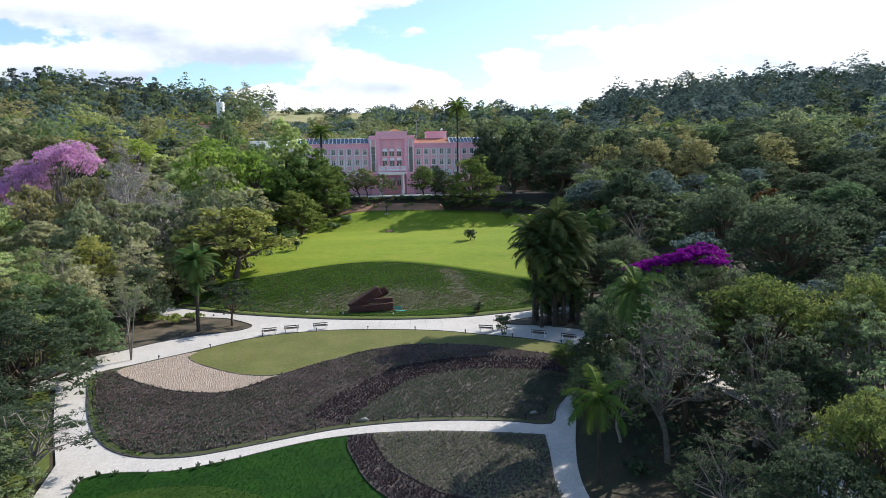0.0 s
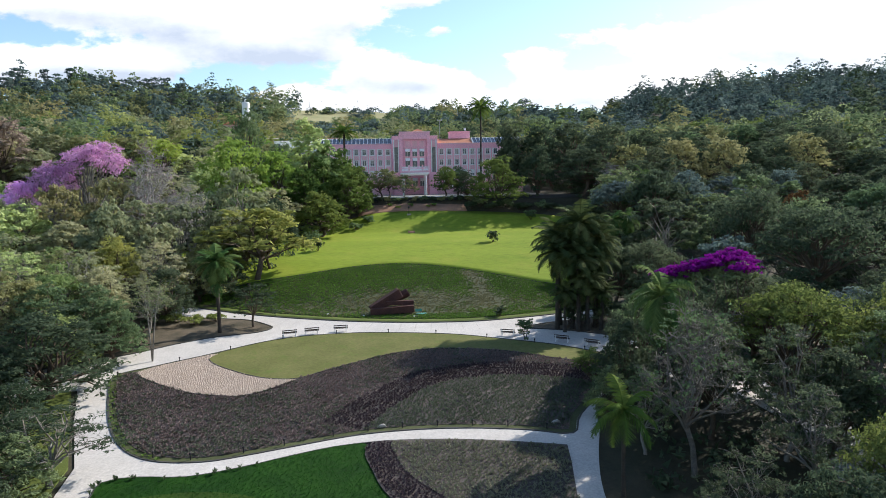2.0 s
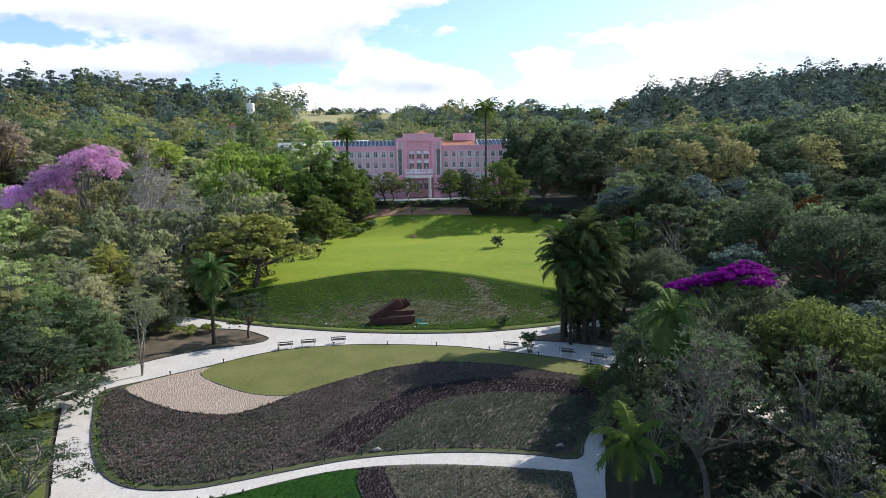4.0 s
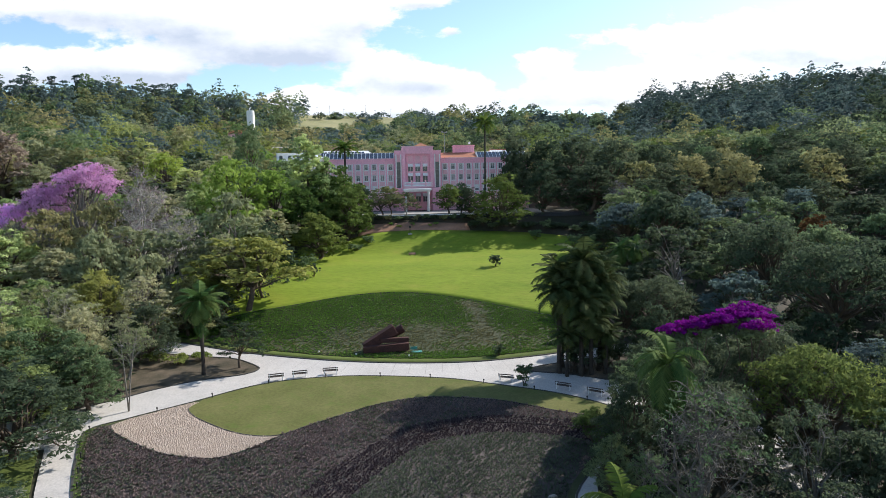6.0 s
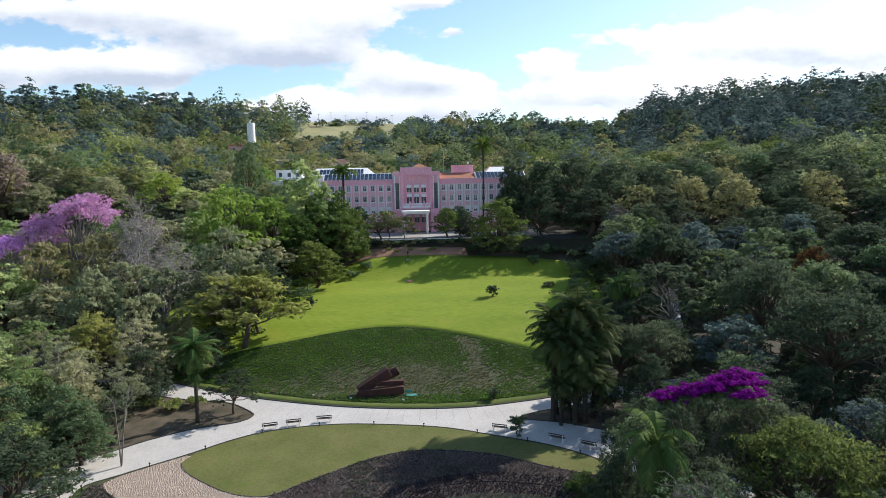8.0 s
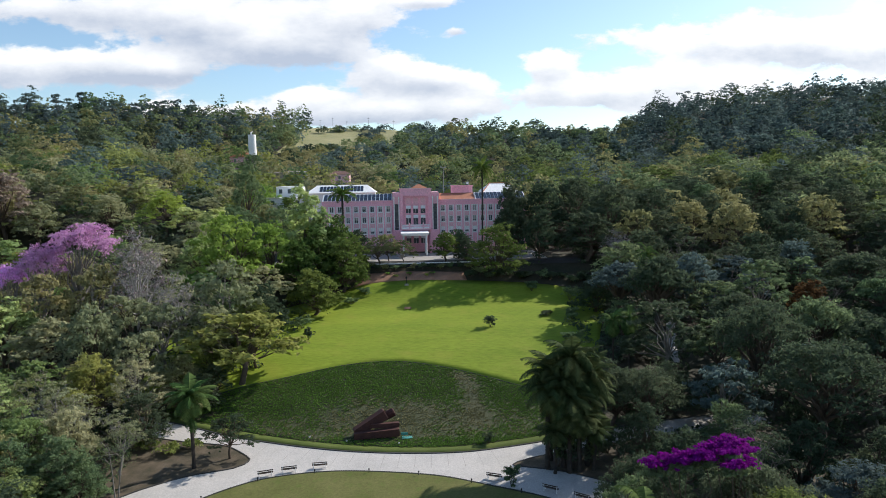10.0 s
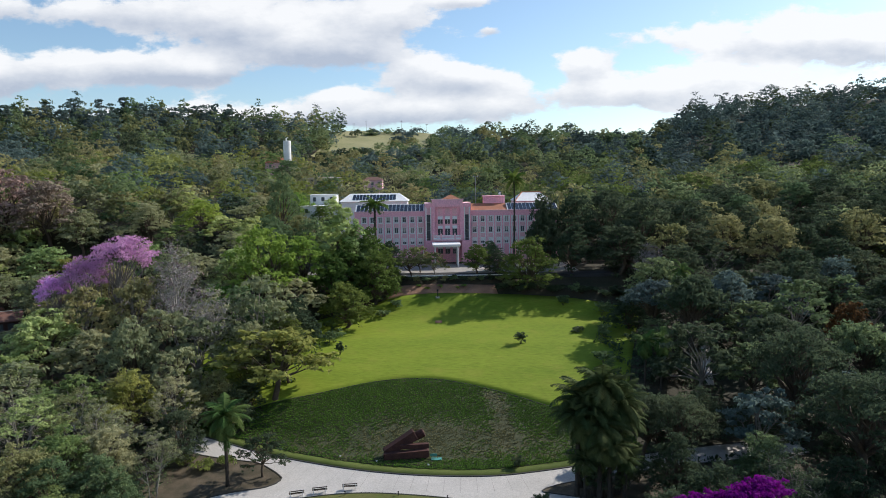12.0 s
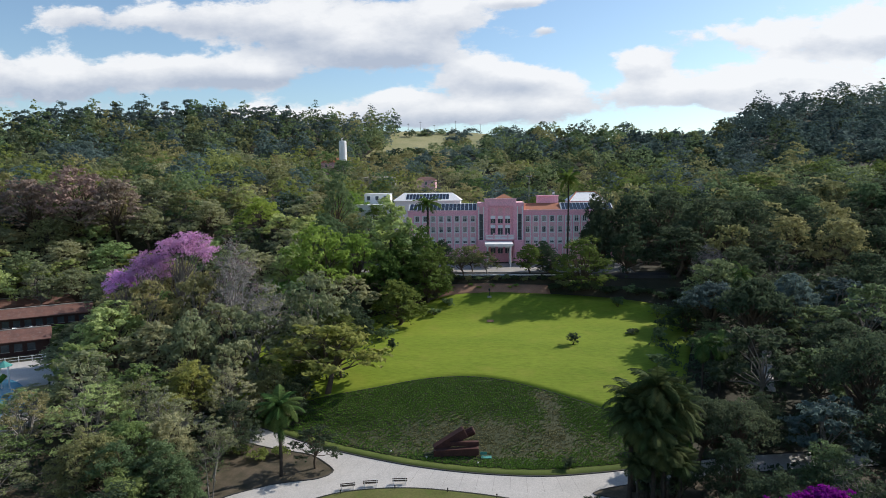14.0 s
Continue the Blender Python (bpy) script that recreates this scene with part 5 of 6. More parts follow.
# the trees that stand out, one by one: kind, place, height of the top, spread, leaf
NAMED = (
    ("bloom0", -63.5, 149, 30.9, 7.6, "pink", "tall tree in full lilac-pink blossom"),
    ("bloom1", -70.8, 146, 26.2, 5.8, "pink", "lilac-pink blossoming tree beside a taller one"),
    ("bloom0", -76.6, 145, 22.6, 4.0, "pink", "smaller lilac-pink blossoming tree"),
    ("bare0", -48.5, 139, 30.0, 7.6, "mauve", "bare grey-branched tree without leaves"),
    ("bare1", -38.5, 131, 22.0, 6.5, "grey", "thin-leaved grey tree with bare twigs"),
    ("big1", -35, 158, 33.2, 9.5, "lime", "wide tree with bright lime-green leaves"),
    ("big0", -27, 164, 30.5, 6.8, "lime", "lime-green broadleaf tree with a domed crown"),
    ("airy0", -28.5, 128, 24.2, 7.2, "grey", "grey-leaved open tree with pale twigs"),
    ("round2", -22.6, 121.5, 15.0, 4.4, "moss", "moss-green tree at the lawn's edge"),
    ("airy2", -23.8, 116.0, 18.0, 11.2, "yellow", "wide yellow-green tree with a dark forked trunk"),
    ("full0", -15.5, 152, 19.2, 7.0, "deep", "dense green tree by the lawn"),
    ("full1", -10, 165, 24.5, 6.4, "deep", "dense green tree before the house"),
    ("full0", -20, 164, 25.0, 6.4, "deep", "deep green broadleaf tree by the lawn's corner"),
    ("column0", -20.0, 173, 37.0, 6.4, "pale", "tall columnar tree with pale drooping leaves"),
    ("column1", -15.2, 172, 31.5, 4.8, "pale", "columnar tree with pale green leaves"),
    ("airy2", -1.5, 175.5, 25.0, 5.6, "olive", "small open tree before the driveway"),
    ("airy0", 4.6, 177.5, 22.5, 4.0, "olive", "small thin tree beside the driveway"),
    ("round1", 15.8, 176.5, 24.8, 4.4, "deep", "small green tree beside the entrance"),
    ("near_full1", 28.2, 170.5, 27.4, 8.4, "deep", "broad round deep green tree at the lawn's head"),
    ("near_full0", 21.4, 176.5, 23.6, 4.2, "dark", "low dark tree beside a broad one"),
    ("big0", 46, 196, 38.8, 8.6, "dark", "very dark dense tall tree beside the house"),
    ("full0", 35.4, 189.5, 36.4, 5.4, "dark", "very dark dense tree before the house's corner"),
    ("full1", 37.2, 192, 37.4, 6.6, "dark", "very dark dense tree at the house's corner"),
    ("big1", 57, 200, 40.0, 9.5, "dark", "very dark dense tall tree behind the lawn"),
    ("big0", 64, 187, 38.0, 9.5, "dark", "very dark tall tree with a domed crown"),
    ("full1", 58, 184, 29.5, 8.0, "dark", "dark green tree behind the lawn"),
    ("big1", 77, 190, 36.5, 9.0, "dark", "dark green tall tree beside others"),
    ("bare1", 59.6, 170, 25.2, 5.6, "mauve", "leafless mauve-grey tree among green ones"),
    ("full0", 46, 119, 10.5, 4.4, "dark", "low dark tree at the lawn's edge"),
    ("full0", 47, 147, 15.5, 5.0, "dark", "dark green tree at the lawn's side"),
    ("full1", 47.5, 131, 13.5, 5.0, "green", "green tree at the lawn's side"),
    ("near_airy1", 40, 49, 10.5, 5.5, "green", "green open tree near the path"),
    ("near_airy0", 36, 30, 9.5, 5.0, "green", "open olive-leaved tree above the path"),
    ("near_round1", 43, 39, 10.5, 5.5, "olive", "yellow-green domed tree among darker ones"),
    ("near_umb0", 37, 92, 11.5, 5.6, "dark", "dark tree behind the palm clump"),
    ("near_full0", -34.8, 80.8, 7.4, 4.2, "green", "dense green tree beside the path"),
    ("near_full1", -39.6, 77.0, 7.2, 4.4, "fresh", "dense fresh green tree overhanging the path"),
    ("big0", -67.5, 345.0, 54.6, 7.5, "green", "green tree before the water tower"),
    ("big1", -44.2, 221.0, 47.0, 6.5, "green", "tall green tree on the rise behind the house"),
    ("full0", -7.6, 169.0, 25.0, 5.0, "deep", "dense green tree at the lawn's head"),
    ("near_full0", 18.6, 57.0, 3.6, 2.4, "green", "low green tree hanging over the bed's edge"),
    ("near_full1", 21.6, 61.0, 7.6, 3.6, "dark", "dense dark tree beside the curving path"),
    ("near_full0", 25.0, 65.5, 9.0, 4.0, "green", "dense green tree beside the curving path"),
    ("near_round0", 27.5, 71.0, 8.6, 4.0, "dark", "dark tree behind the benches"),
    ("near_round0", 26.0, 52.0, 9.0, 4.0, "dark", "domed dark tree beside the curving path"),
    ("near_airy1", 19.2, 50.0, 5.6, 3.0, "green", "low open tree beside the young palm"),
    ("near_airy0", 27.5, 41.0, 6.6, 4.2, "dark", "open dark tree under taller ones"),
    ("near_full1", 33.5, 47.0, 7.6, 4.2, "dark", "dark dense tree above the path"),
    ("near_airy1", 20.5, 37.0, 4.0, 3.4, "dark", "low open dark tree in the shade"),
    # added behind the flat-topped trees only to keep sun off the ground
    ("near_full1", 37.0, 59.5, 5.4, 4.0, "dark", "low dense dark tree added to shade the ground before it"),
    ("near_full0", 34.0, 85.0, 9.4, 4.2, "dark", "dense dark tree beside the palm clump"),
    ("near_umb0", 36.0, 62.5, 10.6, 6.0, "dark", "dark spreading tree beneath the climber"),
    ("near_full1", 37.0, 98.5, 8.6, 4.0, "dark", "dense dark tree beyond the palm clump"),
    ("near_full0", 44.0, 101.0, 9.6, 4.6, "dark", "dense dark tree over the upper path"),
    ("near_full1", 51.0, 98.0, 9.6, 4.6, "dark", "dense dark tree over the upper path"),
    ("round0", 82.0, 125.0, 17.6, 4.6, "rust", "tree with rust-brown leaves among dark green ones"),
    ("near_round0", -29.5, 121.0, 17.0, 5.0, "grey", "dense grey-green tree at the lawn's edge"),
    ("near_round1", -24.5, 126.5, 18.5, 4.6, "moss", "moss-green tree at the lawn's edge"),
    ("full0", -30.0, 133.0, 19.0, 5.6, "green", "dense green tree behind others at the lawn's edge"),
    ("full1", -24.0, 138.5, 17.5, 5.4, "dark", "dark dense tree at the lawn's edge"),
    ("twiggy", 21.5, 46.0, 12.4, 5.0, "green", "half-bare tree with a web of pale grey twigs"),
    ("near_umb1", 35.5, 55.5, 10.7, 6.6, "moss", "flat-topped tree with yellow-green layered leaves"),
    ("near_umb0", 44.0, 51.0, 10.9, 6.4, "moss", "flat-topped tree with yellow-green layered leaves"),
    ("near_airy0", 30.0, 47.5, 9.4, 4.6, "dark", "thin-leaved dark green tree above the path"),
    ("near_airy1", 38.5, 44.5, 9.6, 5.2, "green", "open green tree with pale limbs above the path"),
    ("near_round1", 26.4, 56.5, 9.8, 4.6, "dark", "dense dark green tree beside the curving path"),
    ("near_umb0", 22.5, 29.5, 5.4, 4.4, "dark", "layered tree with dark green leaf sprays"),
    ("near_umb1", 27.5, 32.0, 7.4, 4.4, "moss", "layered tree with yellow-green leaf sprays"),
    ("near_airy0", 33.0, 36.0, 9.0, 4.8, "green", "open green tree above the path"),
    ("near_airy1", 42, 74, 11.5, 6.0, "dark", "open dark green tree with pale limbs"),
    ("near_umb1", 58.0, 84.0, 16.2, 9.6, "dark", "wide flat-topped dark green tree"),
    ("near_umb0", 58.5, 101, 18.4, 8.4, "dark", "wide flat-topped dark green tree"),
    ("airy1", 48, 112, 18.4, 8.0, "dark", "grey-green open tree with pinkish bare limbs"),
    ("near_airy0", -27.8, 50.0, 4.6, 5.4, "dark", "dark spreading tree whose branches hang over the path"),
    ("near_full0", -37.2, 82.4, 9.2, 5.0, "green", "dense fresh green tree beside the path"),
    ("near_full1", -42.5, 80.4, 9.8, 5.2, "green", "dense fresh green tree by the path's bend"),
    ("near_round0", -39.0, 87.5, 10.6, 4.4, "grey", "grey-green tree behind the path"),
    ("near_round1", -46.0, 81.0, 11.5, 5.2, "olive", "olive-green tree behind others"),
    ("near_round1", -43.5, 86.5, 11.5, 4.8, "fresh", "dense fresh green tree in the wood"),
    ("near_airy1", -34.0, 90.5, 9.0, 4.0, "grey", "open grey-green tree in the planter"),
    ("near_round1", -32.0, 45.0, 4.4, 3.8, "green", "green tree whose branches hang over the path"),
    ("near_full1", -30.5, 42.0, 4.6, 4.0, "dark", "low dense tree beside the path"),
    ("near_full0", -35.0, 51.0, 6.0, 4.6, "dark", "dense dark green tree beside the grass"),
    ("near_full1", -36.7, 69.0, 8.8, 7.4, "dark", "dense dark tree reaching over the path's corner"),
    ("near_full1", -44.0, 64.5, 7.6, 4.6, "dark", "dense dark green tree at the path's end"),
    ("near_round1", -39.5, 64.0, 5.6, 3.2, "dark", "low dense dark tree beside the path"),
    ("near_full0", -42.0, 57.0, 7.5, 4.4, "dark", "dense dark green tree beside the grass"),
    ("near_full0", 29.5, 66.0, 9.6, 4.0, "dark", "dark green tree under the climber"),
    ("near_round0", 34.5, 75, 9.5, 4.4, "dark", "dark tree behind the benches"),
    ("near_round1", 19.6, 65.0, 3.2, 2.4, "moss", "low yellow-green bush beside the bed"),
    ("near_full1", -33.8, 98.0, 9.5, 4.4, "dark", "dense dark tree at the planter's back"),
    ("near_full0", -32.0, 109.5, 11.5, 4.6, "olive", "dense olive tree above the upper path"),
    ("full0", -12.0, 174, 30.0, 5.6, "deep", "dense green tree close to the house"),
    ("full1", -17.0, 169, 27.0, 6.0, "deep", "green dense tree below the house"),
    ("near_round1", 33.5, 96, 12.0, 5.0, "dark", "dense dark tree behind the palm clump"),
    ("big0", -28.5, 184, 33.0, 6.0, "green", "green broadleaf tree beside the house"),
    ("big1", -37, 181, 32.0, 7.5, "green", "wide flat-topped tree beside the house"),
    ("round0", -24.5, 192, 31.5, 4.8, "dark", "dark green tree beside the house"),
    ("big1", -33, 194, 33.5, 6.0, "olive", "olive-green tree beside the house"),
    ("big0", -42, 192, 33.5, 6.5, "green", "green broadleaf tree on the rise"),
    ("near_airy1", -42, 93, 12.5, 6.0, "grey", "grey-green open tree with pale twigs beside the planter"),
    ("near_airy0", -36, 103, 12.5, 5.5, "grey", "grey-green open tree by the upper path"),
    ("near_full0", -29.5, 118.5, 10.5, 3.6, "yellow", "yellow-green dense tree at the lawn's edge"),
    ("near_full1", -33.5, 116.5, 9.6, 3.6, "fresh", "dense green tree above the upper path"),
    ("near_round0", -26.8, 121.5, 11.5, 3.8, "olive", "olive domed tree at the lawn's edge"),
    ("airy1", -56, 137, 24.5, 6.8, "olive", "open olive tree before the blossoming trees"),
    ("airy0", -66, 136, 21.5, 6.4, "olive", "open olive tree below the blossoming trees"),
    ("big0", -34, 239, 34.6, 6.2, "deep", "green tree before the white annex"),
    ("near_full0", -34.0, 58.0, 4.2, 3.6, "dark", "dense dark tree overhanging the path"),
    ("near_full1", -32.0, 51.5, 3.2, 3.6, "dark", "dense dark tree overhanging the path"),
    ("near_full0", -29.8, 47.5, 3.4, 4.2, "green", "dense green tree reaching over the path"),
    ("near_full0", 50, 76, 9.5, 5.2, "dark", "dense dark tree below a spreading one"),
    ("near_full1", 58, 73, 9.8, 5.2, "dark", "dense dark tree below a spreading one"),
    ("near_full0", 62, 92, 12.0, 5.0, "dark", "dense dark tree below a spreading one"),
    ("near_full1", 45, 84, 9.5, 4.6, "green", "dense green tree among darker ones"),
    ("near_full1", -29.5, 110.0, 8.6, 4.2, "dark", "dense dark tree at the planted slope's end"),
    ("near_full0", -27.6, 113.5, 8.4, 3.0, "dark", "low dense dark tree at the planted slope's end"),
    ("full0", 41.5, 178, 30.0, 6.0, "dark", "dark dense tree beside the driveway's end"),
    ("round1", -7.6, 184, 25.4, 4.2, "dark", "small dark tree before the house front"),
    ("airy2", 0.8, 182, 24.4, 4.0, "olive", "small open tree before the house front"),
    ("round1", 19.8, 183, 25.0, 3.8, "green", "small green tree before the house front"),
    ("airy2", -39, 111, 16.0, 6.2, "grey", "grey-green open tree with pale limbs"),
    ("round2", -49, 118, 18.5, 6.0, "grey", "grey-green broadleaf tree with a domed crown"),
    ("dark_open", -20.6, 93.6, 7.0, 3.9, "dark", "small sparse dark-leaved tree leaning in the planter"),
    ("big0", -125, 230, 46, 12, "brown", "russet brown tree on the hillside"),
    ("big0", -158, 230, 46, 12, "brown", "russet brown tree on the hillside"),
    ("big1", -140, 231, 50, 13, "brown", "russet brown tree on the hillside"),
)
for row in NAMED:
    put(*row)

# bougainvillea over the trees beside the path
boug = empty("bougainvillea", pose(30.8, 61.5, 0.0), "mass of vivid magenta bougainvillea blossom climbing over trees", "climber")
brng = np.random.default_rng(4)
lumps = [(-5.4, 1.5, 10.7, 1.1, .4), (-4.2, 1.2, 11.0, 1.2, .4), (-3.0, .9, 11.2, 1.4, .45), (-1.6, .7, 11.4, 1.3, .45), (-.3, .5, 11.7, 1.4, .5), (1.0, .3, 12.0, 1.5, .5), (2.3, .7, 12.2, 1.6, .55),
         (3.5, 1.2, 12.0, 1.5, .5), (4.7, 1.6, 11.5, 1.4, .5), (1.8, -1.2, 11.4, 1.1, .5), (3.6, -.6, 11.3, 1.1, .5)]
lumps = [(x * .86 + .2, y, z, r, f) for x, y, z, r, f in lumps]
c, d = crown_points(brng, lumps, 13000, .55, .26, 30, .26, 0.15)
part("blossom", leaf_mesh("blossom", c, d + brng.normal(size=d.shape) * .7, .10, LEAF["magenta"], brng, .7), LEAF["magenta"], boug)
c, d = crown_points(brng, [(x, y + .3, z - .9, r * .95, f) for x, y, z, r, f in lumps], 4000, .5, .2)
part("foliage", leaf_mesh("foliage", c, d + brng.normal(size=d.shape) * .7, .2, LEAF["green"], brng), LEAF["green"], boug)
srng = random.Random(8)
for x, y, z, r, f in lumps:
    stems = Geo()
    branch(stems, (x * .25, y * .3, -1.8), (x, y, z - .3), .10, .03, srng)
    part("stem", stems, B, boug, smooth=True)

# palms
for x, y, top, fr, key, label in ((-24.7, 91.3, 9.9, 4.0, "date", "feathery date palm with a stout dark trunk in a planter"),
                                  (21.8, 86.6, 10.6, 4.6, "clump", "date palm in a dense clump by the path"),
                                  (25.2, 87.6, 14.4, 4.5, "clump", "tallest date palm of a dense clump"),
                                  (27.2, 86.8, 12.0, 4.3, "clump", "date palm in a dense clump"),
                                  (24.4, 85.2, 9.6, 4.4, "clump", "shorter date palm in a dense clump"),
                                  (22.8, 88.8, 12.4, 4.6, "clump", "date palm at the back of a dense clump"),
                                  (28.0, 88.6, 9.6, 4.0, "clump", "leaning date palm of a dense clump"),
                                  (25.8, 85.4, 7.2, 4.0, "clump", "date palm with hanging dry fronds in a dense clump"), (24.0, 86.6, 11.4, 4.2, "clump", "slender date palm in a dense clump"), (26.6, 88.6, 12.8, 4.2, "clump", "tall date palm at the back of a dense clump"), (22.5, 85.2, 5.2, 3.0, "clump", "short date palm sucker at the clump's foot"), (27.6, 85.4, 5.2, 3.2, "clump", "short date palm sucker at the clump's foot"),
                                  (14.9, 43.6, 3.9, 3.3, "king", "young palm with bright arching fronds beside the path"), (22.3, 53.8, 10.2, 3.8, "royal", "palm with bright arching fronds"),
                                  (40.6, 116.6, 12.6, 2.9, "royal", "slender palm at the lawn's edge"), (43.4, 116.2, 13.0, 2.9, "royal", "slender palm beside another"),
                                  (58, 145, 20.5, 3.4, "royal", "palm among dark trees"),
                                  (-11.2, 188.5, 34.6, 5.0, "tall", "tall palm before the house front"), (27.2, 189, 41.0, 4.1, "tall", "very tall slender palm before the house")):
    zz = ground_z(x, y)
    h0, f0 = SIZE[T[key].name]
    ob = copy_thing(T[key], pose(0, 0, 0))
    ob.matrix_basis = pose(x, y, zz, 0, 0, PICK.uniform(0, 360)) @ Matrix.Diagonal((fr / f0, fr / f0, (top - zz) / h0, 1))
    tagged(ob, label, "palm tree", "palms")
    placed.append((x, y, 2.0))

# clearings in the woods, as plan outlines
CLEAR = (
    [(-34, 66), (-30, 77), (-18, 93), (-2, 97), (16, 93), (24, 80), (28, 66), (20, 62), (14, 54), (14, 30), (-24, 30), (-28, 55)], [(-62, 124), (-46, 116), (-33, 107), (-23, 100), (-8, 93), (12, 90), (30, 94), (60, 101), (60, 106), (40, 103), (30, 108), (32, 122), (37, 134), (42, 150), (44, 160), (52, 176), (52, 206), (-40, 206), (-40, 180), (-14, 164), (-14, 158), (-18, 145), (-19, 128), (-24, 119), (-42, 120)],
    [(-60, 68), (-34, 75), (-28, 76), (-27, 60), (-22, 46), (-20, 20), (-26, 20), (-27.5, 42), (-31.5, 56), (-35.5, 65), (-60, 60)],
    [(-22, 20), (-22, 48), (16, 52), (14, 20)], [(17, 88), (24, 84), (31, 75), (36, 60), (34, 40), (28, 30), (24, 31), (28, 40), (30, 52), (29, 61), (18, 80)],
    [(-42, 200), (52, 200), (52, 270), (-42, 270)], [(-150, 94), (-76, 94), (-72, 106), (-82, 128), (-92, 148), (-100, 164), (-103, 188), (-118, 190), (-165, 170), (-165, 120)],
    [(-63, 350), (-18, 344), (-18, 362), (-63, 364)],
)


OPEN = [(-24, 113), (-16, 118), (-8, 122), (6, 122), (18, 116), (30, 107), (34, 124), (40, 142), (44, 158), (30, 166), (-6, 166), (-14, 160), (-24, 148), (-24, 137), (-22, 124)]


def free(x, y, room):
    if any(inside(x + a, y + b, OPEN) for a, b in ((4.5, 0), (-8, 0), (-5, -5), (0, 4.5), (0, -4.5))) or (8 < x < 35 and 40 < y < 102) or (-38 < x < -10 and 72 < y < 104):
        return False
    return not any(inside(x, y, c) for c in CLEAR) and all((x - a) ** 2 + (y - b) ** 2 > (room * (r + room * .3)) for a, b, r in placed)


# lighter leaves left, darker right: lit and shaded sides put into the colour
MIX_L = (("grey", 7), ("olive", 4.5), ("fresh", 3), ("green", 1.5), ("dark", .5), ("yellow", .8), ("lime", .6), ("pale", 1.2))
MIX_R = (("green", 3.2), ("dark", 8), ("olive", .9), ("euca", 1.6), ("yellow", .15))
WORDS = {"euca": "blue-green", "fresh": "fresh green", "grey": "grey-green", "olive": "olive-green", "green": "green", "dark": "dark green", "yellow": "yellow-green", "lime": "lime-green", "pale": "pale green"}
FORM = {"big": "tall broadleaf tree with a domed crown", "round": "broadleaf tree with a domed crown", "airy": "open-crowned tree with pale limbs", "umb": "spreading flat-topped tree"}
count = 0
for _ in range(9000):
    x, y = PICK.uniform(-185, 150), PICK.uniform(14, 250)
    if abs(x) > 26 + y * .8 or count > 250:
        continue
    room = 4.4 + y * .012
    if not free(x, y, room):
        continue
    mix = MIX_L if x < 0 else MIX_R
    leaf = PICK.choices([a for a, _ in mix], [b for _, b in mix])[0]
    form = PICK.choices(("round", "airy", "umb"), (4 if x < 0 else 3.5, 5.5 if x < 0 else 2.4, .8 if x < 0 else 4))[0]
    near = y < (105 if x < 0 else 78)
    if x < 0 and y < 112:
        form = PICK.choices(("airy", "round"), (7, 2))[0]
    key = ("near_" if near else "") + form + str(PICK.randrange(2 if near or form == "umb" else 3))
    h = PICK.uniform(8, 12.5) + ease(y, 60, 150) * 3.5
    if y < 50:
        h = min(h, 9.5)
    # the western edge is low, open towards the bath
    west, far = (x - 3) / (y - 5), math.hypot(x - 3, y - 5)
    if west < -.61 and y < 175:
        h = max(3.2, min(h, 38.5 - far * (.245 if west < -.67 else .185) - ground_z(x, y)))
    if y > 150 and form != "airy":
        form, key, h = "big", "big" + str(PICK.randrange(2)), h + 2.5
    if 8 < x < 34 and y < 42:
        placed.append((x, y, room))
        continue
    put(key, x, y, ground_z(x, y) + h, PICK.uniform(.9, 1.2) * (room + .8), leaf, f"{WORDS[leaf]} {FORM[form]}")
    count += 1

# undergrowth between the trunks
urng = np.random.default_rng(9)
uc, ud = [], []
for _ in range(6000):
    x, y = urng.uniform(-120, 125), urng.uniform(16, 245)
    if abs(x) > 24 + y * .8 or any(inside(x, y, c) for c in CLEAR) or (-33 < x < -15 and 78 < y < 106) or (15 < x < 30 and 62 < y < 100) or any(abs(x - a) < 3.4 and abs(y - b) < 3.4 for a, b in RIGHT_PATH):
        continue
    z, r = ground_z(x, y), urng.uniform(.6, 1.6)
    d = urng.normal(size=(18, 3))
    d[:, 2] = np.abs(d[:, 2])
    d /= np.linalg.norm(d, axis=1, keepdims=True)
    uc.append(np.array((x, y, z)) + d * r)
    ud.append(d + urng.normal(size=d.shape) * .6)
ob = part("undergrowth", leaf_mesh("undergrowth", np.concatenate(uc), np.concatenate(ud), .32, LEAF["dark"], urng), LEAF["dark"])
tagged(ob, "dark green shrubs and ferns under the trees", "undergrowth", kind="stuff")


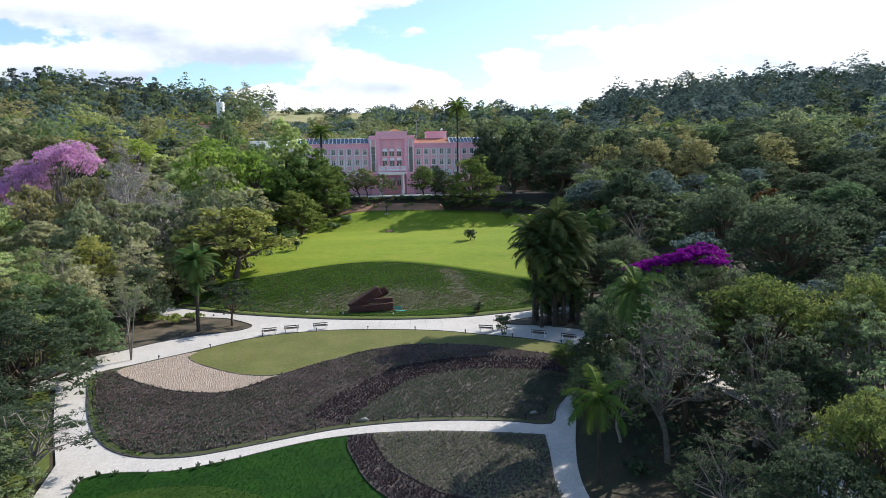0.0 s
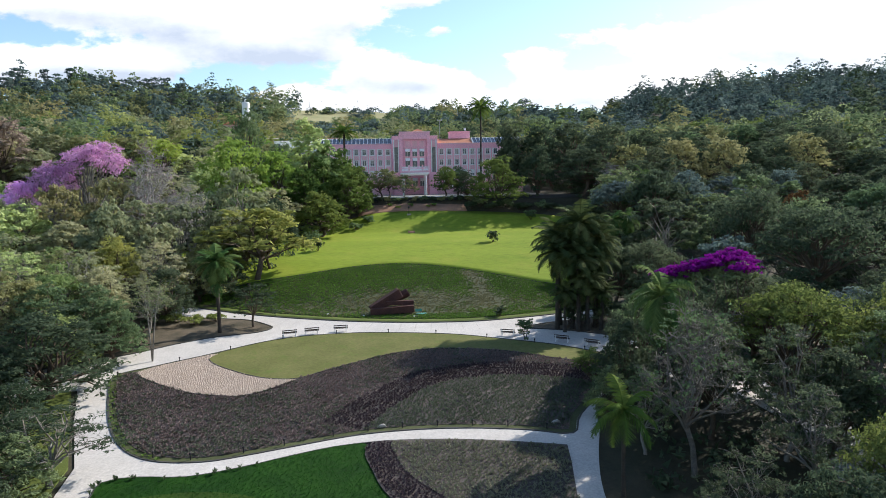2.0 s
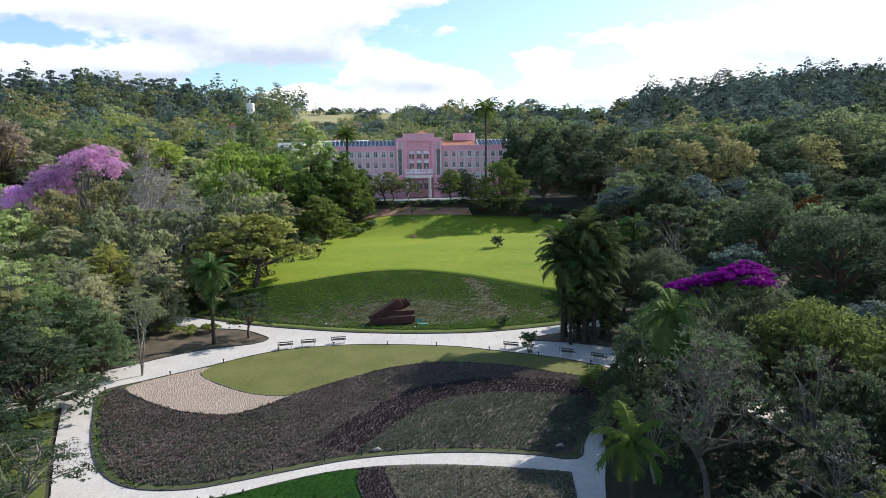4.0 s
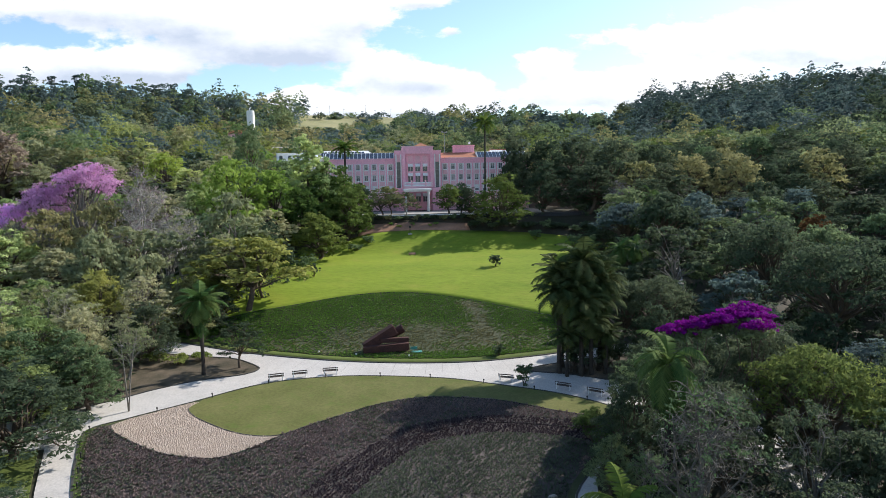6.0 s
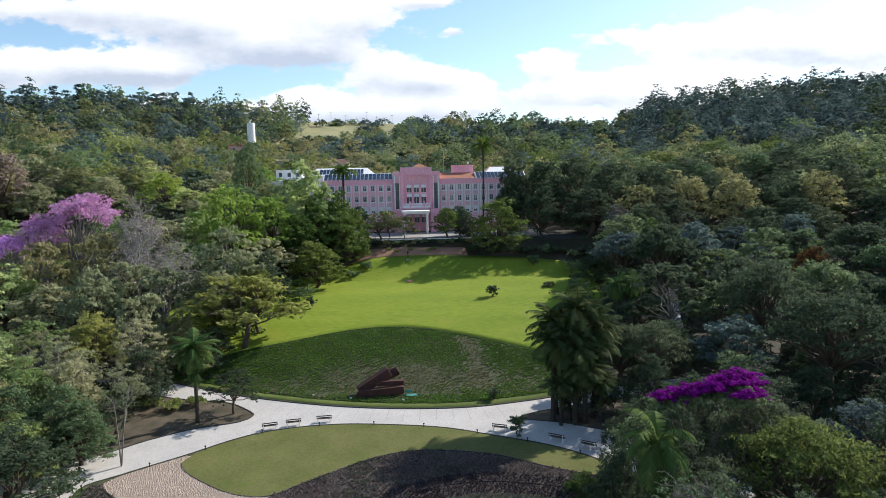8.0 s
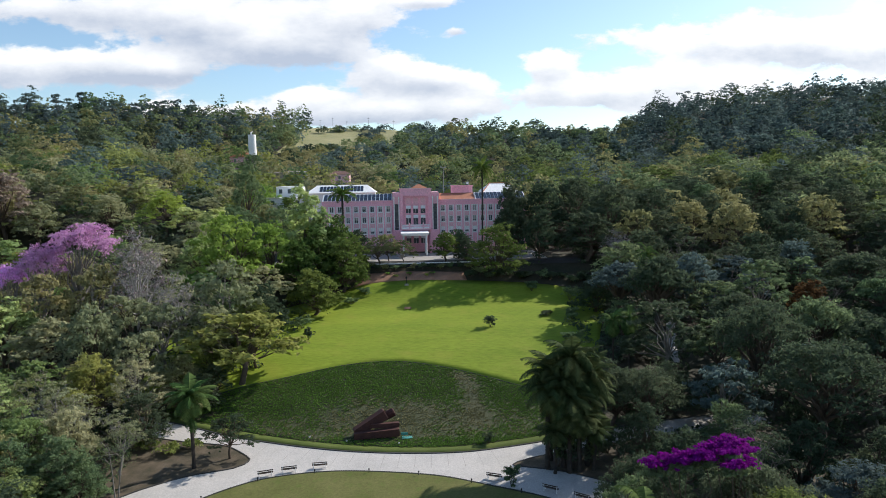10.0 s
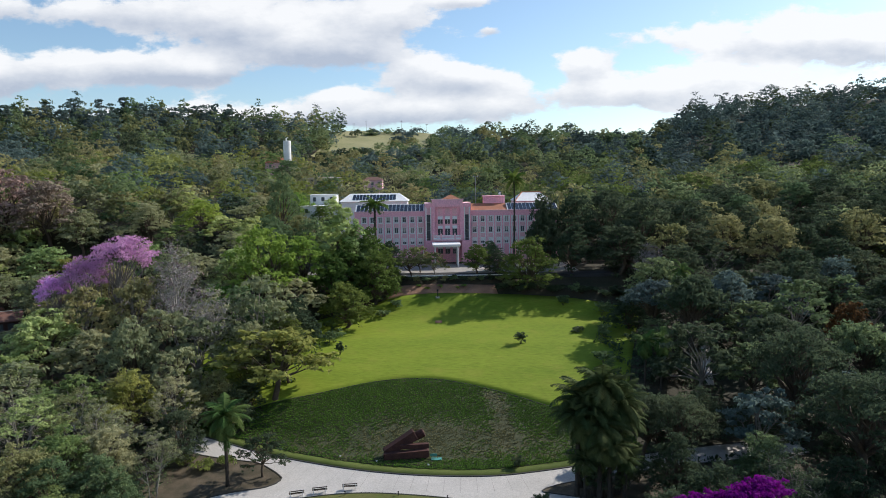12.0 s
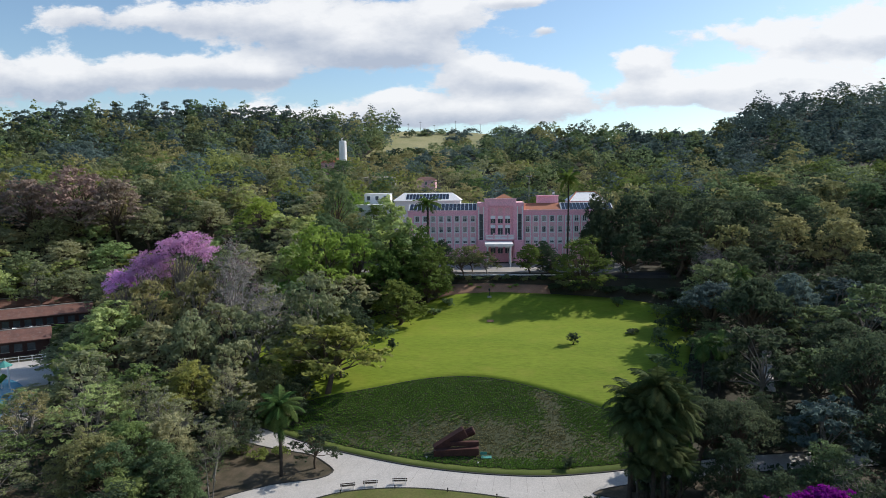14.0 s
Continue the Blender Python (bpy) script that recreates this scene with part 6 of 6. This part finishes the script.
# ---------------------------------------------------------------- far woods
def woods(name, seed, az0, az1, r0, r1, spacing, leaves, size, mats, label, tall=1.0, wide=(.46, .80), deep=(.38, .68), knots=14):
    wr = np.random.default_rng(seed)
    # four sheets of each leaf colour, so that neighbouring crowns differ in tone
    groups = {(m, i): ([], []) for m in mats for i in range(4)}
    r = r0
    while r < r1:
        step = spacing * (1 + (r - r0) / 900)
        arc = math.radians(az1 - az0) * r
        for i in range(max(1, int(arc / step))):
            az = math.radians(az0 + (az1 - az0) * (i + wr.uniform()) / max(1, int(arc / step)))
            rr = r + wr.uniform(-.5, .5) * step
            x, y = rr * math.sin(az), rr * math.cos(az)
            if any(inside(x, y, c) for c in CLEAR) or (r < 252 and y < 250 and not free(x, y, 4)):
                continue
            if abs(x + .197 * y) < 6 and 352 < y < 374:
                continue
            if -78 < x < 9 and 520 < y < 790 and noise.noise((x * .03, y * .03, 0)) > -.14:
                continue
            h = wr.uniform(8, 13) if wr.random() > .25 else wr.uniform(13, 20)
            h *= tall * (.60 if -6 < math.degrees(az) < 19.4 and r > 400 else 1.0)
            if -76 < x < 10 and y > 400:
                h = wr.uniform(4, 8)
            rad = wr.uniform(*wide) * step
            z = ground_z(x, y)
            m = (mats[int(wr.integers(0, len(mats)))], int(wr.integers(0, 4)))
            n = int(leaves * wr.uniform(.8, 1.15))
            d = wr.normal(size=(n, 3))
            d[:, 2] = np.abs(d[:, 2]) * .9
            d /= np.linalg.norm(d, axis=1, keepdims=True)
            k = knots
            q = np.sqrt((np.arange(k) + .3) / k)
            turn = np.arange(k) * 2.39996 + wr.uniform(0, 6.28)
            drop = wr.uniform(*deep) * h
            lump = np.stack([np.cos(turn) * q * rad * .8, np.sin(turn) * q * rad * .8, z + h - rad * .35 - drop * q * q + wr.normal(size=k) * .05 * h], 1)
            size_of = rad * wr.uniform(.28, .46, k)
            # leaves gather in small tufts on each lump
            tufts_each = 6
            td = wr.normal(size=(k * tufts_each, 3))
            td[:, 2] = np.abs(td[:, 2]) * .9
            td /= np.linalg.norm(td, axis=1, keepdims=True)
            own = np.repeat(np.arange(k), tufts_each)
            tc = lump[own] + td * (size_of[own] * wr.uniform(.75, 1.05, k * tufts_each))[:, None]
            tr = size_of[own] * wr.uniform(.28, .5, k * tufts_each)
            tp = wr.integers(0, k * tufts_each, n)
            c = np.array((x, y, 0)) + tc[tp] + d * (tr[tp] * wr.uniform(.4, 1.0, n))[:, None] * (1, 1, .65)
            d = d * (.8, .8, 1.1) + td[tp] * .6
            low = n // 8
            c[:low, 2] = z + wr.uniform(.15, .6, low) * h
            groups[m][0].append(c)
            groups[m][1].append(d + wr.normal(size=d.shape) * .32)
        r += step * .8
    for (m, _), (c, d) in groups.items():
        if c:
            tagged(part(name, leaf_mesh(name, np.concatenate(c), np.concatenate(d), size, LEAF[m], wr, .7), LEAF[m]), label, "woods", kind="stuff")


woods("hillside_woods", 21, -44, 4, 226, 430, 14.0, 900, .50, ("olive", "fresh", "grey", "olive", "euca", "green", "yellow"), "mixed sunlit woodland on the near hillside")
woods("hillside_woods", 24, 4, 44, 226, 430, 14.0, 860, .50, ("green", "moss", "dark", "green", "euca", "dark", "olive"), "mixed woodland on the near hillside")
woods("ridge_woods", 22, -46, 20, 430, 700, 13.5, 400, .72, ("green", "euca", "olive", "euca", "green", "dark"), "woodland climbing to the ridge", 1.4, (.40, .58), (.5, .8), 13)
# no haze in the air here: the leaf colours carry it
woods("ridge_woods", 23, 13, 50, 430, 900, 19.0, 680, .80, ("far_haze_blue", "euca", "far_haze_blue", "dark", "far_haze_blue"), "woodland on the far ridge, haze put into its blue-green leaf colour", 1.5, (.40, .56), (.55, .85), 14)
for i in range(74):
    az = math.radians(-38 + i * .42 + PICK.uniform(-.3, .3)) if i < 62 else math.radians(20.5 + (i - 62) * 1.1)
    r = PICK.uniform(520, 585) if i < 62 else PICK.uniform(700, 760)
    x, y = r * math.sin(az), r * math.cos(az)
    if -66 < x < 10:
        continue
    plant(T[f"tallthin{i % 2}"], x, y, ground_z(x, y) + PICK.uniform(15, 23), PICK.uniform(3.6, 6), "euca", "tall slender ridge tree, haze added to its blue-green leaf colour", "ridge trees")
hill = Geo()
hx, hy = [-84 + 8 * i for i in range(13)], [505 + 17 * i for i in range(14)]
hill.v = [(x, y, ground_z(x, y) + .4) for y in hy for x in hx]
hill.f = [(j * 13 + i, j * 13 + i + 1, (j + 1) * 13 + i + 1, (j + 1) * 13 + i) for j in range(13) for i in range(12)]
tagged(part("hilltop_meadow", hill, M["dry_grass"], smooth=True), "dry yellow grass on the hilltop", "meadow", kind="structure")
PALM_KEEP = T.pop('royal')
for o in T.values():
    for k in (*o.children_recursive, o):
        bpy.data.objects.remove(k)


# ---------------------------------------------------------------- benches and garden furniture
def make_bench():
    ob = empty("park_bench", pose(0, 0, -300), "dark slatted wooden park bench with white ends on the path", "bench", "benches along the path")
    for i, (y, z) in enumerate(((-.16, .45), (0.0, .45), (.16, .45))):
        part("seat_slat", Geo().box(-.98, .98, y - .065, y + .065, z, z + .04, .008), M["wood"], ob)
    for z, y in ((.60, -.30), (.85, -.36)):
        part("back_slat", Geo().box(-.98, .98, y - .02, y + .02, z, z + .13, .008), M["wood"], ob)
    for x in (-.80, .80):
        part("leg", Geo().tube([(x, .22, 0), (x, .20, .25), (x, .22, .44)], [.05, .045, .045], 6).tube([(x, -.28, 0), (x, -.24, .45), (x, -.37, .95)], [.05, .045, .035], 6), M["white"], ob, "white painted bench end")
        part("armrest", Geo().tube([(x, -.30, .66), (x, .05, .68), (x, .22, .62), (x, .22, .44)], [.03] * 4, 6), M["white"], ob)
    return ob


bench = make_bench()
for x, y, a in ((-14.8, 88.2, 14), (-11.9, 89.0, 10), (-8.0, 89.7, 4), (14.5, 84.5, -24), (20.9, 80.9, -34), (24.2, 78.6, -38)):
    copy_thing(bench, pose(x, y, garden_z(y), 0, 0, a))
for k in (*bench.children_recursive, bench):
    bpy.data.objects.remove(k)


def make_bollard():
    ob = empty("path_light", pose(0, 0, -300), "short dark metal path light at the bed's edge", "bollard", "path lights")
    part("post", Geo().tube([(0, 0, -.1), (0, 0, .42)], [.055, .05], 8), M["ironwork"], ob)
    part("head", Geo().tube([(0, 0, .42), (0, 0, .46), (0, 0, .56), (0, 0, .60)], [.07, .10, .10, .06], 8), M["ironwork"], ob)
    return ob


bollard = make_bollard()
ring = shrink(OVAL, 0.45)
walked, last = 99.0, None
for x, y in ring:
    if last:
        walked += math.hypot(x - last[0], y - last[1])
    last = (x, y)
    gap = 6.2 if y > 70 else 3.1
    if walked > gap and not (x > 13 and y < 73):
        copy_thing(bollard, pose(x, y, garden_z(y) + 0.04))
        walked = 0.0
for k in (*bollard.children_recursive, bollard):
    bpy.data.objects.remove(k)

# the steel sculpture: four heavy tapered beams piled on the slope
sculpture = empty("steel_sculpture", pose(-0.6, 99.2, ground_z(-0.6, 99.2)), "rusted dark steel sculpture of piled heavy beams on the slope", "sculpture")


def beam(p, q, r0, r1, sides, label=""):
    g = Geo().tube([p, Vector(p).lerp(Vector(q), .03), Vector(p).lerp(Vector(q), .97), q], [r0 * .9, r0, r1, r1 * .9], sides)
    return part("beam", g, M["corten"], sculpture, label)


beam((-3.3, -.5, .55), (1.2, .7, 2.95), .84, .98, 4)
beam((-1.6, 1.3, .95), (2.5, 1.7, 2.75), .62, .66, 12)
beam((-3.4, -1.4, .45), (3.2, -1.0, .70), .62, .76, 4)
beam((-1.0, -.6, 1.55), (3.2, -.3, 1.50), .42, .48, 4, "paler rusted upper beam")
plate = empty("turquoise_plate", pose(3.7, 97.6, ground_z(3.7, 97.6)), "small turquoise metal plate lying on the soil", "plate")
part("sheet", Geo().box(-.75, .75, -.45, .45, .05, .12, .02), M["turquoise"], plate)
part("post", Geo().tube([(-.5, .3, -.1), (-.5, .3, .7)], [.05, .05], 6), M["turquoise"], plate)
part("panel", Geo().box(-.9, .1, .26, .32, .35, .75), M["turquoise"], plate)
for x, y in ((-5.0, 97.1), (2.5, 95.7), (-10.5, 99.0)):
    lamp = empty("spotlight", pose(x, y, ground_z(x, y)), "small white ground spotlight in the grass", "spotlight", "spotlights on the slope")
    part("body", Geo().tube([(0, 0, -.1), (0, 0, .12), (0, .06, .28)], [.07, .12, .14], 10), M["white"], lamp)
for x, y in ((-2.5, 57.5), (13.4, 56.5)):
    boulder = Geo().tube([(-.42, 0, .04), (-.2, 0, .15), (.15, .05, .19), (.42, .05, .07)], [.08, .17, .18, .09], 9)
    tagged(part("boulder", boulder, M["stone"], at=pose(x, y, garden_z(y) + 0.02), smooth=True), "pale grey boulder at the bed's edge", "boulder", "boulders at the bed's edge")


# ---------------------------------------------------------------- shrubs
def shrub(name, x, y, height, radius, leaf, n, size, label, z=None, lumps=7, category="shrub", group=""):
    seed = int(abs(x * 31 + y * 17))
    r, py = np.random.default_rng(seed), random.Random(seed)
    zz = ground_z(x, y) if z is None else z
    ob = empty(name, pose(x, y, zz), label, category, group)
    ls = [(py.uniform(-.55, .55) * radius, py.uniform(-.55, .55) * radius, height * py.uniform(.22, .68), radius * py.uniform(.35, .6), height / radius * .5) for _ in range(lumps)]
    stems = Geo()
    for l in ls:
        branch(stems, (0, 0, -.2), (l[0], l[1], l[2]), .05, .015, py, 4)
    part("stem", stems, M["bark"], ob)
    c, d = crown_points(r, ls, n, .5, .2, 7, .45)
    part("foliage", leaf_mesh("foliage", c, d + r.normal(size=d.shape) * .6, size, LEAF[leaf], r), LEAF[leaf], ob)
    return ob


shrub("lawn_shrub", 21.7, 137.3, 2.6, 1.5, "dark", 700, .17, "dark green shrub alone on the great lawn")
shrub("lawn_shrub", -14.8, 133.4, 2.8, 1.2, "dark", 700, .17, "dark green upright shrub on the great lawn")
shrub("low_shrub", 35.4, 145.2, 1.0, 1.8, "dark", 500, .17, "low dark shrub on the great lawn")
shrub("slope_shrub", 15.2, 94.6, 1.7, 1.0, "dark", 500, .15, "small dark shrub on the planted slope")
shrub("young_tree", 16.3, 82.5, 2.9, 1.35, "green", 2200, .09, "small grey-green young tree beside a bench", z=garden_z(82.5) + .07)
for x, y, h, r in ((-8, 159.5, 2.2, 2.0), (-4.8, 163.8, 2.0, 1.8), (36, 163, 3.2, 1.8), (44, 158, 4, 2.6), (-17, 141, 3, 2.4), (40, 141, 2.8, 2.2), (36, 126, 3, 2.2), (-30, 118, 3.2, 2.4), (33, 112, 3, 2.2)):
    shrub("border_shrub", x, y, h, r, "green", 700, .20, "green shrub at the lawn's border", group="border shrubs")
for i in range(13):
    x = 21.5 + i * 2.5
    shrub("lawn_head_shrub", x, 169.4 - .06 * i * i * .4 + .8 * math.sin(i * 2.3), 2.1 + .8 * math.sin(i * 1.9), 1.9, ("dark", "green", "dark")[i % 3], 700, .2, "dark green shrub under the trees at the lawn's head", group="lawn head shrubs")
for i in range(16):
    x = -12 + i * 2.4
    shrub("hedge_shrub", x, 173.6 + .3 * math.sin(i * 2.1), 1.5 + .3 * math.sin(i * 1.7), 1.35, ("green", "dark", "olive")[i % 3], 420, .17, "clipped green hedge shrub above the earth bank", group="hedge shrubs")
for i in range(7):
    x = -7 + i * 3.3
    shrub("earth_plant", x + math.sin(i * 4.) * .8, 170.6 + .5 * math.cos(i * 3.), .8, .8, "lime", 180, .14, "small green plant on bare red earth", group="plants on the earth bank", lumps=4)
for x, y, h, r in ((23.4, 86.8, 4.4, 1.9), (25.2, 86.4, 5.0, 2.0), (27.0, 87.0, 4.6, 2.0), (24.4, 88.4, 4.2, 2.0), (28.8, 88.4, 3.8, 2.0), (31.0, 90.0, 3.2, 2.2)):
    shrub("clump_shrub", x, y, h, r, "dark", 700, .16, "dark undergrowth shrub among the date palms", group="clump shrubs")
for x, y, h, r in ((-26.5, 97.5, 1.2, 1.6), (-29.5, 95.8, 1.4, 1.8), (-33, 98, 1.6, 2.0)):
    shrub("planter_shrub", x, y, h, r, "yellow", 600, .16, "low yellow-green shrub in the planter", z=garden_z(y) + .05, group="planter shrubs")
post = empty("garden_lamp", pose(5.2, 166.9, ground_z(5.2, 166.9)), "dark garden lamp on a stone base", "lamp")
part("base", Geo().box(-.5, .5, -.4, .4, -.2, .22, .04), M["stone"], post)
part("post", Geo().tube([(0, 0, .22), (0, 0, 1.5)], [.08, .06], 8), M["ironwork"], post)
part("lantern", Geo().tube([(0, 0, 1.5), (0, 0, 1.56), (0, 0, 1.95), (0, 0, 2.1)], [.1, .2, .26, .05], 8), M["ironwork"], post)
plaque = empty("plaque", pose(5.2, 154.6, ground_z(5.2, 154.6)), "low brown plaque on the great lawn", "plaque")
part("board", Geo().add([(-.8, -.35, .15), (.8, -.35, .15), (.8, .3, .5), (-.8, .3, .5), (-.8, -.35, .08), (.8, -.35, .08), (.8, .3, .43), (-.8, .3, .43)], [(0, 1, 2, 3), (7, 6, 5, 4), (0, 4, 5, 1), (1, 5, 6, 2), (2, 6, 7, 3), (3, 7, 4, 0)]), M["earth"], plaque)
part("leg", Geo().tube([(0, 0, -.2), (0, 0, .3)], [.06, .06], 6), M["ironwork"], plaque)

# masts behind the house and on the hill
mast = empty("lamp_mast", pose(20.5, 242, 17), "tall grey lamp mast with a cross-arm", "lamp mast")
part("pole", Geo().tube([(0, 0, -.5), (0, 0, 25.5)], [.16, .09], 8), M["steel"], mast)
part("cross_arm", Geo().box(-.9, .9, -.08, .08, 25.3, 25.5), M["steel"], mast)
for s in (-.8, .8):
    part("floodlight", Geo().box(s - .22, s + .22, -.3, .12, 25.5, 25.85, .03), M["steel"], mast)
for x, y, h in ((-58, 690, 11), (-44, 694, 8), (-22, 697, 12), (-12, 690, 8), (4, 690, 10), (-70, 684, 9)):
    pole = empty("utility_pole", pose(x, y, ground_z(x, y)), "thin utility pole on the hilltop", "utility pole", "utility poles")
    part("shaft", Geo().tube([(0, 0, -.5), (0, 0, h)], [.17, .11], 6), M["steel"], pole)
    part("cross_arm", Geo().box(-1.2, 1.2, -.08, .08, h - 1.2, h - .95), M["steel"], pole)


# ---------------------------------------------------------------- the bath and halls in the western hollow
def hall(x, y, z, length, depth, turn, label):
    ob = empty("long_hall", pose(x, y, z, 0, 0, turn), label, "building", "long halls")
    h = 3.4
    part("wall", Geo().box(-length / 2, length / 2, -depth / 2, -depth / 2 + .3, -1, h), M["hall_wall"], ob)
    for i in range(int(length / 2.6)):
        x = -length / 2 + 1.6 + i * 2.6
        win = part("window", Geo().box(x - .8, x + .8, -depth / 2 - .03, -depth / 2 - .003, .8, 2.5), M["glass"], ob)
        part("sill", Geo().box(x - .9, x + .9, -depth / 2 - .12, -depth / 2 - .003, .68, .797), M["stone"], win)
    part("wall", Geo().box(-length / 2, length / 2, depth / 2 - .3, depth / 2, -1, h), M["hall_wall"], ob)
    for s in (-1, 1):
        part("wall", Geo().box(s * length / 2 - .15, s * length / 2 + .15, -depth / 2 + .3, depth / 2 - .3, -1, h), M["hall_wall"], ob)
    l, d = length / 2 + .7, depth / 2 + 1.1
    part("roof", Geo().add([(-l, -d, h - .1), (l, -d, h - .1), (l, 0, h + 1.9), (-l, 0, h + 1.9), (l, d, h - .1), (-l, d, h - .1), (-l, -d, h - .3), (l, -d, h - .3), (l, d, h - .3), (-l, d, h - .3)],
                           [(0, 1, 2, 3), (3, 2, 4, 5), (6, 7, 1, 0), (8, 9, 5, 4), (9, 8, 7, 6), (0, 3, 5, 9, 6), (1, 7, 8, 4, 2)]), M["old_tile"], ob, "weathered red-brown tiled roof")
    part("ridge", Geo().tube([(-l, 0, h + 1.95), (l, 0, h + 1.95)], [.16, .16], 6), M["stone"], ob)
    return ob


hall(-133.8, 172.1, 1.7, 56, 8, 34, "long low hall with a weathered red-brown roof")
hall(-119.8, 143.4, 1.7, 44, 8, 33, "long low hall with a red-brown roof among trees")
hall(-146.0, 187.0, 1.9, 60, 6, 34, "long low hall with a pale weathered roof among trees")
flat("pool_deck", [(-140, 96), (-76, 94), (-70, 106), (-83, 132), (-92, 145), (-101, 139.5), (-140, 114)], .4, 2.1, M["path"], "pale sunlit deck round the bathing pool", "deck", tilt=False)
flat("hollow_lawn", [(-100.5, 157), (-109, 180), (-150, 153), (-146, 128)], .6, 2.15, M["verge"], "grass between the long halls", "lawn", tilt=False)
flat("pool_water", spline([(-122, 112), (-96, 127), (-89, 127), (-82, 120), (-76, 111), (-82, 103), (-110, 100)], 2, True), 1.0, 2.13, M["water"], "bright blue shallow pool water", "water", tilt=False)
canopy = empty("garden_canopy", pose(-114.5, 164.5, 2.15, 0, 0, 34), "small white double canopy on the grass", "canopy")
for s in (-1, 1):
    part("panel", Geo().add([(0, -1.2, 1.9), (s * 2.2, -1.2, 2.4), (s * 2.2, 1.2, 2.4), (0, 1.2, 1.9), (0, -1.2, 1.82), (s * 2.2, -1.2, 2.32), (s * 2.2, 1.2, 2.32), (0, 1.2, 1.82)], [(0, 1, 2, 3), (7, 6, 5, 4), (0, 4, 5, 1), (1, 5, 6, 2), (2, 6, 7, 3), (3, 7, 4, 0)]), M["white"], canopy)
    part("post", Geo().tube([(s * 1.2, 0, -.1), (s * 1.2, 0, 2.15)], [.07, .07], 6), M["white"], canopy)
slide = empty("water_slide", pose(-88.5, 122.5, 2.1), "green and white children's water slide in the pool", "water slide")
part("tower", Geo().tube([(0, 0, 0), (0, 0, 4.4)], [.14, .14], 8).tube([(1.6, 0, 0), (1.6, 0, 4.4)], [.14, .14], 8), M["white"], slide)
part("chute", Geo().tube([(.8, 0, 2.6), (.4, -1.5, 1.6), (-.6, -2.6, .8), (-2.0, -3.2, .3)], [.5, .5, .5, .5], 8), LEAF["lime"], slide, "lime green plastic chute")
part("roof", Geo().tube([(.8, 0, 4.4), (.8, 0, 5.4)], [1.5, .1], 8), M["turquoise"], slide)
floatie = empty("play_frame", pose(-79.0, 115.5, 2.1), "red-orange play frame at the pool's edge", "play frame")
part("frame", Geo().tube([(-.7, 0, 0), (0, 0, 1.6), (.7, 0, 0)], [.18, .3, .18], 8).tube([(0, -.7, 0), (0, 0, 1.6), (0, .7, 0)], [.18, .3, .18], 8), M["tile"], floatie)
fence = empty("pool_fence", pose(-101, 139.2, 2.1, 0, 0, 33), "pale post fence behind the pool deck", "fence")
for i in range(13):
    part("post", Geo().box(-22 + i * 2.5, -21.85 + i * 2.5, -.08, .08, 0, 1.3), M["white"], fence)
for z in (.5, 1.1):
    part("rail", Geo().box(-22, 8.3, -.04, .04, z, z + .1), M["white"], fence)
palm = copy_thing(PALM_KEEP, pose(0, 0, 0))
palm.matrix_basis = pose(-102.5, 162, 2.15, 0, 0, 20) @ Matrix.Diagonal((.95, .95, .36, 1))
tagged(palm, "yellow-fronded small palm by the halls", "palm tree", "palms")
for k in (*PALM_KEEP.children_recursive, PALM_KEEP):
    bpy.data.objects.remove(k)
draped("side_path", [(52, 118), (54, 124), (57, 132), (61, 142)], [(53.4, 117.6), (55.4, 123.6), (58.6, 131.6), (62.8, 141.4)], 2, .05, M["path"], "pale path glimpsed between trunks", "pavement")


# the slender two-stemmed tree at the gravel's edge
X, Y = SLENDER
slim = empty("slender_tree", pose(X, Y, garden_z(Y)), "slender young tree with two thin pale stems", "tree")
srng, spy = np.random.default_rng(77), random.Random(77)
tops = []
for dx, dy, h in ((-.5, .2, 8.2), (1.3, .5, 9.2)):
    part("stem", Geo().tube([(0, 0, -.2), (dx * .25, dy * .25, h * .35), (dx * .55, dy * .6, h * .7), (dx, dy, h)], [.09, .075, .055, .02], 7), M["pale_bark"], slim, smooth=True)
    twigs = Geo()
    for k in range(14):
        t = spy.uniform(.55, 1.0)
        p = Vector((dx * t, dy * t, h * t))
        q = p + Vector((spy.uniform(-1, 1), spy.uniform(-1, 1), spy.uniform(.2, 1.0))) * 1.15
        branch(twigs, p, q, .022, .006, spy, 3)
        tops.append(q)
    part("twig_spray", twigs, M["pale_bark"], slim)
tops = np.array([tuple(q) for q in tops])
c = np.repeat(tops, 26, axis=0) + srng.normal(size=(len(tops) * 26, 3)) * (.38, .38, .28)
part("foliage", leaf_mesh("foliage", c, srng.normal(size=c.shape), .055, LEAF["fresh"], srng), LEAF["fresh"], slim)
